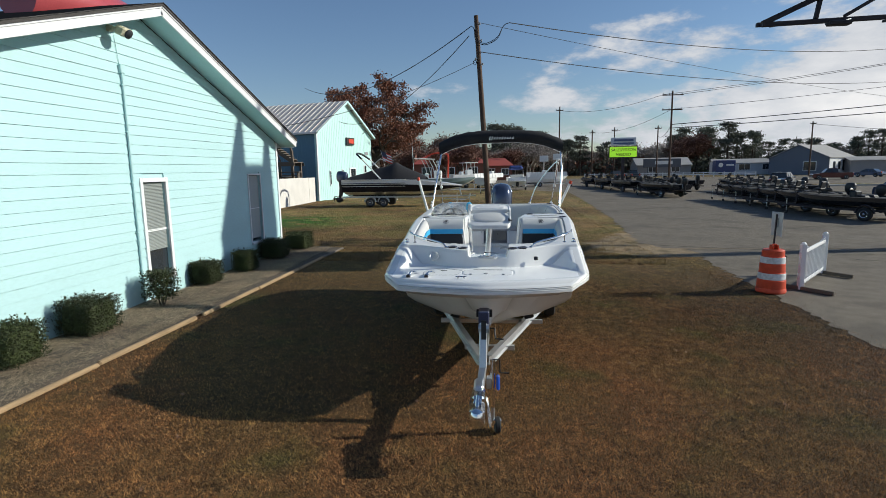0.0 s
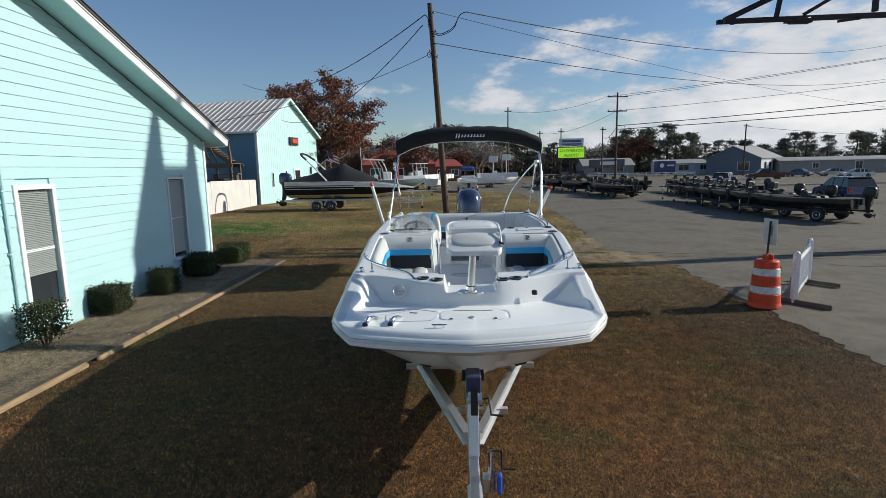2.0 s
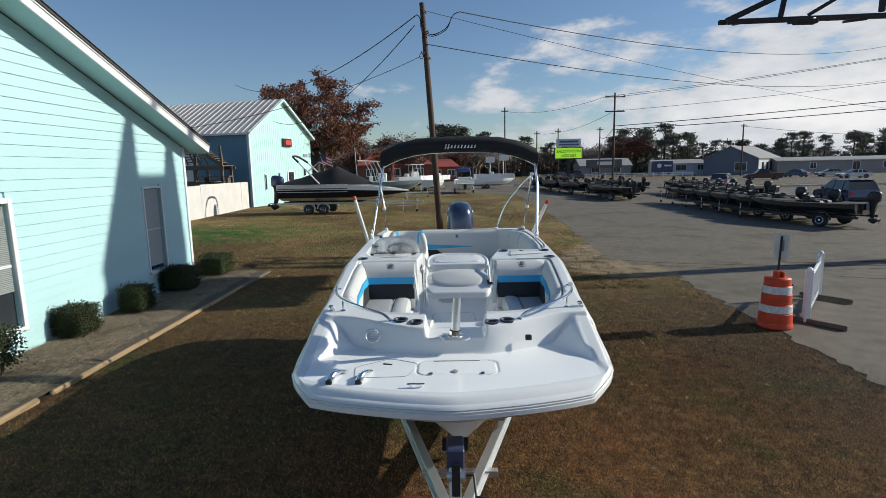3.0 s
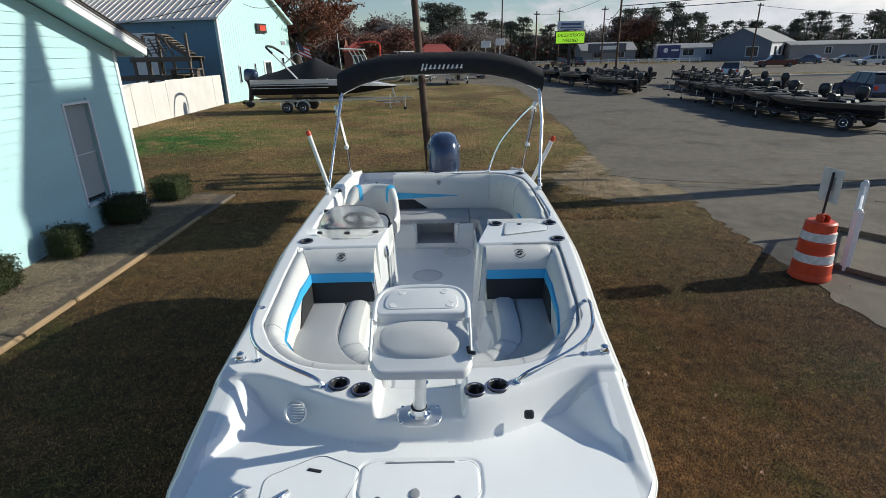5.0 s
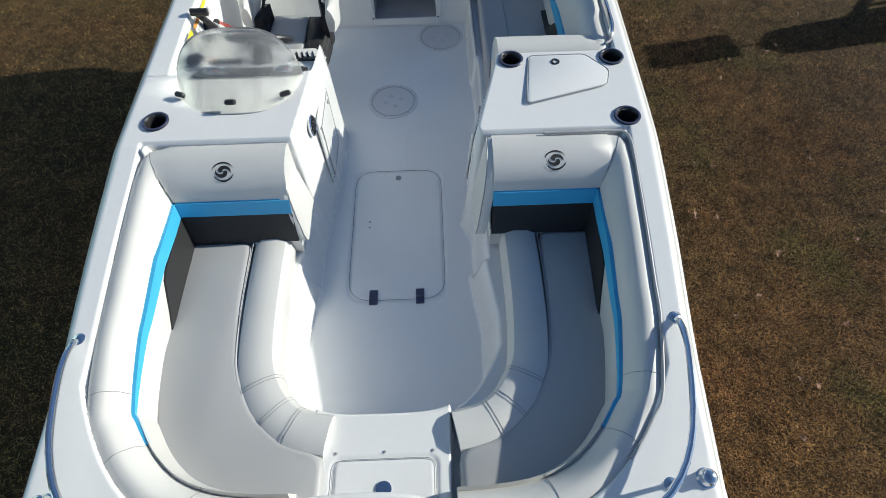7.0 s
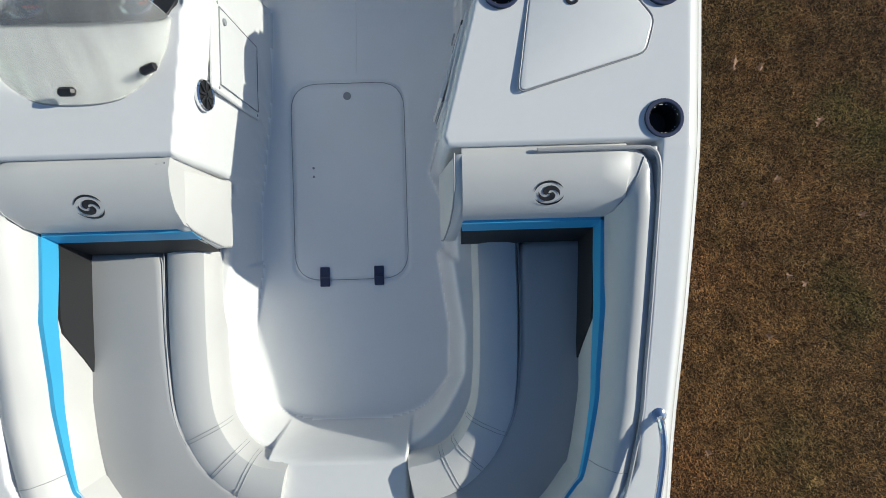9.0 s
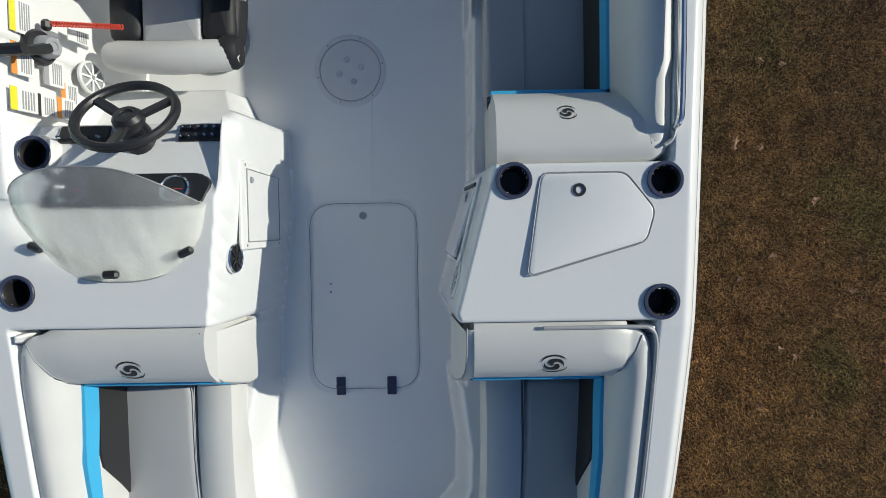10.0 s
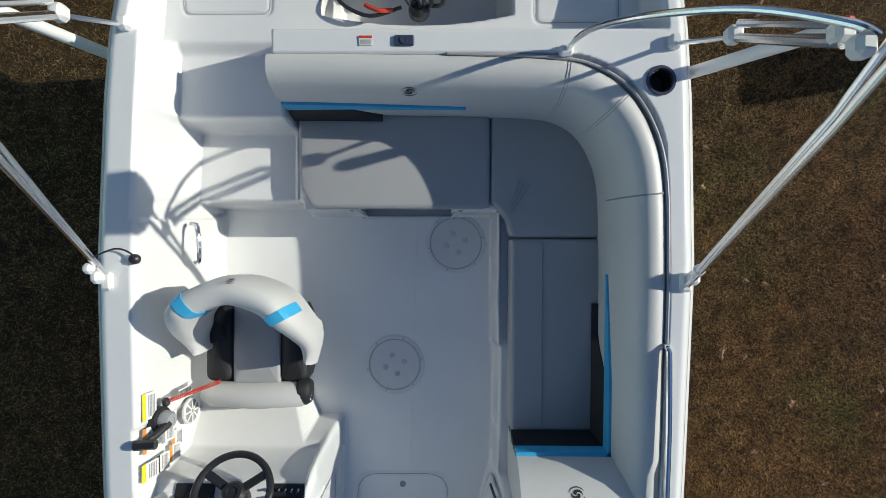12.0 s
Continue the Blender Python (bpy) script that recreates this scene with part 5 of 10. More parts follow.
# bow rails
for sg in (-1, 1):
    pts = [(1.150, 7.66, 1.82), (1.150, 7.63, 1.875), (1.140, 7.50, 1.895), (1.08, 7.24, 1.895), (0.98, 7.06, 1.88), (0.80, 6.93, 1.85), (0.62, 6.855, 1.81), (0.555, 6.84, 1.76), (0.55, 6.84, 1.735)]
    g = Geo().tube([(sg * p.x - 0.035, p.y, p.z) for p in spline(pts, 30)], 0.0125, 10)
    rail = part("bow_rail", g, CHROME, boat, "polished stainless bow rail")
    for x, y in ((1.150, 7.66), (1.0, 7.075), (0.55, 6.84)):
        xx = sg * x - 0.035
        g = Geo()
        g.lathe((xx, y, dz(xx, y) - 0.004), [(0.026, 0), (0.026, 0.006), (0.015, 0.014), (0.0, 0.016)], 14)
        if y == 7.075:
            g.tube([(xx, y, dz(xx, y)), (xx, y, 1.885)], 0.008, 8)
        part("rail_foot", g, CHROME, rail)
    # mooring light / filler and side cleat
    x = sg * 1.115 - 0.03
    z = dz(x, 7.09)
    g = Geo().lathe((x, 7.09, z - 0.004), [(0.034, 0), (0.034, 0.008), (0.028, 0.012), (0.022, 0.03), (0.024, 0.042), (0.015, 0.05), (0.0, 0.052)], 20)
    part("navigation_light", g, CHROME, boat, "small domed chrome light on the gunwale")
    x = sg * (float(beam_at(7.07)) + 0.022) + float(axis(7.07))
    g = Geo()
    for y in (7.04, 7.10):
        g.tube([(x - sg * 0.01, y, 1.585), (x + sg * 0.03, y, 1.60)], 0.006, 8)
    g.tube([(x + sg * 0.03, 6.985, 1.605), (x + sg * 0.034, 7.07, 1.60), (x + sg * 0.03, 7.155, 1.605)], [0.005, 0.008, 0.005], 8)
    part("side_cleat", g, CHROME, boat, "chrome mooring cleat on the hull side")
# coaming trims
g = Geo().tube([(x + 0.020, y, float(sheer(y)) - 0.004) for x, y in side_path(1)[3:44]], 0.007, 8)
part("coaming_trim", g, VINYL, boat, "grey coaming welt")
g = Geo().tube([(x + 0.030, y + 0.022, float(sheer(y)) - 0.004) for x, y in lpath[14:76]], 0.007, 8)
part("coaming_trim", g, VINYL, boat, "grey coaming welt")
g = Geo()
rail_pts = [(1.152, 9.225, 1.99), (1.155, 9.24, 2.02), (1.158, 9.30, 2.03), (1.162, 9.60, 2.035), (1.16, 9.88, 2.035), (1.158, 9.94, 2.03), (1.155, 9.955, 1.995)]
g.tube(spline(rail_pts, 24), 0.0125, 10)
part("grab_rail", g, CHROME, boat, "long chrome grab rail on the gunwale")
g = Geo().tube(spline([(-1.02, 10.28, 1.62), (-0.985, 10.29, 1.66), (-0.97, 10.37, 1.69), (-0.985, 10.46, 1.68), (-1.03, 10.47, 1.64)], 16), 0.011, 8)
part("grab_handle", g, CHROME, boat, "curved chrome grab handle on the cockpit side")
# aft bench recess: grey storage opening
def front_y(z):
    return 10.517 + 0.13 * (z - 1.26)


g = Geo()
for p, q, w in (((-0.262, 1.535), (-0.226, 1.262), 0.034), ((0.302, 1.535), (0.266, 1.262), 0.034), ((-0.235, 1.255), (0.275, 1.255), 0.055)):
    g.beam((p[0], front_y(p[1]), p[1]), (q[0], front_y(q[1]), q[1]), w, 0.014, 0.003, up=(0, 1, 0))
so = part("storage_frame", g, GEL, boat, "white frame of the storage opening")
for x, z in ((-0.259, 1.51), (-0.229, 1.285), (0.299, 1.51), (0.269, 1.285)):
    part("screw", Geo().lathe((x, front_y(z) - 0.008, z), [(0.007, 0), (0.006, 0.003), (0.0, 0.003)], 10, (0, -1, 0.13)), BLACKP, so)
g = Geo()
fr = [(-0.252, 1.535), (-0.222, 1.275), (0.262, 1.275), (0.292, 1.535)]
bk = [(-0.20, 1.53), (-0.19, 1.30), (0.23, 1.30), (0.24, 1.53)]
g.add([(x, front_y(z) + 0.004, z) for x, z in fr] + [(x, 10.86, z) for x, z in bk], [(0, 1, 5, 4), (1, 2, 6, 5), (2, 3, 7, 6), (3, 0, 4, 7), (4, 5, 6, 7)])
part("storage_recess", g, surf("storage_grey", (0.40, 0.41, 0.43), 0.45, var=0.08, scale=5), so, "grey moulded storage box under the aft bench", smooth=0)
part("drain_plug", Geo().lathe((0.06, 10.85, 1.43), [(0.010, 0), (0.008, 0.006), (0.0, 0.006)], 12, (0, -1, 0)), BLACKP, so)
# transom latch, caution stickers
g = Geo().box((0.05, 11.225, 2.025), (0.085, 0.045, 0.012), 0.008)
g.lathe((0.05, 11.225, 2.03), [(0.016, 0), (0.016, 0.005), (0.0, 0.003)], 14)
part("transom_socket", g, NAVY, boat, "dark blue deck socket")


def sticker(c, w, h, normal, up, cols, host=boat):
    """A small printed label: paper with coloured bars."""
    n, upv = Vector(normal).normalized(), Vector(up).normalized()
    s = upv.cross(n).normalized()
    rot = Matrix((s, upv, n)).transposed()
    base = part("label", Geo().box(c, (w, h, 0.002), 0.0, rot), PAPER, host, "printed warning label")
    for (u0, v0, u1, v1), mt in cols:
        cc = Vector(c) + s * ((u0 + u1) / 2 - 0.5) * w + upv * ((v0 + v1) / 2 - 0.5) * h + n * 0.0015
        part("bar", Geo().box(cc, ((u1 - u0) * w, (v1 - v0) * h, 0.0015), 0.0, rot), mt, base, smooth=0)
    return base


PAPER = surf("label_paper", (0.75, 0.75, 0.73), 0.5, var=0.03)
INK_Y = surf("ink_yellow", (0.75, 0.68, 0.03), 0.5, var=0.03)
INK_O = surf("ink_orange", (0.75, 0.28, 0.05), 0.5, var=0.03)
INK_K = surf("ink_black", (0.03, 0.03, 0.03), 0.5, var=0.03)
INK_G = surf("ink_grey", (0.32, 0.32, 0.33), 0.5, var=0.03)
lines = [((0.1, v, 0.9, v + 0.05), INK_G) for v in (0.12, 0.22, 0.32, 0.42, 0.52)]
wx = -1.085
for y, z, w, h, head in ((9.66, 1.93, 0.05, 0.15, INK_Y), (9.51, 1.93, 0.05, 0.14, INK_O), (9.50, 1.80, 0.05, 0.12, INK_G), (9.44, 1.73, 0.045, 0.10, INK_O), (9.37, 1.93, 0.06, 0.10, INK_Y), (9.37, 1.84, 0.05, 0.10, INK_K), (9.38, 1.75, 0.045, 0.10, INK_O)):
    xx = -1.095 + (1.93 - z) * 0.10
    sticker((xx + 0.008, y, z), h * 0.8, w * 1.6, (1, 0, 0.25), (-0.25, 0, 1), lines + [((0.0, 0.75, 1.0, 1.0), head)])
sticker((-0.11, 11.225, 2.023), 0.055, 0.04, (0, 0, 1), (0, 1, 0), lines + [((0.0, 0.75, 1.0, 1.0), RED)])

# ---- bow pedestal seat ----
ped = part("pedestal_base", Geo().prism(rounded([(-0.158, 6.608), (0.088, 6.608), (0.088, 6.785), (-0.158, 6.785)], 0.08, 6), 1.64, 1.656, 0.005), ALU, boat, "oval metal pedestal base plate")
part("collar", Geo().lathe((-0.038, 6.70, 1.654), [(0.062, 0), (0.062, 0.012), (0.05, 0.02), (0.046, 0.05), (0.0, 0.05)], 24), CHROME, ped)
for dx, dy in ((-0.11, -0.07), (0.11, -0.07), (-0.11, 0.07), (0.11, 0.07)):
    part("bolt", Geo().lathe((-0.036 + dx * 0.9, 6.697 + dy * 0.95, 1.655), [(0.010, 0), (0.009, 0.005), (0.0, 0.007)], 8), CHROME, ped)
part("post", Geo().tube([(-0.038, 6.70, 1.66), (-0.028, 6.68, 1.85), (-0.015, 6.68, 2.04)], [0.036, 0.034, 0.032], 16), ALU, ped, "brushed metal seat post")
part("post_bush", Geo().lathe((-0.038, 6.70, 1.70), [(0.045, 0), (0.045, 0.010), (0.036, 0.014), (0.034, 0.016)], 20), BLACKP, ped, "black bush round the post")
shell = Geo()
shell.prism(rounded([(-0.225, 6.478), (0.215, 6.478), (0.245, 6.53), (0.24, 6.82), (-0.26, 6.82), (-0.262, 6.53)], 0.045, 6), -0.012, 0.032, 0.014)
shell.v = [(x, y, 2.053 + z + 0.46 * (y - 6.5)) for x, y, z in shell.v]
shell.box((-0.01, 6.68, 2.05), (0.18, 0.16, 0.07), 0.02)
for x in (-0.254, 0.234):
    shell.tube(spline([(x, 6.55, 2.055), (x, 6.60, 2.10), (x, 6.68, 2.15), (x, 6.76, 2.20), (x * 0.98, 6.84, 2.215)], 14), 0.014, 8)
seat = part("bow_seat_shell", shell, WHITEP, boat, "white plastic folding fishing seat shell")
loop = [(-0.013 + math.copysign(abs(math.cos(a)) ** 0.72, math.cos(a)) * 0.222, 6.648 + math.copysign(abs(math.sin(a)) ** 0.8, math.sin(a)) * 0.104) for a in [2 * math.pi * k / 40 for k in range(40)]]
g = Geo().prism(loop, 0.0, 0.052, 0.03, crown=0.016)
g.v = [(x, y, 2.057 + z + 0.46 * (y - 6.5)) for x, y, z in g.v]
cu_ = part("cushion", g, VINYL_LIGHT, seat, "light grey oval vinyl seat cushion")
part("piping", Geo().tube([(x, y, 2.079 + 0.46 * (y - 6.5)) for x, y in loop], 0.004, 6, closed=True), GREYP, cu_, "dark piping")
def lift(x, y, z):
    return (x, y, 2.252 + z + (y - 6.75) * 0.20)


back = Geo()
out = rounded([(-0.250, 6.752), (0.230, 6.752), (0.236, 6.84), (0.19, 6.975), (-0.21, 6.975), (-0.256, 6.84)], 0.085, 7)
back.prism(out, -0.052, 0.0, 0.012)
back.v = [lift(*p) for p in back.v]
bp = part("folded_backrest", back, WHITEP, seat, "white backrest tipped over the seat, with round covers")
arch_line = spline([(-0.252, 6.70, 0), (-0.256, 6.80, 0), (-0.252, 6.87, 0), (-0.222, 6.945, 0), (-0.15, 6.985, 0), (-0.01, 6.995, 0), (0.13, 6.985, 0), (0.202, 6.945, 0), (0.232, 6.87, 0), (0.236, 6.80, 0), (0.232, 6.70, 0)], 44)
part("rim", Geo().tube([lift(p.x, p.y, -0.012) for p in arch_line], 0.017, 10), WHITEP, bp, "rounded white rim of the backrest")
face = Geo().prism(rounded([(-0.205, 6.785), (0.185, 6.785), (0.185, 6.88), (0.14, 6.955), (-0.16, 6.955), (-0.205, 6.88)], 0.05, 6), -0.004, 0.005, 0.003)
face.v = [lift(*p) for p in face.v]
part("back_panel", face, WHITEP, bp)
pad = Geo().prism(rounded([(-0.225, 6.80), (0.205, 6.80), (0.205, 6.95), (-0.225, 6.95)], 0.05, 5), -0.075, -0.04, 0.01)
pad.v = [lift(*p) for p in pad.v]
part("back_pad", pad, VINYL_LIGHT, bp, "light grey vinyl pad on the inner face")
for p in ((-0.118, 6.925), (0.113, 6.925), (-0.160, 6.815), (0.14, 6.815)):
    part("cover_cap", Geo().lathe(lift(p[0], p[1], 0.004), [(0.022, 0.0), (0.022, 0.002), (0.0205, 0.0028), (0.0195, 0.001), (0.018, 0.0026), (0.0, 0.0026)], 20, (0, -0.2, 0.98)), WHITEP, bp)
for x in (-0.262, 0.242):
    part("hinge_arm", Geo().beam((x, 6.545, 2.09), (x, 6.72, 2.235), 0.014, 0.045, 0.005), WHITEP, seat, "white plastic hinge arm")
    part("hinge_bolt", Geo().lathe((x + math.copysign(0.006, x), 6.60, 2.135), [(0.012, 0), (0.010, 0.006), (0.0, 0.007)], 10, (math.copysign(1, x), 0, 0)), CHROME, seat)
part("lever", Geo().tube([(0.228, 6.585, 2.145), (0.232, 6.56, 2.13), (0.262, 6.545, 2.13)], 0.011, 8), BLACKP, seat, "black recline lever")

# ---- helm ----
g = Geo()
N = 28
grid = []
for j in range(11):
    t = j / 10
    row = []
    for i in range(N + 1):
        uu = -1 + 2 * i / N
        yb = 8.995 - 0.262 * (1 - abs(uu) ** 2.6) ** 0.5
        x = -0.745 + 0.312 * uu * (1 - 0.03 * t)
        yt = 9.0 + 0.10 * (1 - abs(uu) ** 2.5)
        y = yb + (yt - yb) * t * (0.94 + 0.06 * t)
        z = 1.985 - 0.02 * uu * uu + 0.205 * (1 - 0.62 * abs(uu) ** 5) * math.sin(t * math.pi / 2)
        row.append((x, y, z))
    grid.append(row)
vs = [p for r in grid for p in r]
fs = [(j * (N + 1) + i, j * (N + 1) + i + 1, (j + 1) * (N + 1) + i + 1, (j + 1) * (N + 1) + i) for j in range(10) for i in range(N)]
nv = len(vs)
g.add(vs + [(x, y + 0.003, z - 0.004) for x, y, z in vs], fs + [tuple(nv + k for k in reversed(q)) for q in fs] + [(i, nv + i, nv + i + 1, i + 1) for i in range(N)] + [(10 * (N + 1) + i, 10 * (N + 1) + i + 1, nv + 10 * (N + 1) + i + 1, nv + 10 * (N + 1) + i) for i in range(N)])
ws = part("windscreen", g, ACRYL, boat, "low clear acrylic windscreen beaded with dew", smooth=60)
ws.visible_shadow = False
part("screen_edge", Geo().tube([(x, y + 0.002, z) for x, y, z in grid[-1]], 0.0022, 6), GREYP, ws, "dark upper edge")
part("screen_gasket", Geo().tube([(x, y, z - 0.002) for x, y, z in grid[0]], 0.003, 6), GREYP, ws)
for uu in (-0.80, 0.0, 0.80):
    i = int((uu + 1) / 2 * N)
    x, y, z = grid[1][i]
    g = Geo().box((x, y - 0.006, z + 0.012), (0.055, 0.028, 0.024), 0.008, Matrix.Rotation(0.5 * uu, 3, "Z"))
    part("screen_clip", g, BLACKP, ws, "black screen clip")
# instrument panel
g = Geo().prism(rounded([(-1.0, 8.99), (-0.45, 8.99), (-0.42, 9.075), (-0.47, 9.105), (-0.98, 9.105)], 0.025, 4), 0, 0.014, 0.005)
g.v = [(x, y, z + 1.975 - 0.42 * (y - 9.03)) for x, y, z in g.v]
ip = part("instrument_panel", g, BLACKP, boat, "glossy black instrument panel")
for x in (-0.895, -0.545):
    c = (x, 9.047, 1.975 - 0.42 * 0.017 + 0.012)
    ax_ = (0, 0.39, 0.92)
    gp = part("gauge", Geo().lathe(c, [(0.052, 0.0), (0.052, 0.008), (0.047, 0.011), (0.044, 0.007)], 26, ax_, cap=False), CHROME, ip, "round chrome-rimmed gauge")
    part("dial", Geo().lathe(c, [(0.046, 0.001), (0.046, 0.005), (0.0, 0.005)], 26, ax_), GLASS, gp)
    part("needle", Geo().beam(Vector(c) + Vector((0, 0.39, 0.92)) * 0.006, Vector(c) + Vector((0.028, 0.0, 0.007)), 0.003, 0.002), RED, gp)
# switch panels
for x0, x1, rows in ((-0.57, -0.415, 2), (-1.0, -0.82, 1)):
    zc = 1.975 - 0.42 * 0.225
    g = Geo().box(((x0 + x1) / 2, 9.255, zc + 0.004), (x1 - x0, 0.07, 0.012), 0.004, Matrix.Rotation(-0.40, 3, "X"))
    sp = part("switch_panel", g, BLACKP, boat, "black switch panel with toggle switches")
    for r in range(rows):
        for k in range(5 if rows == 2 else 4):
            xx = x0 + 0.02 + k * (x1 - x0 - 0.04) / (4 if rows == 2 else 3)
            yy = 9.24 + r * 0.03
            zz = 1.975 - 0.42 * (yy - 9.03) + 0.008
            part("toggle", Geo().tube([(xx, yy, zz), (xx, yy + 0.002, zz + 0.034)], [0.0065, 0.005], 6), CHROME, sp)
# steering wheel
wc, wa = Vector((-0.70, 9.30, 1.985)), Vector((0.03, 0.62, 0.78)).normalized()
sx = Vector((1, 0, 0))
sx = (sx - wa * sx.dot(wa)).normalized()
sy = wa.cross(sx)
rim = Geo().tube([wc + 0.162 * (math.cos(a) * sx + math.sin(a) * sy) for a in [2 * math.pi * k / 40 for k in range(40)]], 0.0165, 10, closed=True)
wheel = part("steering_wheel", rim, BLACKP, boat, "black three-spoke steering wheel")
for a in (0.55, math.pi - 0.55, -math.pi / 2):
    d = math.cos(a) * sx + math.sin(a) * sy
    part("spoke", Geo().beam(wc - wa * 0.02 + d * 0.03, wc + d * 0.155, 0.038, 0.016, 0.005, up=wa), BLACKP, wheel)
part("hub", Geo().lathe(wc - wa * 0.03, [(0.052, 0), (0.052, 0.02), (0.04, 0.035), (0.024, 0.036), (0.022, 0.031), (0.0, 0.031)], 24, wa), BLACKP, wheel)
part("column", Geo().lathe(wc - wa * 0.16, [(0.055, 0), (0.05, 0.08), (0.04, 0.13)], 20, wa), BLACKP, wheel)
# throttle
tb = Vector((-1.06, 9.575, 1.86))
g = Geo().lathe(tb - Vector((0.03, 0, 0)), [(0.062, 0), (0.062, 0.02), (0.055, 0.03), (0.0, 0.032)], 24, (1, 0, 0.25))
th = part("throttle_base", g, BLACKP, boat, "black side-mount throttle")
part("throttle_hub", Geo().lathe(tb, [(0.042, 0), (0.04, 0.03), (0.03, 0.045), (0.016, 0.046), (0.014, 0.042), (0.0, 0.042)], 22, (1, 0, 0.25)), GREYP, th, "grey throttle hub")
part("throttle_lever", Geo().tube([tb + Vector((0.03, -0.01, 0.02)), tb + Vector((0.01, -0.04, 0.09)), tb + Vector((-0.02, -0.06, 0.15))], [0.02, 0.017, 0.016], 10), BLACKP, th)
part("throttle_grip", Geo().tube([tb + Vector((-0.045, -0.06, 0.155)), tb + Vector((0.045, -0.055, 0.15))], 0.021, 10), BLACKP, th)
part("cut_off_clip", Geo().box(tb + Vector((0.01, 0.08, 0.0)), (0.035, 0.04, 0.03), 0.01), BLACKP, th)
cord = []
for k in range(150):
    t = k / 149
    c = tb + Vector((0.02, 0.085, 0.0)).lerp(Vector((0.19, 0.13, -0.16)), t)
    cord.append(c + 0.009 * Vector((0, math.cos(k * 1.1), math.sin(k * 1.1))))
part("kill_cord", Geo().tube(cord, 0.0028, 5), RED, th, "coiled red kill-switch cord")
sticker((-1.025, 9.66, 1.73), 0.05, 0.09, (1, 0, 0.25), (-0.25, 0, 1), lines)
# speakers
def speaker(c, nrm, r, dark):
    base = part("speaker", Geo().lathe(c, [(r, -0.004), (r, 0.006), (r * 0.92, 0.012), (r * 0.86, 0.008)], 28, nrm, cap=False), CHROME if dark else WHITEP, boat, "round speaker with a ribbed grille")
    part("cone", Geo().lathe(c, [(r * 0.88, 0.0), (r * 0.88, 0.006), (r * 0.3, 0.004), (0.0, 0.010)], 28, nrm), BLACKP if dark else GREYP, base)
    n = Vector(nrm).normalized()
    s = n.orthogonal().normalized()
    q = n.cross(s)
    for k in range(8):
        a = k * math.pi / 4
        d = math.cos(a) * s + math.sin(a) * q
        part("rib", Geo().beam(Vector(c) + n * 0.010 + d * r * 0.15, Vector(c) + n * 0.009 + d * r * 0.86, 0.008, 0.004, up=n), WHITEP if not dark else BLACKP, base)


speaker((-1.055, 9.535, 1.62), (1, 0, 0.12), 0.066, False)
speaker((-0.410, 8.80, 1.83), (1, 0, 0.1), 0.055, True)
speaker((0.418, 8.70, 1.76), (-1, 0.26, 0.09), 0.075, False)
# access doors in both console sides
g = Geo().box((-0.391, 9.00, 1.58), (0.014, 0.34, 0.46), 0.004)
hd = part("access_door", g, WHITEP, boat, "white framed access door in the helm console")
part("door_panel", Geo().box((-0.385, 9.00, 1.57), (0.012, 0.28, 0.38), 0.003), GEL, hd)
for y, z in ((9.14, 1.377), (8.86, 1.377), (9.14, 1.763), (8.86, 1.763)):
    part("screw", Geo().lathe((-0.3835, y + (0.014 if y > 9 else -0.014), z), [(0.006, 0), (0.005, 0.002), (0, 0.003)], 8, (1, 0, 0)), GREYP, hd)
part("door_seam", Geo().tube([(-0.3785, 8.86, 1.38), (-0.3785, 9.14, 1.38), (-0.3785, 9.14, 1.76), (-0.3785, 8.86, 1.76)], 0.0022, 4, closed=True), GREYP, hd)
part("door_latch", Geo().lathe((-0.380, 9.10, 1.72), [(0.014, 0), (0.012, 0.008), (0, 0.008)], 12, (1, 0, 0)), GREYP, hd)
lean = Matrix.Rotation(-0.26, 3, "Z") @ Matrix.Rotation(0.09, 3, "Y")
dc = Vector((0.452, 8.93, 1.56))
pd = part("access_door", Geo().box(dc, (0.016, 0.34, 0.44), 0.004, lean), WHITEP, boat, "white access door ajar in the passenger console")
part("door_panel", Geo().box(dc + lean @ Vector((-0.014, -0.01, 0.0)), (0.014, 0.28, 0.37), 0.003, lean @ Matrix.Rotation(-0.06, 3, "Z")), GEL, pd)
part("door_gap", Geo().box(dc + lean @ Vector((-0.009, 0.142, 0.02)), (0.012, 0.016, 0.32), 0.002, lean), BLACKP, pd, "dark gap of the door that stands ajar")
part("door_seam", Geo().box(dc + lean @ Vector((-0.009, -0.156, 0.0)), (0.006, 0.004, 0.36), 0.0, lean), GREYP, pd)
part("lock_ring", Geo().lathe(dc + lean @ Vector((-0.024, 0.09, 0.13)), [(0.022, 0), (0.022, 0.006), (0.015, 0.006)], 16, lean @ Vector((-1, 0, 0)), cap=False), GREYP, pd)

# helm chair
ch = Geo().lathe((-0.72, 9.83, 1.205), [(0.17, 0), (0.17, 0.01), (0.06, 0.02), (0.045, 0.05), (0.045, 0.27), (0.10, 0.30), (0.0, 0.30)], 24)
chair = part("helm_chair", ch, ALU, boat, "metal pedestal of the helm bucket chair")
g = Geo().prism(rounded([(-0.975, 9.66), (-0.465, 9.66), (-0.445, 9.90), (-0.50, 10.10), (-0.93, 10.10), (-0.99, 9.90)], 0.07, 5), 1.50, 1.60, 0.03)
part("chair_shell", g, BLACKV, chair, "black seat shell")
g = Geo().prism(rounded([(-0.842, 9.67), (-0.603, 9.67), (-0.605, 10.08), (-0.838, 10.08)], 0.02, 4), 1.55, 1.622, 0.018, crown=0.006)
part("seat_insert", g, VINYL, chair, "light grey centre panel of the seat")
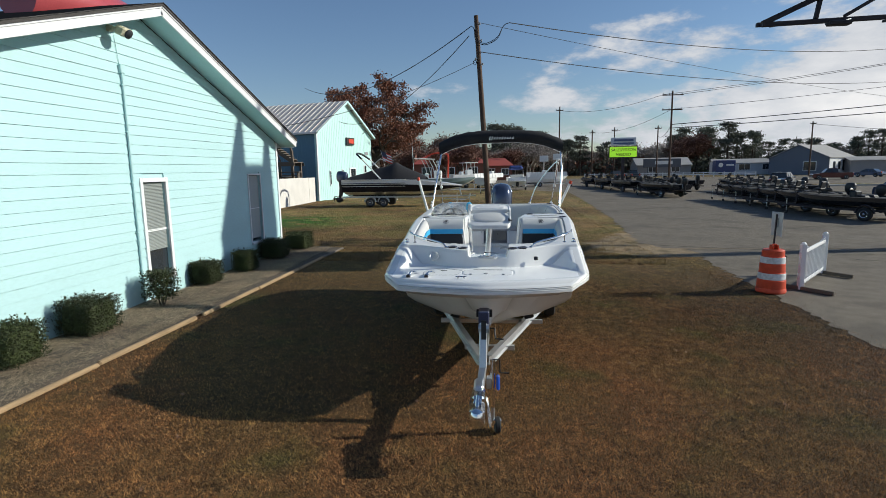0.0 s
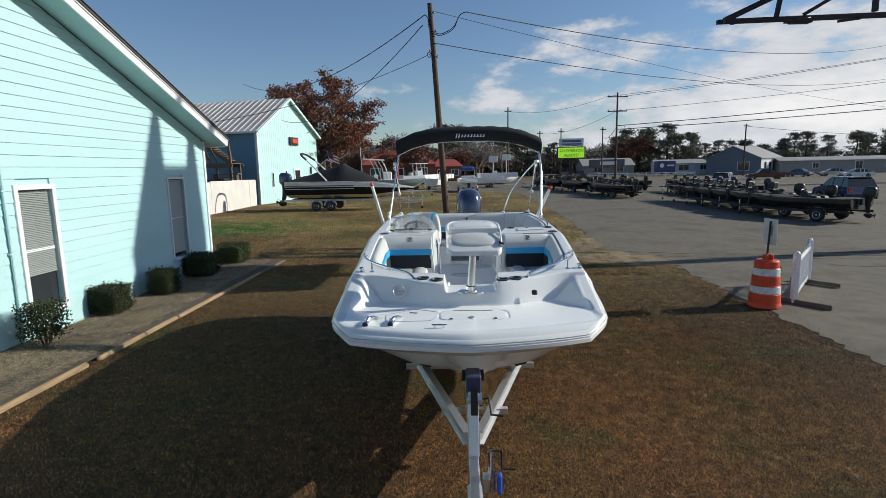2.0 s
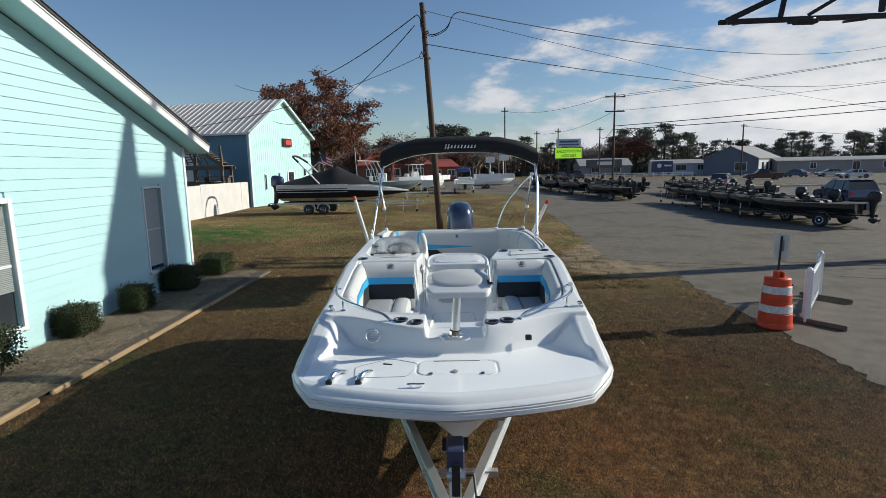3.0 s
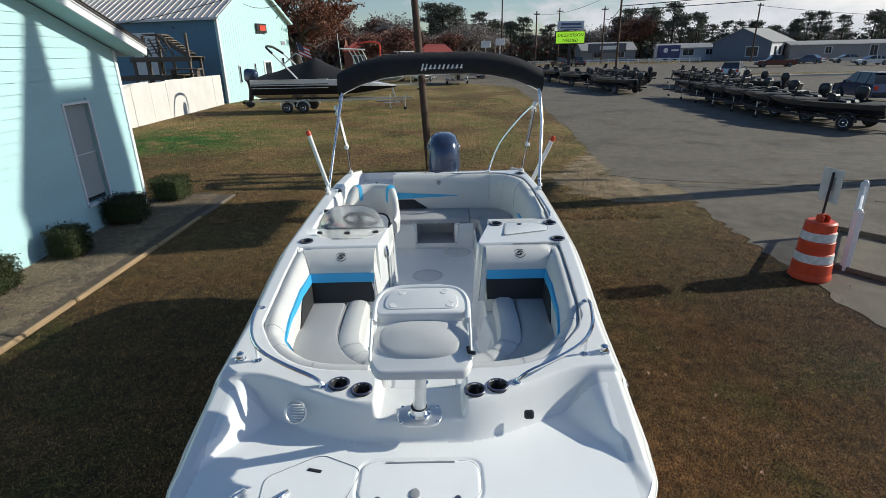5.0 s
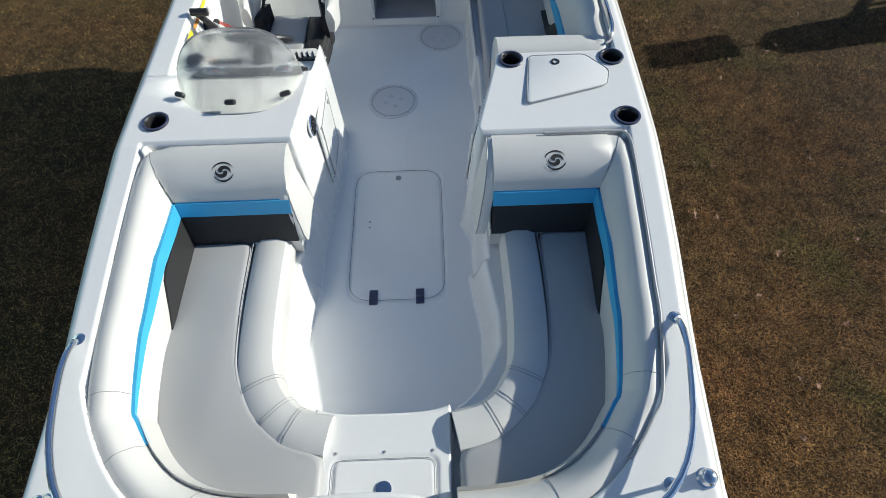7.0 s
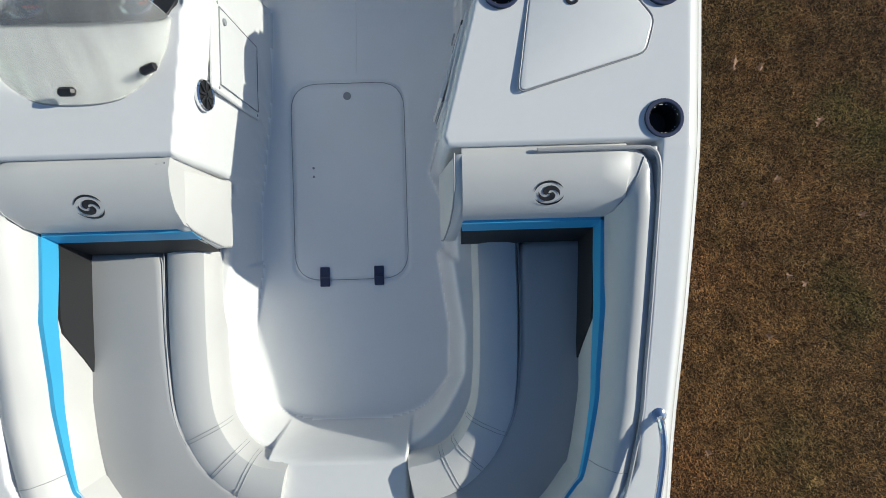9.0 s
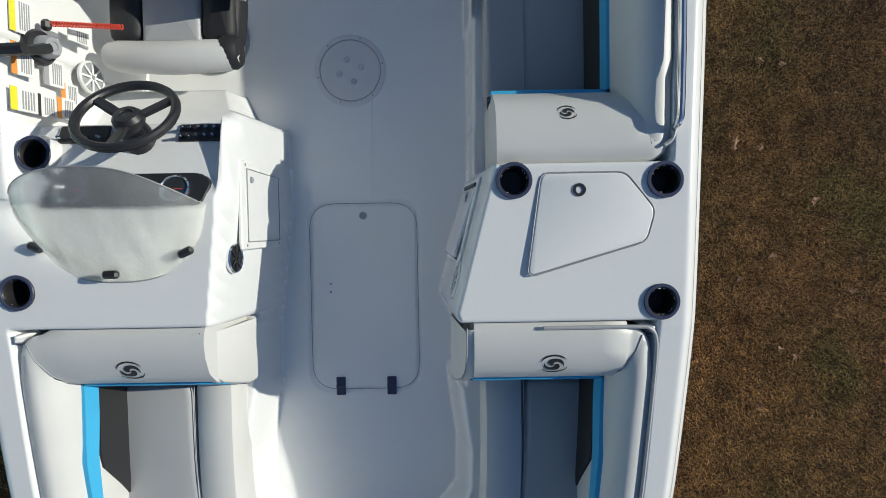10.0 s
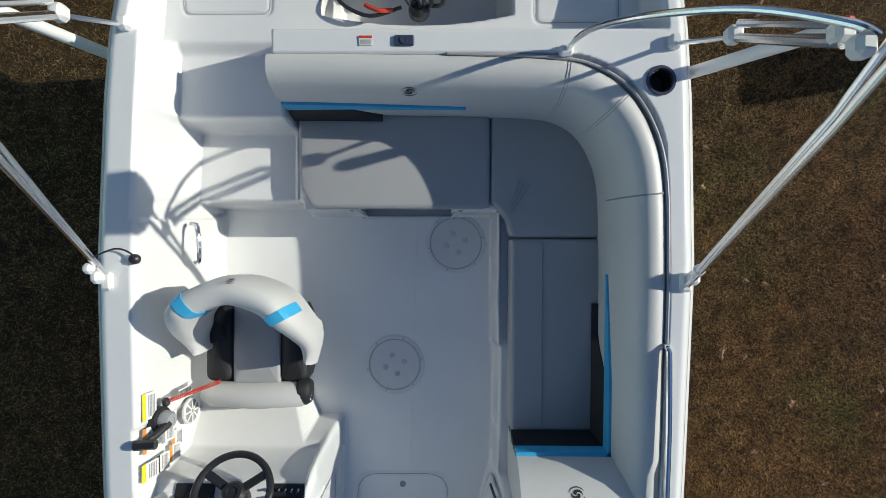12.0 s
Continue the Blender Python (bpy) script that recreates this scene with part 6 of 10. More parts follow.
for x in (-0.912, -0.533):
    g = Geo().prism(rounded([(x - 0.068, 9.68), (x + 0.068, 9.68), (x + 0.064, 10.06), (x - 0.064, 10.06)], 0.045, 5), 1.55, 1.625, 0.03, crown=0.01)
    part("seat_side", g, BLACKV, chair, "black side bolster of the seat")
g = Geo().tube([(-0.98, 9.635, 1.60), (-0.975, 9.63, 1.605), (-0.94, 9.62, 1.61), (-0.72, 9.61, 1.612), (-0.50, 9.62, 1.61), (-0.475, 9.63, 1.605), (-0.47, 9.635, 1.60)], [0.03, 0.052, 0.063, 0.066, 0.063, 0.052, 0.03], 16)
part("flip_bolster", g, VINYL_LIGHT, chair, "light grey flip-up front bolster")
g = Geo().lathe((-0.47, 9.632, 1.603), [(0.060, -0.045), (0.0675, -0.035), (0.0675, 0.0), (0.054, 0.02), (0.0, 0.026)], 18, (1, 0, 0))
part("bolster_end", g, BLACKV, chair)
cp = [(-0.40, 9.81, 0), (-0.375, 9.93, 0), (-0.405, 10.06, 0), (-0.49, 10.175, 0), (-0.675, 10.235, 0), (-0.85, 10.18, 0), (-0.945, 10.07, 0), (-0.98, 9.95, 0), (-0.96, 9.85, 0)]
cpath = [(p.x, p.y) for p in spline(cp, 49)]


def wrap(i, n):
    t = abs(i / (n - 1) * 2 - 1)
    zt = 2.135 - 0.32 * float(sm((t - 0.35) / 0.65))
    zb = 1.66 + 0.145 * (max(0.0, 1 - (t / 0.62) ** 3)) ** 0.6
    th = 0.105 * (1 - 0.58 * t * t)
    return [(0.0, zb), (-0.012, (zb + zt) / 2), (0.0, zt - 0.03), (0.018, zt - 0.006), (th * 0.5, zt), (th * 0.85, zt - 0.015), (th, zt - 0.05), (th * 1.05, (zb + zt) / 2), (th * 0.9, zb)]


part("wrap_back", Geo().sweep(cpath, wrap, 1), VINYL_LIGHT, chair, "light grey wrap-around chair back", smooth=60)
for i0, i1 in ((13, 16), (30, 33)):
    def flash(i, n, i0=i0):
        r = wrap(i + i0, 49)
        f = i / (n - 1)
        k = 0.004
        r2 = [(o - k if j < 4 else o + k, z + k) for j, (o, z) in enumerate(r)]
        return r2[1:8] + [(0.05, r[4][1] - 0.10)]
    part("blue_flash", Geo().sweep(cpath[i0:i1], flash, 1), CYAN, chair, "bright blue vinyl flash")


def lower(i, n):
    r = wrap(i + 2, 49)
    return [(0.06, 1.52), (0.055, 1.70), (0.105, 1.72), (0.11, 1.52)]


part("lower_back", Geo().sweep(cpath[2:15], lower, 1), BLACKV, chair, "black lower back shell")
part("lower_back", Geo().sweep(cpath[34:47], lower, 1), BLACKV, chair, "black lower back shell")
g = Geo()
trim = []
for i in range(8, 41):
    x, y = cpath[i]
    trim.append((x, y, wrap(i, 49)[0][1] - 0.004))
inner = [(x + (-0.69 - x) * 0.33, y + (9.93 - y) * 0.33, z) for x, y, z in trim]
g.tube(inner, 0.010, 8)
part("back_arch_trim", g, BLACKV, chair, "black piping round the open lower back")
swirl((-0.64, 10.232, 2.128), (-1, 0, 0), (0, -0.5, 0.85), 0.022, chair)

# ---- bimini ----
def arch(y, z0, z1, half, n=28):
    pts = []
    for i in range(n + 1):
        s = -1 + 2 * i / n
        pts.append(Vector((0.115 + half * s, y, z0 + (z1 - z0) * (1 - abs(s) ** 3.2))))
    return pts


g = Geo()
ap = arch(11.02, 3.17, 3.40, 1.235)
ring = []
for i, p in enumerate(ap):
    rr = random.Random(i)
    s = abs(-1 + 2 * i / 28)
    for j in range(14):
        a = 2 * math.pi * j / 14
        wob = 1 + 0.10 * math.sin(i * 2.1 + j * 1.7) * 0.6
        ring.append((p.x, p.y + 0.13 * math.cos(a) * wob, p.z + (0.122 + 0.01 * s) * math.sin(a) * wob - 0.0))
g.add(ring, [(i * 14 + j, i * 14 + (j + 1) % 14, (i + 1) * 14 + (j + 1) % 14, (i + 1) * 14 + j) for i in range(28) for j in range(14)] + [tuple(range(14)), tuple(28 * 14 + j for j in range(14))])
bim = part("bimini_boot", g, CANVAS, boat, "rolled black canvas bimini top in its cover")
# cover lettering drawn as slanted plain strokes
for k, (w, h) in enumerate(((0.075, 0.075), (0.045, 0.045), (0.035, 0.045), (0.035, 0.045), (0.02, 0.055), (0.04, 0.045), (0.045, 0.045), (0.045, 0.045), (0.04, 0.045))):
    x = -0.07 + k * 0.052 + (0.02 if k else 0)
    gg = Geo()
    for dx in (-w * 0.3, w * 0.3) if w > 0.07 else (0.0,):
        gg.beam((x + dx - 0.012, 10.884, 3.358 - h / 2), (x + dx + 0.012, 10.884, 3.358 + h / 2), 0.017, 0.006, up=(0, 1, 0))
    gg.beam((x - w * 0.5, 10.883, 3.34), (x + w * 0.5, 10.883, 3.345), 0.006, 0.012, up=(0, 1, 0))
    part("mark", gg, WHITEP, bim, "white script mark" if k == 0 else "")
part("bimini_bow", Geo().tube([(-1.20, 10.26, 2.05)] + [Vector((p.x, p.y - 0.06, p.z - 0.06)) for p in arch(11.02, 3.16, 3.375, 1.20)] + [(1.318, 10.72, 2.73), (1.225, 10.215, 2.05)], 0.0135, 10), BRIGHT, bim, "stainless bimini bow")
part("bimini_bow", Geo().tube([(-1.20, 10.30, 2.10)] + [Vector((p.x, p.y - 0.015, p.z - 0.10)) for p in arch(11.02, 3.16, 3.375, 1.20)] + [(1.318, 10.76, 2.74), (1.225, 10.255, 2.10)], 0.0125, 10), BRIGHT, bim, "stainless bimini bow")
for sg, x in ((-1, -1.20), (1, 1.225)):
    g = Geo()
    g.box((x, 10.222, 2.03), (0.05, 0.08, 0.035), 0.012)
    g.box((x + sg * 0.015, 10.245, 2.07), (0.045, 0.06, 0.055), 0.016)
    g.box((x + sg * 0.012, 10.282, 2.125), (0.042, 0.045, 0.045), 0.014)
    part("deck_hinge", g, WHITEP, bim, "white plastic deck hinge")
    xr = -1.11 if sg < 0 else 1.165
    ya, ym, ye = (11.29, 11.18, 10.98) if sg < 0 else (11.21, 11.10, 10.93)
    xm, xe = (-1.12, -1.16) if sg < 0 else (1.215, 1.255)
    g = Geo().tube([(xr, ya, 2.03), (xm, ym, 2.40), (xe, ye, 2.86)], 0.010, 8)
    part("rear_brace", g, BRIGHT, bim, "stainless rear brace")
    for c in ((xr, ya + 0.005, 2.03), (xm, ym + 0.01, 2.39), (xe, ye + 0.02, 2.84), (xe, ye - 0.04, 2.91)):
        part("brace_fitting", Geo().box(c, (0.055, 0.06, 0.06), 0.014), WHITEP, bim, "white plastic brace fitting")
    g = Geo().tube([(xm, ym - 0.01, 2.42), (xe, ye - 0.01, 2.85)], 0.0165, 10)
    g.tube([(xm, ym + 0.035, 2.43), (xe, ye + 0.035, 2.86)], 0.0145, 10)
    part("brace_sleeve", g, BRIGHT, bim)
g = Geo().tube(spline([(0.72, 11.18, 2.03), (0.77, 11.21, 2.16), (0.88, 11.16, 2.42), (1.08, 11.07, 2.70), (1.24, 10.96, 2.88), (1.29, 10.91, 2.92)], 24), 0.0125, 10)
part("curved_brace", g, BRIGHT, bim, "bent stainless support tube")
g = Geo().box((0.72, 11.18, 2.03), (0.06, 0.045, 0.04), 0.012)
part("brace_fitting", g, WHITEP, bim, "white plastic brace fitting")
# antenna lead on the port gunwale
g = Geo().tube(spline([(-1.215, 10.33, 2.08), (-1.15, 10.36, 2.05), (-1.09, 10.34, 2.045), (-1.075, 10.31, 2.05)], 14), 0.004, 6)
g.lathe((-1.085, 10.315, 2.015), [(0.022, 0), (0.022, 0.02), (0.014, 0.03), (0.0, 0.032)], 14)
part("lead", g, BLACKP, boat, "black cable and deck gland")

# ---- outboard motor ----
def blob(c, rows, n=24):
    """Stacked rounded-box sections: (z, half width, front y, back y, squareness)."""
    g = Geo()
    vs, fs = [], []
    for z, hw, y0, y1, sq in rows:
        for j in range(n):
            a = 2 * math.pi * j / n
            ca, sa = math.cos(a), math.sin(a)
            e = 2 / sq
            px = hw * math.copysign(abs(ca) ** e, ca)
            py = (y0 + y1) / 2 + (y1 - y0) / 2 * math.copysign(abs(sa) ** e, sa)
            vs.append((c[0] + px, c[1] + py, c[2] + z))
    for i in range(len(rows) - 1):
        for j in range(n):
            j2 = (j + 1) % n
            fs.append((i * n + j, i * n + j2, (i + 1) * n + j2, (i + 1) * n + j))
    fs += [tuple(range(n - 1, -1, -1)), tuple((len(rows) - 1) * n + j for j in range(n))]
    return g.add(vs, fs)


def outboard(c, host, cowl=None, lower=None, scale=1.0):
    """A four-stroke outboard whose bracket meets the transom at c; returns its midsection."""
    s = scale
    R = lambda rows: [(z * s, w * s, a * s, b * s, q) for z, w, a, b, q in rows]
    midm = part("outboard_motor", blob(c, R([(-0.75, 0.03, 0.14, 0.34, 2.4), (-0.5, 0.05, 0.10, 0.33, 2.6), (-0.2, 0.085, 0.06, 0.34, 2.8), (0.05, 0.12, 0.02, 0.40, 3.0), (0.14, 0.15, 0.0, 0.46, 3.2)])), lower or GREYP, host, "outboard motor midsection")
    part("cowling", blob(c, R([(0.13, 0.165, -0.02, 0.50, 3.4), (0.20, 0.185, -0.05, 0.53, 3.4), (0.36, 0.195, -0.07, 0.56, 3.2), (0.50, 0.19, -0.06, 0.57, 3.0), (0.60, 0.175, -0.03, 0.55, 2.8), (0.66, 0.145, 0.03, 0.50, 2.6), (0.69, 0.09, 0.10, 0.42, 2.4), (0.70, 0.03, 0.18, 0.32, 2.2)]), 32), cowl or COWL, midm, "glossy dark blue cowling")
    part("gearcase", blob(c, R([(-1.02, 0.008, 0.22, 0.36, 2.2), (-0.90, 0.05, 0.05, 0.48, 2.2), (-0.84, 0.055, 0.03, 0.50, 2.2), (-0.76, 0.03, 0.10, 0.40, 2.4)])), lower or GREYP, midm)
    part("cavitation_plate", Geo().box((c[0], c[1] + 0.30 * s, c[2] - 0.72 * s), (0.22 * s, 0.5 * s, 0.018 * s), 0.006), lower or GREYP, midm)
    part("bracket", Geo().box((c[0], c[1] + 0.02 * s, c[2] - 0.12 * s), (0.24 * s, 0.14 * s, 0.42 * s), 0.02), GREYP, midm)
    g = Geo()
    pc = (c[0], c[1] + 0.50 * s, c[2] - 0.87 * s)
    g.lathe(pc, [(0.04 * s, 0), (0.035 * s, 0.1 * s), (0.0, 0.12 * s)], 12, (0, 1, 0))
    for k in range(3):
        a = k * 2.094 + 0.4
        d = Vector((math.cos(a), 0.0, math.sin(a)))
        e = Vector((-math.sin(a), 0.8, math.cos(a))).normalized()
        p = Vector(pc) + Vector((0, 0.05 * s, 0))
        g.add([p + d * 0.03 * s - e * 0.03 * s, p + d * 0.12 * s - e * 0.06 * s, p + d * 0.17 * s, p + d * 0.12 * s + e * 0.06 * s, p + d * 0.03 * s + e * 0.03 * s], [(0, 1, 2, 3, 4)])
    part("propeller", g, STEEL, midm)
    return midm


om = outboard((0.14, 11.74, 1.56), boat, scale=1.24)
for x in (-0.035, 0.315):
    g = Geo()
    g.box((x, 12.03, 2.16), (0.06, 0.42, 0.26), 0.03, Matrix.Rotation(0.35 if x > 0.1 else -0.35, 3, "Y"))
    part("cowl_flank", g, COWL_LIGHT, om, "silver-blue cowling flank")
g = Geo()
for k in range(4):
    g.tube(spline([(0.07 + 0.03 * k, 11.46, 1.80), (0.06 + 0.05 * k, 11.44, 1.88), (0.02 + 0.06 * k, 11.52, 1.90), (0.08 + 0.03 * k, 11.66, 1.86), (0.12, 11.78, 1.90)], 18), 0.010, 7)
g.tube(spline([(0.02, 11.45, 1.81), (-0.12, 11.40, 1.84), (-0.25, 11.46, 1.84), (-0.28, 11.56, 1.80)], 16), 0.009, 7)
g.lathe((0.10, 11.44, 1.79), [(0.05, 0), (0.045, 0.04), (0.02, 0.06)], 16)
part("rigging_hose", g, BLACKP, om, "black rigging hoses and cables")
part("battery_lead", Geo().tube(spline([(-0.02, 11.43, 1.83), (-0.08, 11.42, 1.85), (-0.14, 11.45, 1.84)], 8), 0.011, 6), RED, om, "red cable sleeve")

# ---- trailer ----
trailer = thing("boat_trailer", "aluminium bunk boat trailer with chrome coupler and jack", "trailer", (0, 8.5, 0))


def ibeam(a, b, h=0.125, w=0.075):
    g = Geo()
    up = Vector((0, 0, 1))
    for dz_, ww, hh in ((h / 2 - 0.006, w, 0.012), (-h / 2 + 0.006, w, 0.012), (0, 0.012, h - 0.02)):
        g.beam(Vector(a) + up * dz_, Vector(b) + up * dz_, ww, hh, 0.002)
    return g


tx = -0.06
for sg in (-1, 1):
    part("side_beam", ibeam((tx + sg * 0.05, 5.95, 0.55), (sg * 0.80 - 0.02, 8.49, 0.55)), ALU, trailer, "aluminium I-beam side rail")
    part("side_beam", ibeam((sg * 0.80 - 0.02, 8.48, 0.552), (sg * 0.80, 11.7, 0.552)), ALU, trailer)
    part("bunk", Geo().box((sg * 0.52, 9.4, 0.70), (0.13, 4.2, 0.06), 0.01, Matrix.Rotation(-sg * 0.25, 3, "Y")), surf("bunk_carpet", (0.02, 0.02, 0.022), 0.95, bump=0.3), trailer, "black carpeted bunk board")
    for y in (7.8, 9.4, 11.0):
        part("bunk_bracket", Geo().box((sg * 0.52, y, 0.645), (0.06, 0.05, 0.11), 0.005), GALV, trailer)
    # wheel, tyre and fender
    wx = sg * 1.03
    ty = part("tyre", Geo().lathe((wx - sg * 0.09, 9.9, 0.31), [(0.19, 0.0), (0.27, 0.0), (0.305, 0.02), (0.31, 0.05), (0.31, 0.13), (0.305, 0.16), (0.27, 0.18), (0.19, 0.18)], 32, (sg, 0, 0)), RUBBER, trailer, "black trailer tyre")
    part("rim", Geo().lathe((wx - sg * 0.07, 9.9, 0.31), [(0.19, 0.13), (0.17, 0.15), (0.06, 0.12), (0.05, 0.16), (0.0, 0.17)], 24, (sg, 0, 0)), GALV, ty)
    fd = [(wx, 9.9 + 0.40 * math.cos(a), 0.31 + 0.40 * math.sin(a)) for a in [math.pi * k / 12 for k in range(13)]]
    g = Geo()
    g.add([(x + dx, y, z) for x, y, z in fd for dx in (-0.12, 0.12)] + [(x + dx, y * 0.998 + 9.9 * 0.002, z - 0.006) for x, y, z in fd for dx in (-0.12, 0.12)],
          [(2 * i, 2 * i + 1, 2 * i + 3, 2 * i + 2) for i in range(12)] + [(26 + 2 * i, 26 + 2 * i + 2, 26 + 2 * i + 3, 26 + 2 * i + 1) for i in range(12)])
    part("fender", g, BLACKP, trailer, "rounded black plastic fender")
    # guide posts
    top, bot = ((1.535, 11.115, 2.44), (1.27, 11.13, 1.85)) if sg > 0 else ((-1.62, 11.30, 2.55), (-1.39, 11.28, 1.70))
    gp = part("guide_post", Geo().tube([bot, top], 0.027, 12), WHITEP, trailer, "white PVC guide post with an orange cap")
    d = (Vector(top) - Vector(bot)).normalized()
    part("post_cap", Geo().lathe(Vector(top), [(0.031, -0.02), (0.031, 0.03), (0.024, 0.045), (0.0, 0.05)], 14, d), ORANGE, gp, "orange cap")
    part("guide_upright", Geo().tube([(sg * 0.80, 11.15, 0.58), (sg * 1.30, 11.0, 0.62), (sg * 1.36, bot[1], 0.72), bot, Vector(bot) + d * 0.06], 0.02, 8), GALV, trailer)
    part("light_bar", Geo().box((sg * 0.80, 11.74, 0.60), (0.22, 0.04, 0.09), 0.01), RED, trailer, "red tail lamp")
for y in (6.6, 7.8, 9.4, 11.2):
    w = 0.40 + 0.40 * min(1, (y - 5.9) / 2.1) if y < 8 else 0.80
    w = min(w, 0.8) * (0.6 if y < 7 else 1.0)
    part("cross_member", Geo().beam((-w + tx * 0.3, y, 0.485), (w + tx * 0.3, y, 0.485), 0.06, 0.06, 0.004), ALU, trailer)
part("axle", Geo().tube([(-0.98, 9.9, 0.33), (0.98, 9.9, 0.33)], 0.03, 10), GALV, trailer)
tongue = Geo().beam((tx - 0.02, 4.9, 0.55), (tx, 7.0, 0.55), 0.076, 0.10, 0.006)
part("tongue", tongue, GALV, trailer, "square galvanised tongue")
part("winch_post", Geo().beam((tx - 0.01, 5.62, 0.58), (tx - 0.005, 5.78, 1.12), 0.085, 0.085, 0.006, up=(0, 1, 0)), ALU, trailer, "aluminium winch post")
part("winch_bracket", Geo().box((tx, 5.82, 1.12), (0.12, 0.20, 0.14), 0.01), NAVY, trailer, "dark blue bow stop and winch bracket")
part("bow_roller", Geo().tube([(tx - 0.09, 5.93, 1.12), (tx + 0.09, 5.93, 1.12)], 0.045, 14), RUBBER, trailer)
part("winch_strap", Geo().beam((tx, 5.665, 0.82), (tx, 5.70, 1.10), 0.055, 0.012, up=(0, 1, 0)), BLACKP, trailer, "black winch strap")
part("winch_drum", Geo().tube([(tx - 0.06, 5.74, 1.0), (tx + 0.06, 5.74, 1.0)], 0.05, 16), GALV, trailer)
part("winch_handle", Geo().tube([(tx + 0.07, 5.74, 1.0), (tx + 0.12, 5.74, 1.0), (tx + 0.13, 5.62, 0.92), (tx + 0.22, 5.60, 0.92)], 0.010, 8), BLACKP, trailer)
cg = Geo()
cg.lathe((tx - 0.03, 4.58, 0.50), [(0.066, -0.07), (0.075, -0.02), (0.075, 0.03), (0.058, 0.07), (0.025, 0.09), (0.0, 0.092)], 20)
cg.box((tx - 0.03, 4.69, 0.53), (0.145, 0.24, 0.11), 0.035)
cg.box((tx - 0.027, 4.88, 0.56), (0.125, 0.24, 0.14), 0.025)
coup = part("coupler", cg, CHROME, trailer, "shiny chrome ball coupler")
part("coupler_latch", Geo().beam((tx - 0.03, 4.64, 0.585), (tx - 0.03, 4.78, 0.635), 0.03, 0.02, 0.005), CHROME, coup)
part("actuator", Geo().box((tx - 0.027, 5.04, 0.58), (0.10, 0.22, 0.16), 0.02), GALV, coup)
for sg in (-1, 1):
    g = Geo()
    pts = spline([(tx + sg * 0.05, 4.96, 0.52), (tx + sg * 0.085, 4.85, 0.40), (tx + sg * 0.09, 4.72, 0.36), (tx + sg * 0.085, 4.62, 0.44), (tx + sg * 0.07, 4.70, 0.54)], 22)
    for k, p in enumerate(pts[:-1]):
        d = (pts[k + 1] - p).normalized()
        s1 = d.orthogonal().normalized()
        s2 = d.cross(s1)
        w = s1 if k % 2 else s2
        g.tube([p + 0.017 * math.cos(a) * d + 0.009 * math.sin(a) * w for a in [2 * math.pi * j / 10 for j in range(10)]], 0.0035, 5, closed=True)
    part("safety_chain", g, GALV, trailer, "galvanised safety chain")
part("brake_hose", Geo().tube(spline([(tx - 0.06, 5.00, 0.60), (tx - 0.10, 4.85, 0.56), (tx - 0.09, 4.70, 0.50), (tx - 0.06, 4.62, 0.55), (tx - 0.03, 4.75, 0.62)], 20), 0.008, 6), BLACKP, trailer)
jx = tx + 0.105
jk = part("jack_tube", Geo().tube([(jx, 5.30, 0.28), (jx, 5.30, 0.80)], 0.027, 14), CHROME, trailer, "chrome swivel tongue jack")
part("jack_leg", Geo().tube([(jx, 5.30, 0.12), (jx, 5.30, 0.30)], 0.02, 12), GALV, jk)
part("jack_handle", Geo().tube([(jx, 5.30, 0.80), (jx + 0.07, 5.30, 0.80), (jx + 0.075, 5.30, 0.66), (jx + 0.17, 5.30, 0.655)], 0.009, 8), BLACKP, jk)
part("jack_bracket", Geo().box((tx + 0.065, 5.30, 0.55), (0.05, 0.09, 0.12), 0.006), GALV, jk)
part("jack_tag", Geo().box((jx + 0.055, 5.28, 0.56), (0.035, 0.06, 0.16), 0.012), surf("blue_plastic", (0.02, 0.10, 0.55), 0.4), jk, "blue plastic grease cap and tag")
part("jack_wheel", Geo().lathe((jx + 0.02, 5.29, gz(0) + 0.085), [(0.03, 0), (0.075, 0), (0.085, 0.012), (0.085, 0.045), (0.075, 0.057), (0.03, 0.057)], 22, (1, 0.15, 0)), RUBBER, jk, "black jack wheel")
part("jack_fork", Geo().box((jx + 0.045, 5.28, 0.13), (0.09, 0.05, 0.06), 0.01), CHROME, jk)

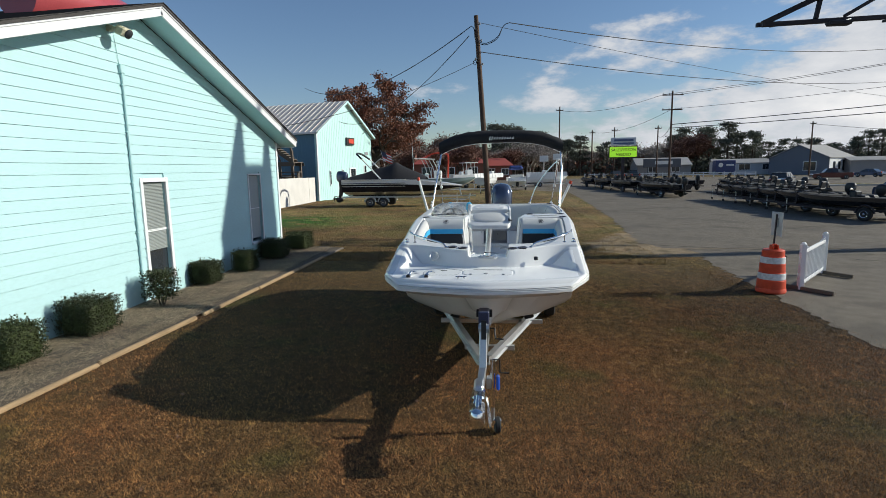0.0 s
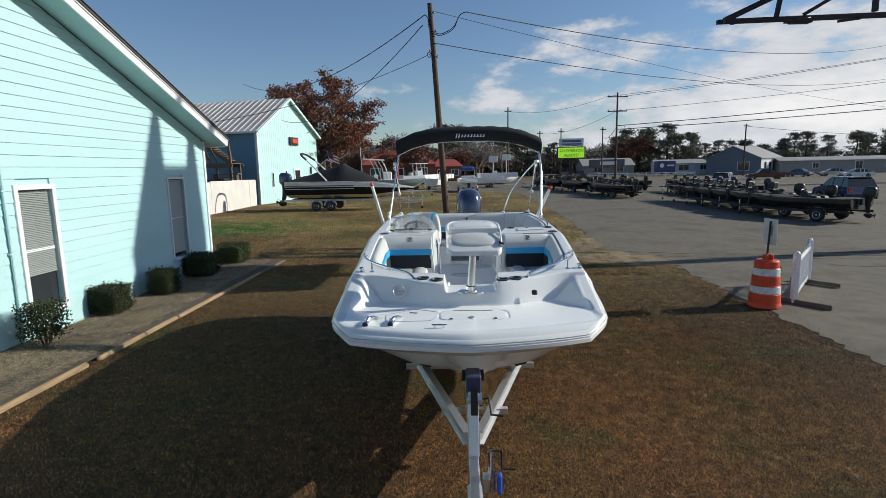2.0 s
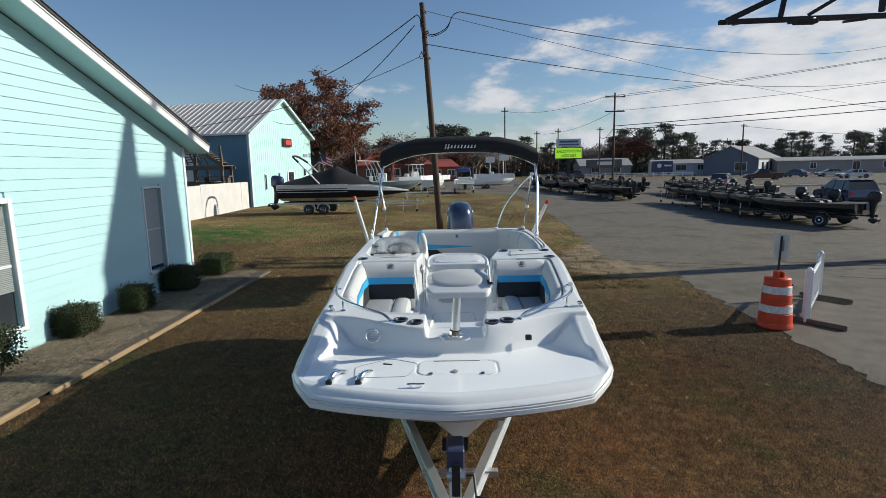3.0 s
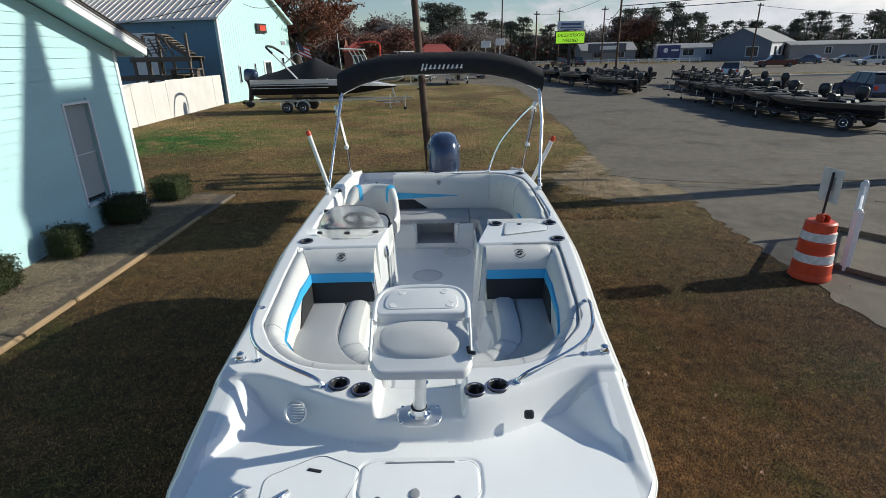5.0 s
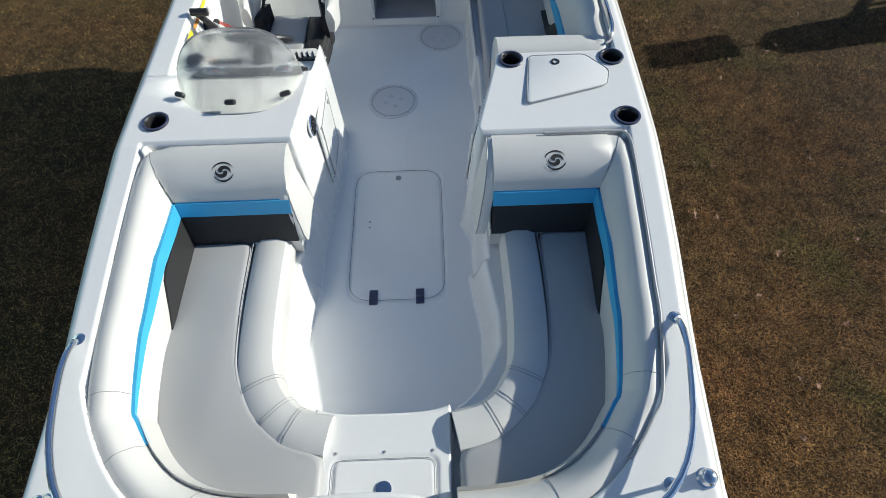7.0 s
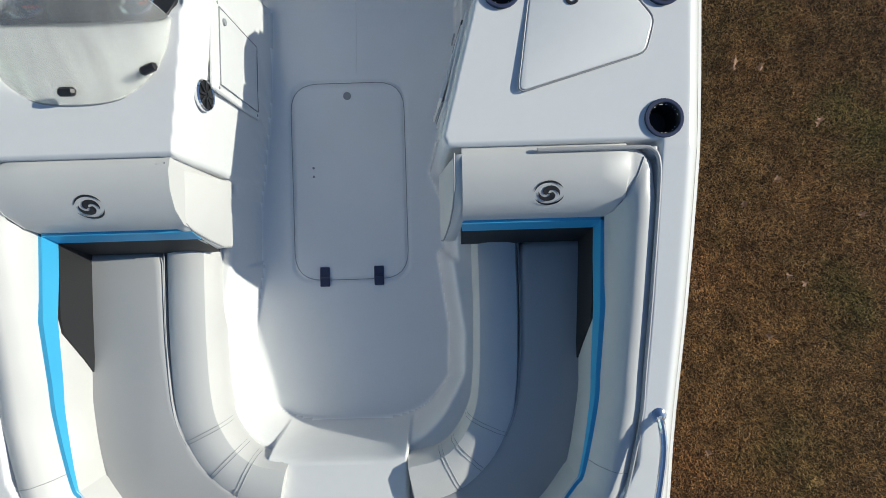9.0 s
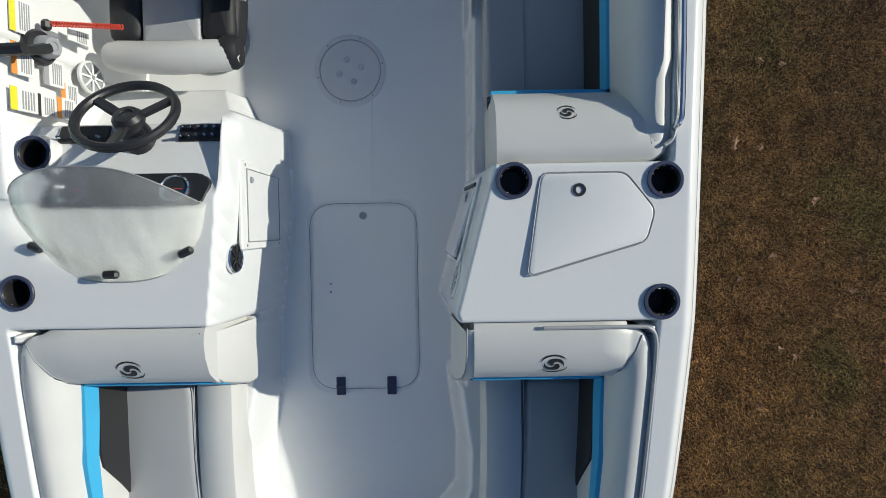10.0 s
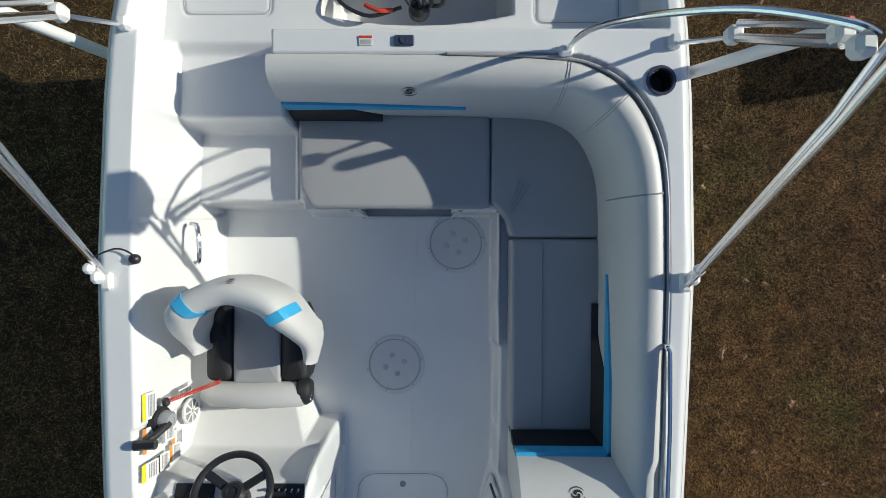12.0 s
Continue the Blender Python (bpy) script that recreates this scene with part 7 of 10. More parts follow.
# ---- things in the yard ----
def barrel():
    x, y = 6.08, 12.22
    z = gz(x) + 0.012
    b = thing("traffic_barrel", "orange and white traffic barrel with a paper sign on a post", "traffic barrel", (x, y, z))
    prof = [(0.285, 0.10), (0.282, 0.28), (0.268, 0.29), (0.266, 0.45), (0.252, 0.46), (0.25, 0.64), (0.236, 0.65), (0.234, 0.80), (0.222, 0.81), (0.22, 0.93), (0.19, 0.955), (0.0, 0.955)]
    part("drum", Geo().lathe((x, y, z), prof, 36), ORANGE, b, "orange plastic drum")
    for z0, z1, r0, r1 in ((0.30, 0.44, 0.2685, 0.2665), (0.655, 0.795, 0.2375, 0.2355)):
        part("reflective_band", Geo().lathe((x, y, z), [(r0, z0), (r0 + 0.003, z0 + 0.004), (r1 + 0.003, z1 - 0.004), (r1, z1)], 36, cap=False), REFLECT, b, "white reflective band")
    part("base_ring", Geo().lathe((x, y, z), [(0.29, 0.0), (0.302, 0.02), (0.298, 0.07), (0.29, 0.10), (0.27, 0.10)], 36), ORANGE, b, "scuffed orange base flange")
    g = Geo()
    for dx in (-0.05, 0.05):
        g.box((x + dx, y - 0.02, z + 1.0), (0.035, 0.16, 0.11), 0.012)
    g.box((x, y - 0.02, z + 1.06), (0.10, 0.05, 0.025), 0.008)
    part("grip", g, ORANGE, b)
    part("sign_post", Geo().box((x + 0.02, y + 0.03, z + 1.32), (0.03, 0.03, 0.80), 0.004, Matrix.Rotation(0.03, 3, "Y")), STEEL, b, "dark steel sign post")
    part("sign_sheet", Geo().box((x + 0.075, y + 0.09, z + 1.50), (0.40, 0.008, 0.52), 0.002, Matrix.Rotation(-1.48, 3, "Z")), surf("clear_sheet", (0.62, 0.62, 0.60), 0.4, var=0.12, scale=6), b, "faded whitish sign sheet")
    part("sign_backing", Geo().box((x + 0.058, y + 0.05, z + 1.53), (0.08, 0.02, 0.20), 0.002, Matrix.Rotation(-1.48, 3, "Z")), GREYP, b)
    part("flag_clip", Geo().box((x + 0.21, y - 0.10, z + 0.78), (0.03, 0.05, 0.10), 0.01), BLACKP, b)


barrel()


def picket_fence():
    a, b = Vector((6.80, 12.42, 0)), Vector((8.30, 14.28, 0))
    z = gz(7.5) + 0.012
    f = thing("picket_fence", "short white vinyl picket fence panel on dark wooden feet", "fence", ((a + b) / 2)[:2] + (z,))
    d = (b - a).normalized()
    n = 16
    for i in range(n):
        p = a.lerp(b, (i + 0.5) / n)
        h = 0.88 + 0.06 * math.cos((i + 0.5) / n * 2 * math.pi)
        g = Geo()
        g.beam((p.x, p.y, z + 0.10), (p.x, p.y, z + h), 0.05, 0.02, 0.004, up=d)
        g.lathe((p.x, p.y, z + h), [(0.026, 0), (0.018, 0.03), (0.0, 0.04)], 8)
        part("picket", g, WHITEPAINT, f)
    for h in (0.16, 0.86):
        part("rail", Geo().beam((a.x, a.y, z + h), (b.x, b.y, z + h), 0.045, 0.08, 0.006), WHITEPAINT, f)
    for p in (a, b):
        g = Geo().box((p.x, p.y, z + 0.53), (0.105, 0.105, 1.02), 0.006)
        g.lathe((p.x, p.y, z + 1.04), [(0.062, 0), (0.062, 0.02), (0.03, 0.045), (0.0, 0.05)], 4)
        part("post", g, WHITEPAINT, f)
        part("foot", Geo().beam((p.x - 0.20, p.y + 0.28, z + 0.052), (p.x + 0.40, p.y - 0.56, z + 0.052), 0.10, 0.09, 0.01), TIMBER, f, "dark weathered wooden foot")


picket_fence()


def leaves_on(g, rnd, centre, half, n, size, hollow=0.55, top_light=None):
    """Scatter small folded leaves through a rounded box."""
    cx, cy, cz = centre
    hx, hy, hz = half
    for _ in range(n):
        while True:
            p = Vector((rnd.uniform(-1, 1), rnd.uniform(-1, 1), rnd.uniform(-1, 1)))
            m = max(abs(p.x), abs(p.y), abs(p.z)) * 0.82 + p.length / 1.732 * 0.26
            if hollow < m < 1.0 + rnd.uniform(-0.08, 0.14):
                break
        q = Vector((cx + p.x * hx, cy + p.y * hy, cz + p.z * hz))
        d = Vector((rnd.gauss(0, 1), rnd.gauss(0, 1), rnd.gauss(0.5, 1))).normalized()
        s = d.orthogonal().normalized()
        s = (Matrix.Rotation(rnd.uniform(0, 6.28), 3, d) @ s)
        L, W = size * rnd.uniform(0.7, 1.4), size * rnd.uniform(0.35, 0.6)
        g.add([q, q + d * L * 0.5 + s * W, q + d * L, q + d * L * 0.5 - s * W], [(0, 1, 2, 3)])


def shrub(x, y, w, h, seed, open_=False):
    rnd = random.Random(seed)
    z = gz(x) + 0.05
    s = thing("boxwood_shrub", "sparse leggy evergreen shrub in the mulch" if open_ else "clipped boxy evergreen shrub in the mulch bed", "shrub", (x, y, z), "shrubs along the wall")
    g = Geo()
    for k in range(9 if open_ else 6):
        a = rnd.uniform(0, 6.28)
        r = rnd.uniform(0.3, 0.9) * w / 2
        g.tube([(x + 0.03 * math.cos(a), y + 0.03 * math.sin(a), z - 0.05), (x + r * 0.5 * math.cos(a), y + r * 0.5 * math.sin(a), z + h * 0.45), (x + r * math.cos(a), y + r * math.sin(a), z + h * 0.9)], [0.015, 0.010, 0.004], 5)
    part("stem", g, BARK, s)
    g = Geo()
    leaves_on(g, rnd, (x, y, z + h * (0.62 if open_ else 0.54)), (w * 0.46, w * 0.46, h * (0.40 if open_ else 0.46)), 3600 if open_ else 9000, 0.032 if open_ else 0.024, 0.35 if open_ else 0.70)
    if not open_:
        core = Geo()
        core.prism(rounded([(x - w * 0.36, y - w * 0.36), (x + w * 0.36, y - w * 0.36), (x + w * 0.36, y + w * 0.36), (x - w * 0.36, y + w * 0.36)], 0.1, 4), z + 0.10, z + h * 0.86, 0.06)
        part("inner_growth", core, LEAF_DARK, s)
    for _ in range(25):
        a = rnd.uniform(0, 6.28)
        p = Vector((x + w * 0.45 * rnd.uniform(-1, 1), y + w * 0.45 * rnd.uniform(-1, 1), z + h * 0.95))
        for k in range(4):
            leaves_on(g, rnd, p + Vector((0, 0, 0.025 * k)), (0.02, 0.02, 0.02), 1, 0.035, 0.0)
    part("crown", g, LEAF_DARK, s, smooth=0)


for i, (x, y, w, h, o) in enumerate(((-6.78, 6.50, 0.74, 0.60, False), (-6.78, 7.98, 0.80, 0.62, False), (-6.74, 9.85, 0.60, 0.70, True), (-6.93, 11.85, 0.68, 0.55, False), (-6.75, 13.45, 0.62, 0.56, False), (-6.85, 15.55, 0.86, 0.60, False), (-6.78, 17.45, 0.88, 0.60, False))):
    shrub(x, y, w, h, 100 + i, o)

# loose oak leaves on the lawn
rnd = random.Random(5)
spots = [(2.43, 9.45), (2.44, 9.5), (2.47, 8.5), (2.77, 8.0), (2.25, 10.8), (3.0, 9.05), (2.62, 10.05)] + [(rnd.uniform(1.6, 5.5), rnd.uniform(4, 13)) for _ in range(18)] + [(rnd.uniform(-5, 1), rnd.uniform(3, 6)) for _ in range(8)]
spots += [(rnd.uniform(1.7, 4.6), rnd.uniform(6.5, 12.6)) for _ in range(30)]
DRYLEAF = surf("dry_leaf", (0.30, 0.17, 0.10), 0.8, var=0.35, scale=20, island=0.4)
lm = []
for k in range(3):
    g = Geo()
    pts = []
    for j in range(14):
        a = 2 * math.pi * j / 14
        r = 0.021 * (1.25 + 0.45 * math.cos(5 * a + k) + 0.25 * math.cos(a))
        pts.append((r * math.cos(a), 0.7 * r * math.sin(a), 0.012 * math.cos(2 * a + k)))
    g.add([(0, 0, 0.006)] + pts, [(0, j + 1, (j + 1) % 14 + 1) for j in range(14)])
    lm.append(g.mesh("fallen_leaf", DRYLEAF, 0))
for i, (x, y) in enumerate(spots):
    ob = tagged(new("fallen_leaf", lm[i % 3]), "curled dry brown oak leaf lying on the lawn", "leaf", "fallen leaves")
    ob.matrix_world = pose(x, y, gz(x) + 0.035, rnd.uniform(-20, 20), rnd.uniform(-20, 20), rnd.uniform(0, 360))

# grass blades of the near lawn
rng = np.random.default_rng(7)
n1, n2, n3, n4 = 470000, 330000, 130000, 120000
gx = np.concatenate([rng.uniform(-5.68, 5.75, n1), 2.3 + 1.45 * rng.standard_normal(n2), rng.uniform(-5.68, 5.6, n3), rng.uniform(-5.68, 5.6, n4)])
gy = np.concatenate([2.4 + 16.0 * rng.random(n1) ** 1.5, 9.2 + 2.3 * rng.standard_normal(n2), 2.3 + 3.2 * rng.random(n3), 2.5 - 2.2 * np.abs(rng.standard_normal(n4))])
ok_ = (gx < 5.75) & (gx > -5.61 + 0.018 * (gy - 4)) & (gy > -6.0) & (gy < 17.5)
gx, gy = gx[ok_], gy[ok_]
nb_ = len(gx)
ang, tilt = rng.uniform(0, 2 * np.pi, nb_), rng.uniform(0.05, 1.0, nb_)
ln_ = rng.uniform(0.014, 0.044, nb_)
wd = rng.uniform(0.0015, 0.0044, nb_)
base = np.stack([gx, gy, -0.10 * np.tanh(gx / 8) - 0.002], 1)
dirv = np.stack([np.cos(ang) * np.cos(tilt), np.sin(ang) * np.cos(tilt), np.sin(tilt)], 1)
perp = np.stack([-np.sin(ang), np.cos(ang), np.zeros(nb_)], 1)
tri_v = np.stack([base - perp * wd[:, None], base + perp * wd[:, None], base + dirv * ln_[:, None]], 1).reshape(-1, 3)
me = bpy.data.meshes.new("grass")
me.vertices.add(3 * nb_)
me.vertices.foreach_set("co", tri_v.ravel())
me.loops.add(3 * nb_)
me.loops.foreach_set("vertex_index", np.arange(3 * nb_, dtype=np.int32))
me.polygons.add(nb_)
me.polygons.foreach_set("loop_start", np.arange(0, 3 * nb_, 3, dtype=np.int32))
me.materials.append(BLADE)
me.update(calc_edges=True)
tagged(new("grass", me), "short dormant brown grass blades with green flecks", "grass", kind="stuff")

# pale dead strands lying in the turf
ns = 170000
sx_ = rng.uniform(-5.5, 5.65, ns)
sy_ = 2.3 + 11.5 * rng.random(ns) ** 1.3
ang, tilt = rng.uniform(0, 2 * np.pi, ns), rng.uniform(0.0, 0.45, ns)
ln_ = rng.uniform(0.02, 0.06, ns)
wd = rng.uniform(0.0011, 0.0021, ns)
base = np.stack([sx_, sy_, -0.10 * np.tanh(sx_ / 8) + rng.uniform(0.002, 0.014, ns)], 1)
dirv = np.stack([np.cos(ang) * np.cos(tilt), np.sin(ang) * np.cos(tilt), np.sin(tilt)], 1)
perp = np.stack([-np.sin(ang), np.cos(ang), np.zeros(ns)], 1)
straw = Geo()
straw.v = np.stack([base - perp * wd[:, None], base + perp * wd[:, None], base + dirv * ln_[:, None]], 1).reshape(-1, 3).tolist()
straw.f = [(3 * k, 3 * k + 1, 3 * k + 2) for k in range(ns)]
straw.mi = [0] * ns
tagged(new("straw_grass", straw.mesh("straw_grass", surf("dead_grass", (0.32, 0.205, 0.095), 0.85, var=0.25, scale=0.8, fine=6, island=0.6, spec=0.2), 0, fix=False)), "pale dead strands lying in the turf", "grass", kind="stuff")

# taller tufts that soften the edge of the paving
tx_ = np.concatenate([rng.normal(5.75, 0.22, 9000), rng.normal(4.2, 0.7, 5000), 5.1 + 0.04 * (np.linspace(20, 45, 6000) - 20) ** 1.1 + rng.normal(0.0, 0.25, 6000)])
ty_ = np.concatenate([rng.uniform(3, 16.8, 9000), rng.uniform(16.6, 21, 5000), np.linspace(20, 45, 6000)])
nt = len(tx_)
ang, tilt = rng.uniform(0, 2 * np.pi, nt), rng.uniform(0.05, 0.8, nt)
hh = rng.uniform(0.02, 0.07, nt)
wd = rng.uniform(0.002, 0.005, nt)
base = np.stack([tx_, ty_, -0.10 * np.tanh(tx_ / 8)], 1)
dirv = np.stack([np.cos(ang) * np.cos(tilt), np.sin(ang) * np.cos(tilt), np.sin(tilt)], 1)
perp = np.stack([-np.sin(ang), np.cos(ang), np.zeros(nt)], 1)
tuft = Geo()
tuft.v = np.stack([base - perp * wd[:, None], base + perp * wd[:, None], base + dirv * hh[:, None]], 1).reshape(-1, 3).tolist()
tuft.f = [(3 * k, 3 * k + 1, 3 * k + 2) for k in range(nt)]
tuft.mi = [0] * nt
tagged(new("edge_grass", tuft.mesh("edge_grass", BLADE, 0, fix=False)), "ragged grass tufts along the asphalt edge", "grass", kind="stuff")

# coarser grass of the back lawn
nf = 170000
fx = rng.uniform(-16, 5.0, nf)
fy_ = 15.5 + 32 * rng.random(nf) ** 1.6
ang, tilt = rng.uniform(0, 2 * np.pi, nf), rng.uniform(0.1, 1.0, nf)
hh = rng.uniform(0.03, 0.09, nf)
wd = rng.uniform(0.004, 0.009, nf)
base = np.stack([fx, fy_, -0.10 * np.tanh(fx / 8) - 0.002], 1)
dirv = np.stack([np.cos(ang) * np.cos(tilt), np.sin(ang) * np.cos(tilt), np.sin(tilt)], 1)
perp = np.stack([-np.sin(ang), np.cos(ang), np.zeros(nf)], 1)
back = Geo()
back.v = np.stack([base - perp * wd[:, None], base + perp * wd[:, None], base + dirv * hh[:, None]], 1).reshape(-1, 3).tolist()
back.f = [(3 * k, 3 * k + 1, 3 * k + 2) for k in range(nf)]
back.mi = [0] * nf
tagged(new("back_grass", back.mesh("back_grass", BACKBLADE, 0, fix=False)), "tan and olive winter grass of the back lawn", "grass", kind="stuff")

# ---- utility pole and wires ----
def wire(a, b, sag, r, n=24):
    a, b = Vector(a), Vector(b)
    return [a.lerp(b, i / n) - Vector((0, 0, sag * 4 * (i / n) * (1 - i / n))) for i in range(n + 1)]


up = thing("utility_pole", "leaning dark wooden utility pole on the lawn", "utility pole", (-0.38, 20.95, 0))
part("pole", Geo().tube([(-0.28, 20.95, -0.1), (-0.55, 20.95, 4.4), (-0.80, 20.95, 8.42)], [0.118, 0.102, 0.082], 14), POLEWOOD, up)
for z, dx in ((8.1, 0.12), (7.5, 0.14), (6.85, -0.12), (6.65, 0.13)):
    xx = -0.28 - 0.52 * z / 8.42
    g = Geo().tube([(xx, 20.9, z), (xx + dx, 20.85, z)], 0.017, 8)
    g.lathe((xx + dx, 20.85, z - 0.04), [(0.025, 0), (0.038, 0.025), (0.025, 0.05), (0.034, 0.075), (0.0, 0.09)], 10)
    part("insulator", g, GREYP, up, "grey insulator bracket")
part("cable_ring", Geo().tube([(-0.85 + 0.06 * math.cos(k * 0.628), 20.86, 6.72 + 0.09 * math.sin(k * 0.628)) for k in range(10)], 0.012, 6, closed=True), WIRE, up)
WIRES = [((-0.98, 21.0, 8.07), (-16.8, 46.0, 9.9), 1.35, 0.018), ((-1.06, 20.9, 7.70), (-13.9, 46.0, 7.0), 1.3, 0.016), ((-0.84, 20.9, 6.74), (-7.4, 17.2, 4.2), 0.3, 0.009),
         ((0.44, 20.85, 8.09), (40.1, 50, 13.1), 1.3, 0.016), ((-0.68, 20.85, 7.10), (40.5, 50, 10.2), 1.2, 0.014), ((-0.72, 20.85, 8.15), (40.9, 50, 7.1), 0.5, 0.009), ((-19.9, 47.2, 5.66), (-13.95, 55.0, 6.7), 1.5, 0.03)]
for a, b, s, r in WIRES:
    solo("overhead_wire", Geo().tube(wire(a, b, s, r), r, 6), WIRE, "thin black overhead cable strung from the pole" if a[0] > -5 else "black cable sagging across the barn", "cable", group="overhead wires")
for dz_, dy_ in ((0.0, 0.0), (-0.05, -0.04)):
    g = Geo().tube(spline([(-0.98, 21.0, 8.07), (-0.87, 20.9, 7.93), (-0.81, 20.84 + dy_, 7.56 + dz_), (-0.52, 20.82, 7.39 + dz_), (-0.24, 20.82, 7.45 + dz_), (0.03, 20.82, 7.63 + dz_), (0.22, 20.84, 7.98), (0.44, 20.85, 8.09)], 30), 0.014, 6)
    part("cable_loop", g, WIRE, up)

# ---- billboard structure over the lot ----
bb = thing("billboard_frame", "dark steel underside of a tall roadside billboard", "billboard", (22, 20.3, 0))
part("column", Geo().tube([(22, 20.3, -0.1), (22, 20.3, 9.6)], 0.32, 18), STEEL, bb)
yb = 22.6
for (x0, z0, x1, z1, w) in ((10.1, 8.02, 22.0, 8.25, 0.16), (10.1, 8.06, 14.2, 9.9, 0.20), (12.0, 8.15, 12.15, 9.1, 0.14), (13.0, 8.2, 14.4, 9.0, 0.12), (15.6, 8.25, 15.6, 10.2, 0.16), (14.2, 9.9, 22.0, 10.4, 0.18)):
    part("girder", Geo().beam((x0, yb, z0), (x1, yb, z1), w, w, 0.01), STEEL, bb)
part("girder", Geo().beam((10.4, yb + 1.2, 8.3), (22, yb + 1.2, 8.5), 0.16, 0.16, 0.01), STEEL, bb)
for x in (10.8, 12.9, 15.0, 17.2):
    part("cross_bar", Geo().beam((x, yb - 0.1, 8.0), (x + 0.2, yb + 1.3, 8.25), 0.09, 0.09, 0.005), STEEL, bb)
part("lamp_arm", Geo().tube([(13.3, yb, 8.1), (12.5, yb - 0.6, 7.85)], 0.03, 8), GALV, bb)
part("flood_lamp", Geo().box((12.45, yb - 0.7, 7.80), (0.75, 0.32, 0.16), 0.03), STEEL, bb, "long grey flood lamp")
# unseen panels and fins, added to throw the spired shade on the house wall
part("sign_face", Geo().box((14, 19.05, 9.88), (0.2, 3.5, 2.9), 0.02), STEEL, bb)
part("sign_face", Geo().box((14, 19.35, 12.2), (0.2, 1.9, 1.98), 0.02), STEEL, bb)
for (ya, yb0, yt, zt) in ((17.25, 18.95, 18.75, 14.58), (19.55, 20.8, 20.4, 14.18)):
    g = Geo()
    g.add([(13.9, ya, 11.28), (13.9, yb0, 11.28), (13.9, yt + 0.14, zt), (13.9, yt - 0.10, zt), (14.1, ya, 11.28), (14.1, yb0, 11.28), (14.1, yt + 0.14, zt), (14.1, yt - 0.10, zt)],
          [(0, 1, 2, 3), (7, 6, 5, 4), (0, 4, 5, 1), (1, 5, 6, 2), (2, 6, 7, 3), (3, 7, 4, 0)])
    part("top_fin", g, STEEL, bb)
# added arms, out of view, that carry the shade casters and the girders
part("arm", Geo().beam((22, 20.3, 9.4), (14, 19.1, 9.5), 0.3, 0.3, 0.02), STEEL, bb)
part("arm", Geo().beam((22, 20.3, 9.5), (22, 22.7, 9.0), 0.25, 0.25, 0.02), STEEL, bb)

# ---- mint metal barn, wooden deck, white fence ----
def barn():
    A, turn = Vector((-16.2, 46.5, 0.0)), radians(14)
    U, V, UP = Vector((math.sin(turn), math.cos(turn), 0)), Vector((-math.cos(turn), math.sin(turn), 0)), Vector((0, 0, 1))
    W, LEN, eave, ridge = 10.3, 26.0, 6.2, 9.3
    b = thing("metal_barn", "mint metal barn with a pale ribbed roof", "barn", A)

    def at(u, v, z):
        return A + U * u + V * v + UP * z

    def slab(corners, out, thick):
        """A slab on a polygon of (u, v, z), thickened along the direction out."""
        pts = [at(*c) for c in corners]
        k = len(pts)
        return Geo().add(pts + [p - out * thick for p in pts], [tuple(range(k)), tuple(range(2 * k - 1, k - 1, -1))] + [(i, k + i, k + (i + 1) % k, (i + 1) % k) for i in range(k)])
    w = part("wall", slab([(0, 0, 0), (W, 0, 0), (W, 0, eave), (W / 2, 0, ridge), (0, 0, eave)], -V, 0.2), METALWALL, b, "mint ribbed metal gable wall", smooth=0)
    for k in range(34):
        u = 0.15 + k * (W - 0.3) / 33
        top = eave + (ridge - eave) * (1 - abs(u - W / 2) / (W / 2)) - 0.05
        part("rib", Geo().beam(at(u, -0.004, 0), at(u, -0.004, top), 0.03, 0.012, up=V), METALWALL, w, smooth=0)
    side = part("wall", slab([(0, 0.21, 0), (0, LEN, 0), (0, LEN, eave), (0, 0.21, eave)], -U, 0.2), BLUEWALL, b, "deep blue side wall", smooth=0)
    for k in range(30):
        part("rib", Geo().beam(at(-0.004, 0.6 + k * 0.5, 0), at(-0.004, 0.6 + k * 0.5, eave), 0.03, 0.012, up=U), BLUEWALL, side, smooth=0)
    part("wall", slab([(W, 0.21, 0), (W, LEN, 0), (W, LEN, eave), (W, 0.21, eave)], U, 0.2), METALWALL, b, smooth=0)
    part("wall", slab([(0.21, LEN, 0), (W - 0.21, LEN, 0), (W - 0.21, LEN, eave), (W / 2, LEN, ridge), (0.21, LEN, eave)], V, 0.2), METALWALL, b, smooth=0)
    for sg in (-1, 1):
        ue, ur = (-0.3, W / 2) if sg < 0 else (W + 0.3, W / 2)
        ze = eave - 0.12
        rf = part("roof", slab([(ue, -0.35, ze + 0.1), (ue, LEN + 0.3, ze + 0.1), (ur, LEN + 0.3, ridge + 0.12), (ur, -0.35, ridge + 0.12)], UP, 0.08), METALROOF, b, "pale weathered ribbed metal roof", smooth=0)
        for k in range(44):
            v = -0.2 + k * 0.6
            part("roof_rib", Geo().beam(at(ue, v, ze + 0.12), at(ur, v, ridge + 0.14), 0.06, 0.06), METALROOF, rf, smooth=0)
        part("rake_trim", Geo().beam(at(ue, -0.38, ze), at(ur, -0.38, ridge + 0.04), 0.05, 0.2, 0.01), METALWALL, b)
        part("eave_trim", Geo().beam(at(ue, -0.3, ze + 0.02), at(ue, LEN, ze + 0.02), 0.05, 0.16, 0.01), WHITEPAINT, b)
    part("corner_trim", Geo().beam(at(0.0, -0.03, 0), at(0.0, -0.03, eave), 0.16, 0.10, 0.01, up=V), WHITEPAINT, b)
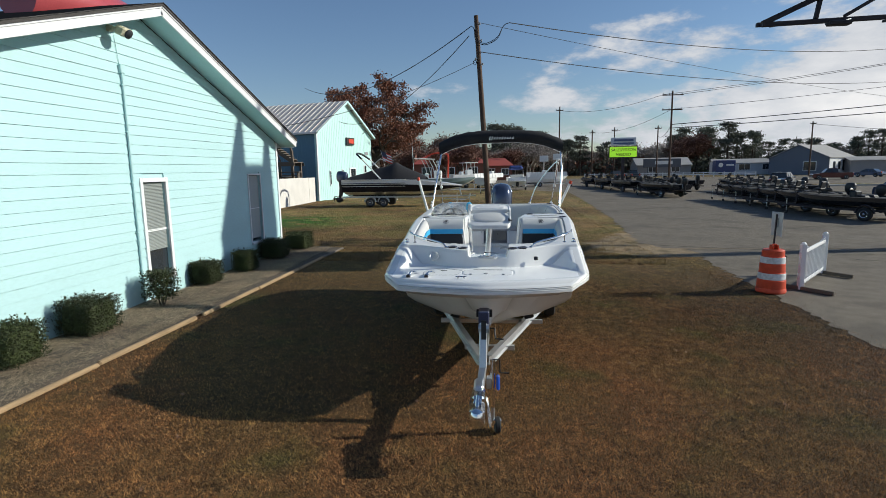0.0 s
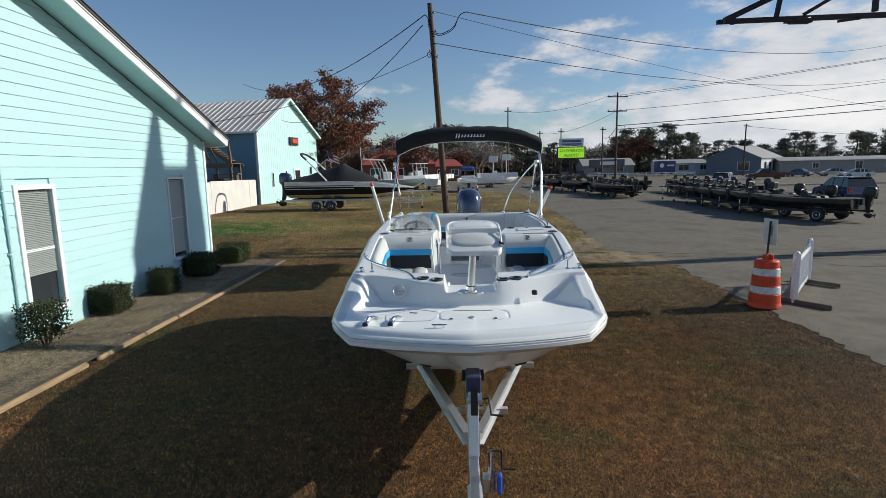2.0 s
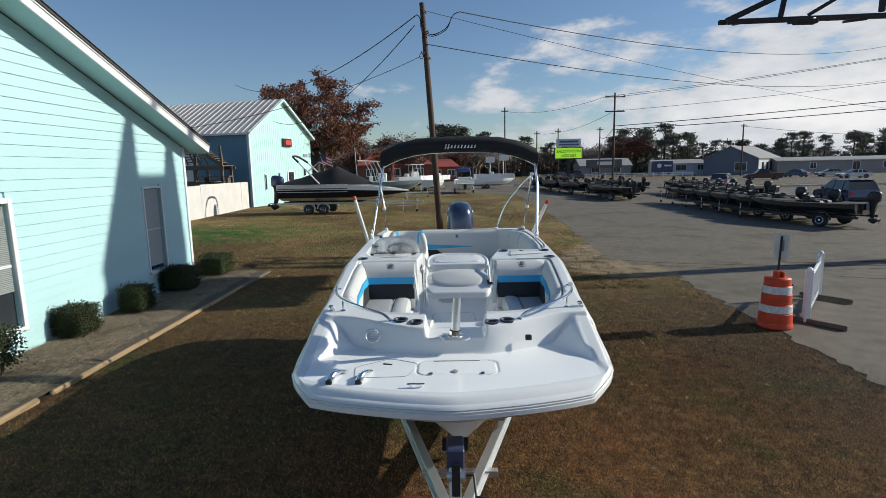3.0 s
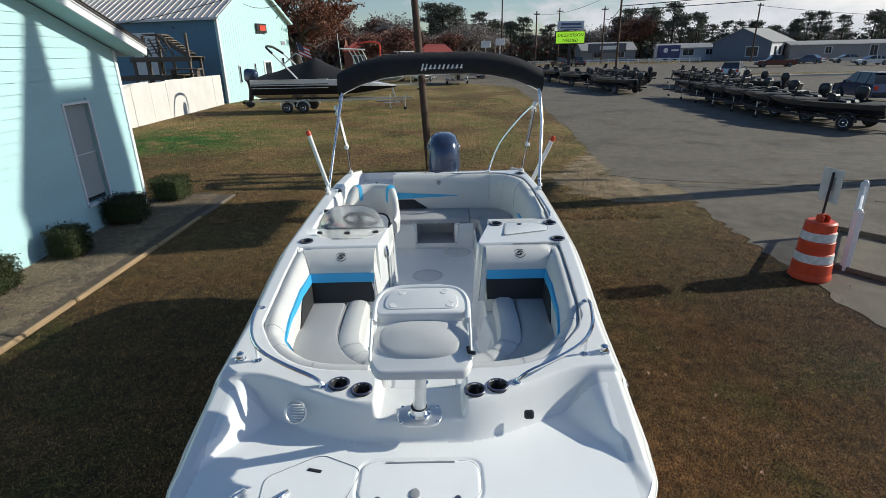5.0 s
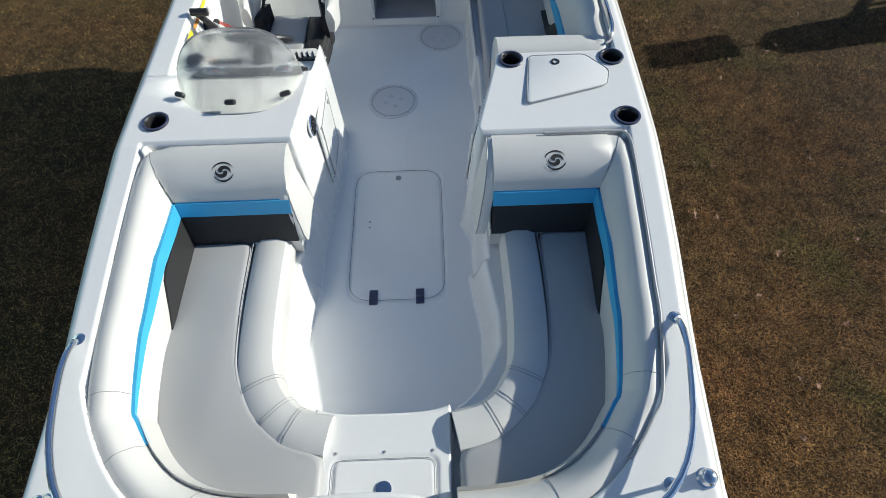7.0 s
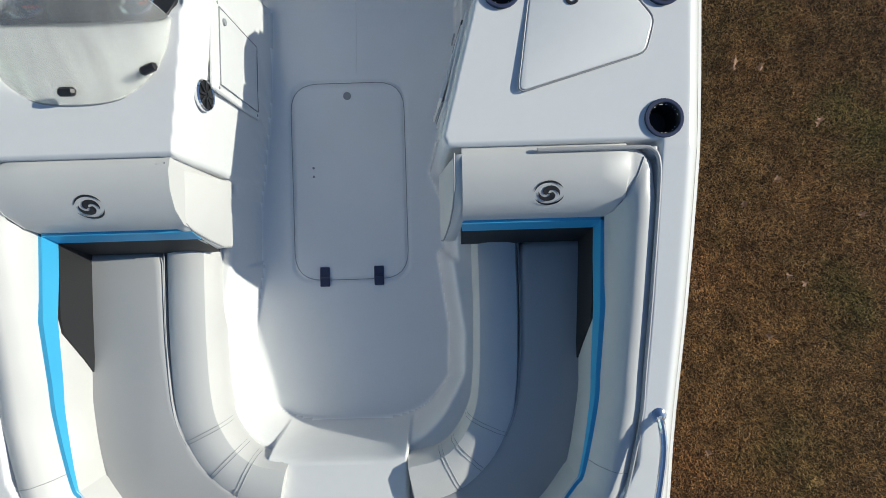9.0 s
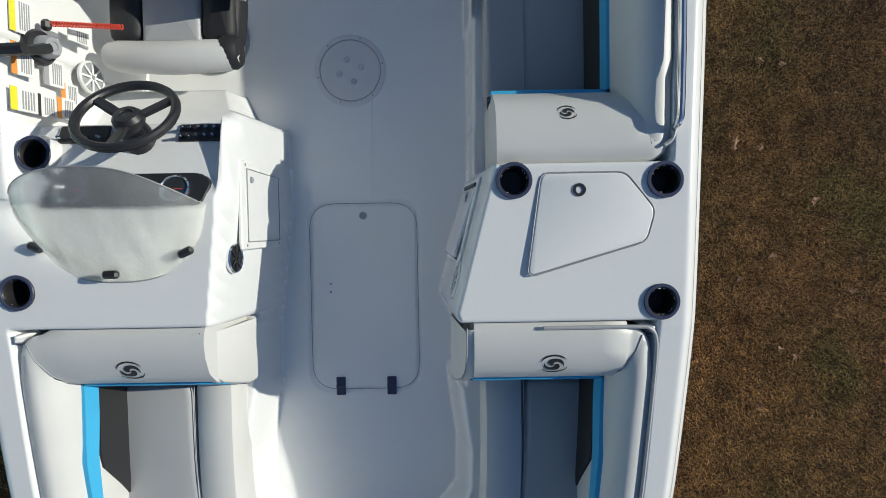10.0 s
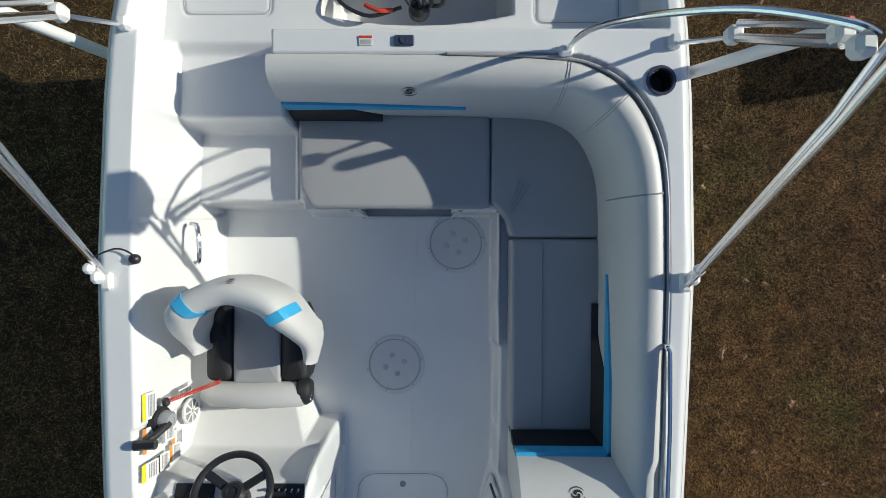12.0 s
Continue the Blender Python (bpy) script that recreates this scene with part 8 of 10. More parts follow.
    part("side_door", slab([(-0.03, 5.5, 0.05), (-0.03, 7.7, 0.05), (-0.03, 7.7, 5.3), (-0.03, 5.5, 5.3)], -U, 0.04), WHITEPAINT, b, "tall pale sliding door", smooth=0)
    part("skylight_panel", slab([(1.6, 9.0, 7.23), (1.6, 12.2, 7.23), (3.9, 12.2, 8.63), (3.9, 9.0, 8.63)], UP, 0.02), GREYP, b, "dull translucent roof panel", smooth=0)
    sg = part("wall_sign", Geo().beam(at(5.0, -0.10, 5.6), at(6.45, -0.10, 5.6), 0.16, 0.72, 0.02), BLACKP, b, "small black sign box with a red panel")
    part("sign_panel", Geo().beam(at(5.35, -0.20, 5.62), at(6.25, -0.20, 5.62), 0.05, 0.42), RED, sg)
    for u, z, w_, h_ in ((2.0, 2.12, 0.22, 1.4), (4.2, 2.6, 0.2, 0.6), (6.2, 2.2, 1.25, 1.7), (8.75, 2.9, 0.5, 0.8)):
        fr = part("window", Geo().beam(at(u - w_ / 2, -0.03, z), at(u + w_ / 2, -0.03, z), 0.08, h_, 0.01), WHITEPAINT, b, "narrow white-framed window")
        part("pane", Geo().beam(at(u - w_ * 0.34, -0.08, z), at(u - w_ * 0.02, -0.08, z), 0.03, h_ * 0.85), GLASS, fr)
        part("pane", Geo().beam(at(u + w_ * 0.02, -0.08, z), at(u + w_ * 0.34, -0.08, z), 0.03, h_ * 0.85), GLASS, fr)
    part("vent_louvre", Geo().beam(at(8.8, -0.04, 4.5), at(9.5, -0.04, 4.5), 0.06, 0.3, 0.01), GREYP, b)


barn()
fence = thing("board_fence", "cream solid board fence between house and barn", "fence", (-16.2, 40, 0))
CREAM = surf("cream_board", (0.66, 0.63, 0.59), 0.6, var=0.12, scale=1.2, fine=20)
fy = [31.0, 33.0, 35.0, 36.9, 38.8, 40.7, 42.4, 44.1, 45.7]
rf = random.Random(5)
for a, b in zip(fy, fy[1:]):
    h = 2.25 + rf.uniform(-0.05, 0.04)
    part("fence_panel", Geo().box((-16.1 - ((a + b) / 2 - 38) * 0.02, (a + b) / 2, h / 2), (0.05, b - a - 0.07, h), 0.01, Matrix.Rotation(rf.uniform(-0.02, 0.02), 3, "Z") @ Matrix.Rotation(rf.uniform(-0.012, 0.012), 3, "X")), CREAM, fence)
    part("fence_post", Geo().box((-16.18 - (a - 38) * 0.02, a, 1.1), (0.10, 0.09, 2.2), 0.01), TIMBER, fence, "dark timber post behind the boards")


def wood_deck():
    d = thing("wooden_stair_deck", "weathered wooden deck and stair beside the barn", "deck", (-19, 43, 0))
    for x, y, z in ((-20.9, 43, 3.5), (-20.0, 43.0, 4.9), (-19.2, 43, 3.5), (-18.2, 43, 3.5), (-17.15, 43.1, 4.5), (-20.9, 45, 3.5), (-17.2, 45, 3.5), (-17.9, 44.8, 5.1), (-19.9, 44.8, 5.0)):
        part("post", Geo().box((x, y, z / 2), (0.17, 0.17, z), 0.01), TIMBER, d)
    for k in range(11):
        part("board", Geo().box((-19.0, 42.9 + k * 0.2, 3.52), (4.1, 0.18, 0.06), 0.006), TIMBER, d)
        part("board", Geo().box((-19.8, 42.9 + k * 0.2, 2.32), (4.3, 0.18, 0.06), 0.006), TIMBER, d)
    for z, x0, x1 in ((3.36, -21.1, -16.9), (2.16, -22.0, -17.6)):
        for y in (42.85, 45.1):
            part("beam", Geo().box(((x0 + x1) / 2, y, z), (x1 - x0, 0.08, 0.26), 0.006), TIMBER, d)
    for k in range(8):
        part("tread", Geo().box((-18.9 + 0.22 * k, 43.7, 4.95 - 0.17 * k), (0.30, 1.2, 0.06), 0.006), TIMBER, d)
    for y in (43.1, 44.3):
        part("stringer", Geo().beam((-19.1, y, 4.95), (-17.2, y, 3.55), 0.06, 0.26, 0.006), TIMBER, d)
    for k in range(5):
        part("stacked_board", Geo().beam((-20.2 + 0.05 * k, 43.2 + 0.1 * k, 3.75 + 0.22 * k), (-18.5 - 0.08 * k, 43.0 + 0.2 * k, 3.9 + 0.2 * k), 0.14, 0.06, 0.006), TIMBER, d)
    for k in range(4):
        part("brace", Geo().beam((-20.1 + 0.5 * k, 42.95, 4.75), (-19.6 + 0.5 * k, 42.95, 3.6), 0.05, 0.12, 0.006), TIMBER, d)
    part("landing", Geo().box((-19.5, 43.7, 4.98), (1.1, 1.3, 0.08), 0.01), TIMBER, d)
    for x in (-18.2, -16.5):
        part("table_leg", Geo().box((x, 42.6, 1.33), (0.10, 0.5, 2.66), 0.008), TIMBER, d)
    part("table_top", Geo().box((-17.35, 42.6, 2.72), (2.1, 0.8, 0.09), 0.01), TIMBER, d)
    part("table_shelf", Geo().box((-17.35, 42.6, 2.45), (1.8, 0.6, 0.06), 0.01), TIMBER, d)


wood_deck()

# ---- boats on trailers ----
HULL_BLACK = surf("hull_black", (0.015, 0.016, 0.02), 0.2, var=0.1, scale=2, coat=0.5)
HULL_MATT = surf("hull_dull_black", (0.012, 0.012, 0.016), 0.5, var=0.1, scale=2, spec=0.2)
HULL_DARK = surf("hull_charcoal", (0.03, 0.032, 0.035), 0.35, 0.2, var=0.15, scale=3)
CARPET = surf("deck_carpet", (0.022, 0.022, 0.024), 0.95, var=0.2, scale=8, fine=80, bump=0.3)
HULL_GREEN = surf("hull_grey_green", (0.16, 0.22, 0.22), 0.35, var=0.08, scale=2)


def hull_mesh(L, W, zg, zk, rise, stern=0.9, flat=False, n=26, top=0.38):
    """A hull along +Y from stern at 0 to stem at L. Material slots: topside, lower band, bottom."""
    g = Geo()
    secs = []
    for i in range(n):
        t = i / (n - 1)
        w = W / 2 * (stern + (1 - stern) * min(1, t * 2.5)) * (1 - max(0, (t - 0.45) / 0.55) ** 2.6)
        w = max(w, 0.015)
        g0 = zg + rise * max(0, t - 0.4) ** 2 * 1.6
        k0 = zk + (g0 - zk - 0.15) * max(0, (t - 0.62) / 0.38) ** 2.2
        y = L * t
        zm = g0 - (g0 - k0) * top
        zc = k0 + (g0 - k0) * 0.22
        secs.append([(-w, y, g0), (-w * 0.985, y, zm), (-w * (0.86 - 0.25 * t * t), y, zc), (0, y, k0), (w * (0.86 - 0.25 * t * t), y, zc), (w * 0.985, y, zm), (w, y, g0)])
    vs = [p for s in secs for p in s]
    for band, m in (((0, 5), 0), ((1, 4), 1), ((2, 3), 2)):
        fs = [(i * 7 + j, i * 7 + j + 1, (i + 1) * 7 + j + 1, (i + 1) * 7 + j) for i in range(n - 1) for j in band]
        g.add(vs, fs, m)
    g.add(secs[0], [(0, 1, 2, 3, 4, 5, 6)], 1)
    # side decks with an inner well
    inner = []
    for i, s in enumerate(secs):
        t = i / (n - 1)
        iw = max(0.008, abs(s[0][0]) - 0.16)
        depth = 0.0 if flat or t > 0.8 else 0.32
        inner.append([s[0], (-iw, s[0][1], s[0][2] + 0.02), (-iw, s[0][1], s[0][2] - depth), (iw, s[0][1], s[0][2] - depth), (iw, s[0][1], s[0][2] + 0.02), s[6]])
    g.add([p for s in inner for p in s], [(i * 6 + j, (i + 1) * 6 + j, (i + 1) * 6 + j + 1, i * 6 + j + 1) for i in range(n - 1) for j in range(5)], 3)
    return g


def trailer_thing(L, W, axle, tandem, label, z=0.5, metal=GALV):
    """A simple boat trailer along +Y, its axle at y = axle."""
    t = thing("boat_trailer", label, "trailer", (0, 0, 0), "trailers on the lot")
    for sg in (-1, 1):
        part("side_beam", Geo().beam((sg * W * 0.38, -0.1, z), (sg * W * 0.38, L * 0.62, z), 0.07, 0.11, 0.005), metal, t)
        part("side_beam", Geo().beam((sg * W * 0.38, L * 0.62, z), (0, L * 0.98, z), 0.07, 0.11, 0.005), metal, t)
        for dy in ((-0.5, 0.5) if tandem else (0.0,)):
            wx = sg * (W * 0.38 + 0.22)
            ty = part("tyre", Geo().lathe((wx - sg * 0.1, axle + dy, 0.33), [(0.19, 0), (0.29, 0.0), (0.33, 0.03), (0.33, 0.17), (0.29, 0.2), (0.19, 0.2)], 22, (sg, 0, 0)), RUBBER, t, "black trailer tyre")
            part("rim", Geo().lathe((wx, axle + dy, 0.33), [(0.20, 0.09), (0.17, 0.105), (0.08, 0.07), (0.05, 0.10), (0.0, 0.11)], 16, (sg, 0, 0)), CHROME, ty)
            part("fender", Geo().tube([(wx, axle + dy + 0.42 * math.cos(a), 0.36 + 0.40 * math.sin(a)) for a in [math.pi * k / 8 for k in range(9)]], 0.05, 6), metal, t)
    part("tongue", Geo().beam((0, L * 0.9, z), (0, L + 1.0, z), 0.09, 0.1, 0.005), metal, t)
    part("winch_post", Geo().beam((0, L * 0.99, z), (0, L * 0.97, z + 0.75), 0.09, 0.09, 0.005, up=(0, 1, 0)), metal, t)
    part("jack", Geo().tube([(0.14, L + 0.55, 0.08), (0.14, L + 0.55, 0.85)], 0.03, 10), GALV, t)
    part("jack_wheel", Geo().lathe((0.11, L + 0.55, 0.09), [(0.03, 0), (0.09, 0), (0.09, 0.06), (0.03, 0.06)], 14, (1, 0, 0)), RUBBER, t)
    for y in (axle, axle + L * 0.3):
        part("cross_member", Geo().beam((-W * 0.38, y, z - 0.06), (W * 0.38, y, z - 0.06), 0.06, 0.06, 0.004), metal, t)
    for sg in (-1, 1):
        part("bunk", Geo().box((sg * W * 0.22, L * 0.34, z + 0.09), (0.12, L * 0.62, 0.07), 0.01), CARPET, t)
    return t


def bass_boat():
    L, W = 5.6, 2.3
    b = thing("bass_boat", "low black bass fishing boat with pedestal seats and outboard", "boat", (0, 0, 0), "bass boats on the lot")
    part("hull", hull_mesh(L, W, 1.12, 0.58, 0.28), [HULL_BLACK, HULL_BLACK, HULL_DARK, CARPET], b, "glossy black hull with carpeted decks")
    part("bow_deck", Geo().prism(rounded([(-0.78, 3.3), (0.78, 3.3), (0.5, 4.6), (0.12, 5.3), (-0.12, 5.3), (-0.5, 4.6)], 0.1, 4), 1.0, 1.17, 0.02), CARPET, b)
    part("aft_deck", Geo().prism([(-0.9, 0.1), (0.9, 0.1), (0.9, 1.3), (-0.9, 1.3)], 0.9, 1.12, 0.02), CARPET, b)
    for x, y, z in ((0.0, 4.3, 1.17), (0.35, 1.9, 0.80), (-0.35, 1.9, 0.80)):
        g = Geo().tube([(x, y, z - 0.1), (x, y, z + 0.22)], 0.03, 8)
        st = part("fishing_seat", g, BLACKP, b, "folding pedestal fishing seat")
        part("seat_pad", Geo().box((x, y, z + 0.27), (0.42, 0.42, 0.10), 0.04), BLACKV, st)
        if y > 4:
            part("seat_back", Geo().box((x, y - 0.17, z + 0.48), (0.38, 0.08, 0.38), 0.04, Matrix.Rotation(0.25, 3, "X")), BLACKV, st)
        else:
            part("seat_back", Geo().box((x, y + 0.02, z + 0.36), (0.38, 0.40, 0.08), 0.035, Matrix.Rotation(0.12, 3, "X")), BLACKV, st, "back folded down")
    part("console", Geo().box((0.45, 2.75, 1.12), (0.5, 0.35, 0.5), 0.06), HULL_DARK, b)
    part("windscreen", Geo().box((0.45, 2.92, 1.42), (0.46, 0.02, 0.22), 0.005, Matrix.Rotation(0.5, 3, "X")), GLASS, b)
    part("trolling_shaft", Geo().tube([(-0.28, 5.2, 1.2), (-0.32, 4.4, 1.32), (-0.36, 3.7, 1.42)], 0.02, 8), STEEL, b)
    part("trolling_head", Geo().box((-0.38, 3.55, 1.44), (0.14, 0.3, 0.14), 0.04), BLACKP, b, "black trolling motor head")
    part("trolling_prop", Geo().lathe((-0.26, 5.0, 1.25), [(0.06, 0), (0.06, 0.3), (0.0, 0.36)], 12, (0, 1, 0)), BLACKP, b)
    m2 = outboard((0.0, -0.06, 1.10), b, BLACKP, BLACKP, 0.86)
    m2.matrix_parent_inverse = Matrix.Translation((0, -0.06, 1.10)) @ Matrix.Rotation(math.pi, 4, "Z") @ Matrix.Translation((0, 0.06, -1.10))
    return b


base_boat = bass_boat()
base_trailer = trailer_thing(5.6, 2.3, 1.35, False, "black single-axle trailer under a bass boat", metal=STEEL)
ROW = [(18.6 + 0.16 * k, 28.2 + 2.75 * k, 28 - 0.8 * k) for k in range(6)]
ROW += [(15.3, 49.7, 24), (15.9, 53.0, 22), (16.3, 56.2, 20), (14.4, 60.4, 18), (15.0, 63.6, 16), (13.6, 68.0, 14), (14.2, 71.4, 14), (13.0, 76.0, 12)]
ROW += [(23.6 + 0.3 * k, 44.5 + 3.0 * k, 22 - k) for k in range(5)] + [(21.0, 62.5, 16), (20.2, 67.0, 15)]
for i, (x, y, a) in enumerate(ROW):
    m = pose(x, y, -0.09, 0, 0, a) @ Matrix.Translation((0, -1.35, 0))
    if i == 0:
        base_boat.matrix_basis, base_trailer.matrix_basis = m, m
    else:
        copy_thing(base_boat, m)
        copy_thing(base_trailer, m)


def covered_bowrider():
    L, W = 8.9, 2.55
    b = thing("covered_runabout", "black and white runabout under a black mooring cover", "boat", (0, 0, 0))
    part("hull", hull_mesh(L, W, 1.98, 0.85, -0.85, top=0.30), [GEL, HULL_MATT, GEL, GEL], b, "white hull with a broad black band")
    part("stripe", Geo().box((0, L * 0.28, 1.72), (W + 0.03, L * 0.54, 0.05), 0.01), NAVY, b, "navy pinstripe")
    part("stripe", Geo().box((0, L * 0.28, 1.50), (W - 0.05, L * 0.54, 0.035), 0.01), GEL, b, "white pinstripe")
    part("rub_strake", Geo().box((0, L * 0.28, 1.985), (W + 0.05, L * 0.54, 0.04), 0.01), GEL, b)
    g = Geo()
    n, k = 22, 15
    vs = []
    for i in range(n):
        t = i / (n - 1)
        y = 0.25 + t * 6.0
        h = 0.16 + 1.2 * max(0.0, 1 - abs(t - 0.62) / (0.66 if t < 0.62 else 0.40)) ** 1.05 + 0.03 * math.sin(t * 23)
        w = (W / 2 + 0.03) * (1 - 0.55 * max(0, (t - 0.6) / 0.4) ** 2)
        for j in range(k):
            s = -1 + 2 * j / (k - 1)
            vs.append((w * s, y, 1.96 + 0.92 * h * (1 - abs(s) ** 1.6)))
    g.add(vs, [(i * k + j, i * k + j + 1, (i + 1) * k + j + 1, (i + 1) * k + j) for i in range(n - 1) for j in range(k - 1)])
    part("mooring_cover", g, CANVAS, b, "black mooring cover over poles")
    for sg in (-1, 1):
        part("tower_leg", Geo().tube([(sg * 1.2, 3.1, 1.95), (sg * 1.1, 2.2, 2.9), (sg * 1.0, 1.6, 3.5)], 0.05, 8), WHITEP, b)
    part("tower_arch", Geo().tube(spline([(-1.0, 1.6, 3.5), (-0.6, 1.1, 3.9), (0.6, 1.1, 3.9), (1.0, 1.6, 3.5)], 14), 0.07, 8), BLACKP, b, "folded black tower arch")
    part("board_rack", Geo().tube([(0.9, 2.2, 2.9), (0.95, 3.0, 3.5), (0.9, 3.4, 3.3)], 0.04, 8), ALU, b)
    part("flag_staff", Geo().tube([(-0.95, 2.95, 2.3), (-1.0, 2.5, 4.2)], 0.012, 6), ALU, b)
    g = Geo()
    vs = [(-1.0 - 0.03 * c + 0.02 * math.sin(k + 2 * c), 2.52 + 0.38 * c + 0.02 * k, 4.15 - 0.105 * k - 0.17 * c) for k in range(8) for c in range(3)]
    for m in (0, 1, 2):
        g.add(vs, [(3 * k + c, 3 * k + 3 + c, 3 * k + 4 + c, 3 * k + 1 + c) for k in range(7) for c in range(2) if (2 if c == 0 and k < 4 else k % 2) == m], m)
    part("flag", g, [RED, WHITEP, NAVY], b, "small red, white and blue striped flag")
    m2 = outboard((0.0, -0.06, 1.62), b, COWL, BLACKP, 1.4)
    m2.matrix_parent_inverse = Matrix.Translation((0, -0.06, 1.62)) @ Matrix.Rotation(math.pi, 4, "Z") @ Matrix.Rotation(0.16, 4, "X") @ Matrix.Translation((0, 0.06, -1.62))
    t = trailer_thing(L, W, 2.7, True, "tandem-axle aluminium trailer under the covered runabout", 0.72)
    return b, t


cb, ct = covered_bowrider()
for o in (cb, ct):
    o.matrix_basis = pose(-11.6, 39.7, 0.08, 0, 0, -93)


def plain_boat(name, label, hull, L, W, zg, extras, at, yaw, tandem=False):
    b = thing(name, label, "boat", (0, 0, 0), "boats at the back of the lot")
    part("hull", hull_mesh(L, W, zg, zg - 1.05, 0.2), [hull, hull, GEL, GEL], b)
    extras(b)
    t = trailer_thing(L, W, L * 0.3, tandem, "galvanised trailer carrying a boat", max(0.4, zg - 1.2))
    for o in (b, t):
        o.matrix_basis = pose(*at, 0, 0, yaw)


def ttop(b):
    part("console", Geo().box((0, 2.9, 2.05), (0.8, 0.9, 1.1), 0.08), GEL, b)
    part("hard_top", Geo().box((0, 2.9, 3.55), (1.9, 2.1, 0.10), 0.05), WHITEP, b, "white T-top roof")
    for x in (-0.6, 0.6):
        for y in (2.3, 3.6):
            part("top_leg", Geo().tube([(x, y, 1.5), (x * 0.9, y, 2.6), (x, y * 0.98, 3.52)], 0.04, 8), WHITEP, b)
    part("leaning_post", Geo().box((0, 1.7, 1.95), (0.9, 0.4, 0.8), 0.08), GEL, b)


def bluebimini(b):
    part("bimini_cover", Geo().box((0, 2.6, 2.75), (1.7, 1.0, 0.55), 0.2), surf("blue_canvas", (0.03, 0.06, 0.22), 0.8, bump=0.2), b, "folded blue bimini cover")
    part("stern_seat", Geo().box((0, 0.7, 1.75), (1.7, 0.6, 0.35), 0.1), VINYL_LIGHT, b)
    part("swim_platform", Geo().box((0, -0.3, 1.15), (2.0, 0.6, 0.12), 0.04), GEL, b)
    for x in (-0.9, 0.9):
        part("top_leg", Geo().tube([(x, 2.2, 1.7), (x * 0.95, 2.5, 2.7)], 0.025, 8), ALU, b)
    part("stern_drive", Geo().box((0, -0.35, 0.8), (0.35, 0.5, 0.6), 0.08), BLACKP, b)


def pontoon_top(b):
    for x in (-1.1, 1.1):
        for k in range(5):
            part("fence_panel", Geo().box((x, 0.9 + k * 1.1, 1.75), (0.04, 1.0, 0.6), 0.01), WHITEP, b)
    part("helm_stand", Geo().box((0.5, 2.6, 1.9), (0.6, 0.6, 0.9), 0.06), GEL, b)
    part("bow_rail", Geo().tube([(-1.1, 5.7, 2.05), (0, 6.0, 2.05), (1.1, 5.7, 2.05)], 0.03, 8), ALU, b)


def tower_top(b):
    part("console", Geo().box((0, 2.9, 2.05), (0.8, 0.9, 1.1), 0.08), GEL, b)
    part("hard_top", Geo().box((0, 1.5, 3.86), (1.9, 2.3, 0.11), 0.05, Matrix.Rotation(-0.06, 3, "X")), WHITEP, b, "white T-top roof")
    for x in (-0.6, 0.6):
        for y in (1.9, 2.3, 2.7, 3.1):
            part("top_leg", Geo().tube([(x, y, 1.6), (x, y - 0.35, 3.0), (x, y - 0.75, 3.8)], 0.04, 8), WHITEP, b)
        part("tower_arch", Geo().tube(spline([(x * 1.3, 1.5, 3.9), (x * 1.3, 2.1, 4.32), (x * 1.3, 3.2, 4.48), (x * 1.3, 4.0, 4.25), (x * 1.3, 4.05, 3.3), (x * 1.3, 4.0, 1.8)], 24), 0.055, 8), RED, b, "dull red tower frame")
    part("outrigger", Geo().tube([(-0.9, 0.3, 1.7), (-0.9, 0.15, 5.3)], 0.035, 8), ALU, b)
    part("leaning_post", Geo().box((0, 1.7, 1.95), (0.9, 0.4, 0.8), 0.08), GEL, b)


plain_boat("centre_console_boat", "grey-green centre console boat with a white T-top", HULL_GREEN, 7.0, 2.4, 1.75, tower_top, (-9.6, 57.5, 0.0), -82)
plain_boat("white_runabout", "white runabout with a folded blue bimini seen from astern", GEL, 5.8, 2.4, 1.55, bluebimini, (2.05, 65.0, 0.0), 2)
plain_boat("pontoon_boat", "white pontoon boat parked at the back of the lot", GEL, 6.2, 2.4, 1.45, pontoon_top, (3.6, 78.0, 0.0), -80)
plain_boat("skiff", "white fishing skiff parked bow-out on its trailer", GEL, 5.4, 2.1, 1.5, pontoon_top, (-2.6, 72.0, 0.0), -20)
plain_boat("cuddy_boat", "white cuddy boat parked among other boats", GEL, 6.4, 2.4, 1.9, ttop, (-7.0, 75.0, 0.0), -60)

# small frame cart and jack on the grass
g = Geo()
g.tube([(-4.2, 40.6, 0.5), (-2.4, 40.9, 0.5), (-2.2, 41.0, 0.9)], 0.04, 8)
g.tube([(-3.2, 40.2, 0.05), (-3.2, 40.2, 0.95)], 0.035, 8)
g.tube([(-3.6, 40.2, 0.4), (-2.6, 40.7, 0.42)], 0.03, 8)
g.lathe((-3.25, 40.2, 0.1), [(0.03, 0), (0.1, 0), (0.1, 0.08), (0.03, 0.08)], 14, (1, 0, 0))
solo("trailer_dolly", g, GALV, "galvanised trailer tongue dolly standing on the grass", "dolly")

# ---- signs, poles ----
sgn = thing("roadside_sign", "roadside sign with a lime LED message board on a dark post", "sign", (20.9, 95, 0))
part("post", Geo().box((20.9, 95, 2.2), (0.45, 0.45, 4.6), 0.02), STEEL, sgn)
LED = surf("led_board", (0.20, 0.45, 0.02), 0.5, var=0.04, emit=(0.45, 0.95, 0.05, 0.55))
part("message_board", Geo().box((20.85, 95, 5.1), (4.75, 0.4, 1.95), 0.03), STEEL, sgn)
part("led_panel", Geo().box((20.85, 94.78, 5.1), (4.5, 0.06, 1.72), 0.01), LED, sgn, "glowing lime green message panel")
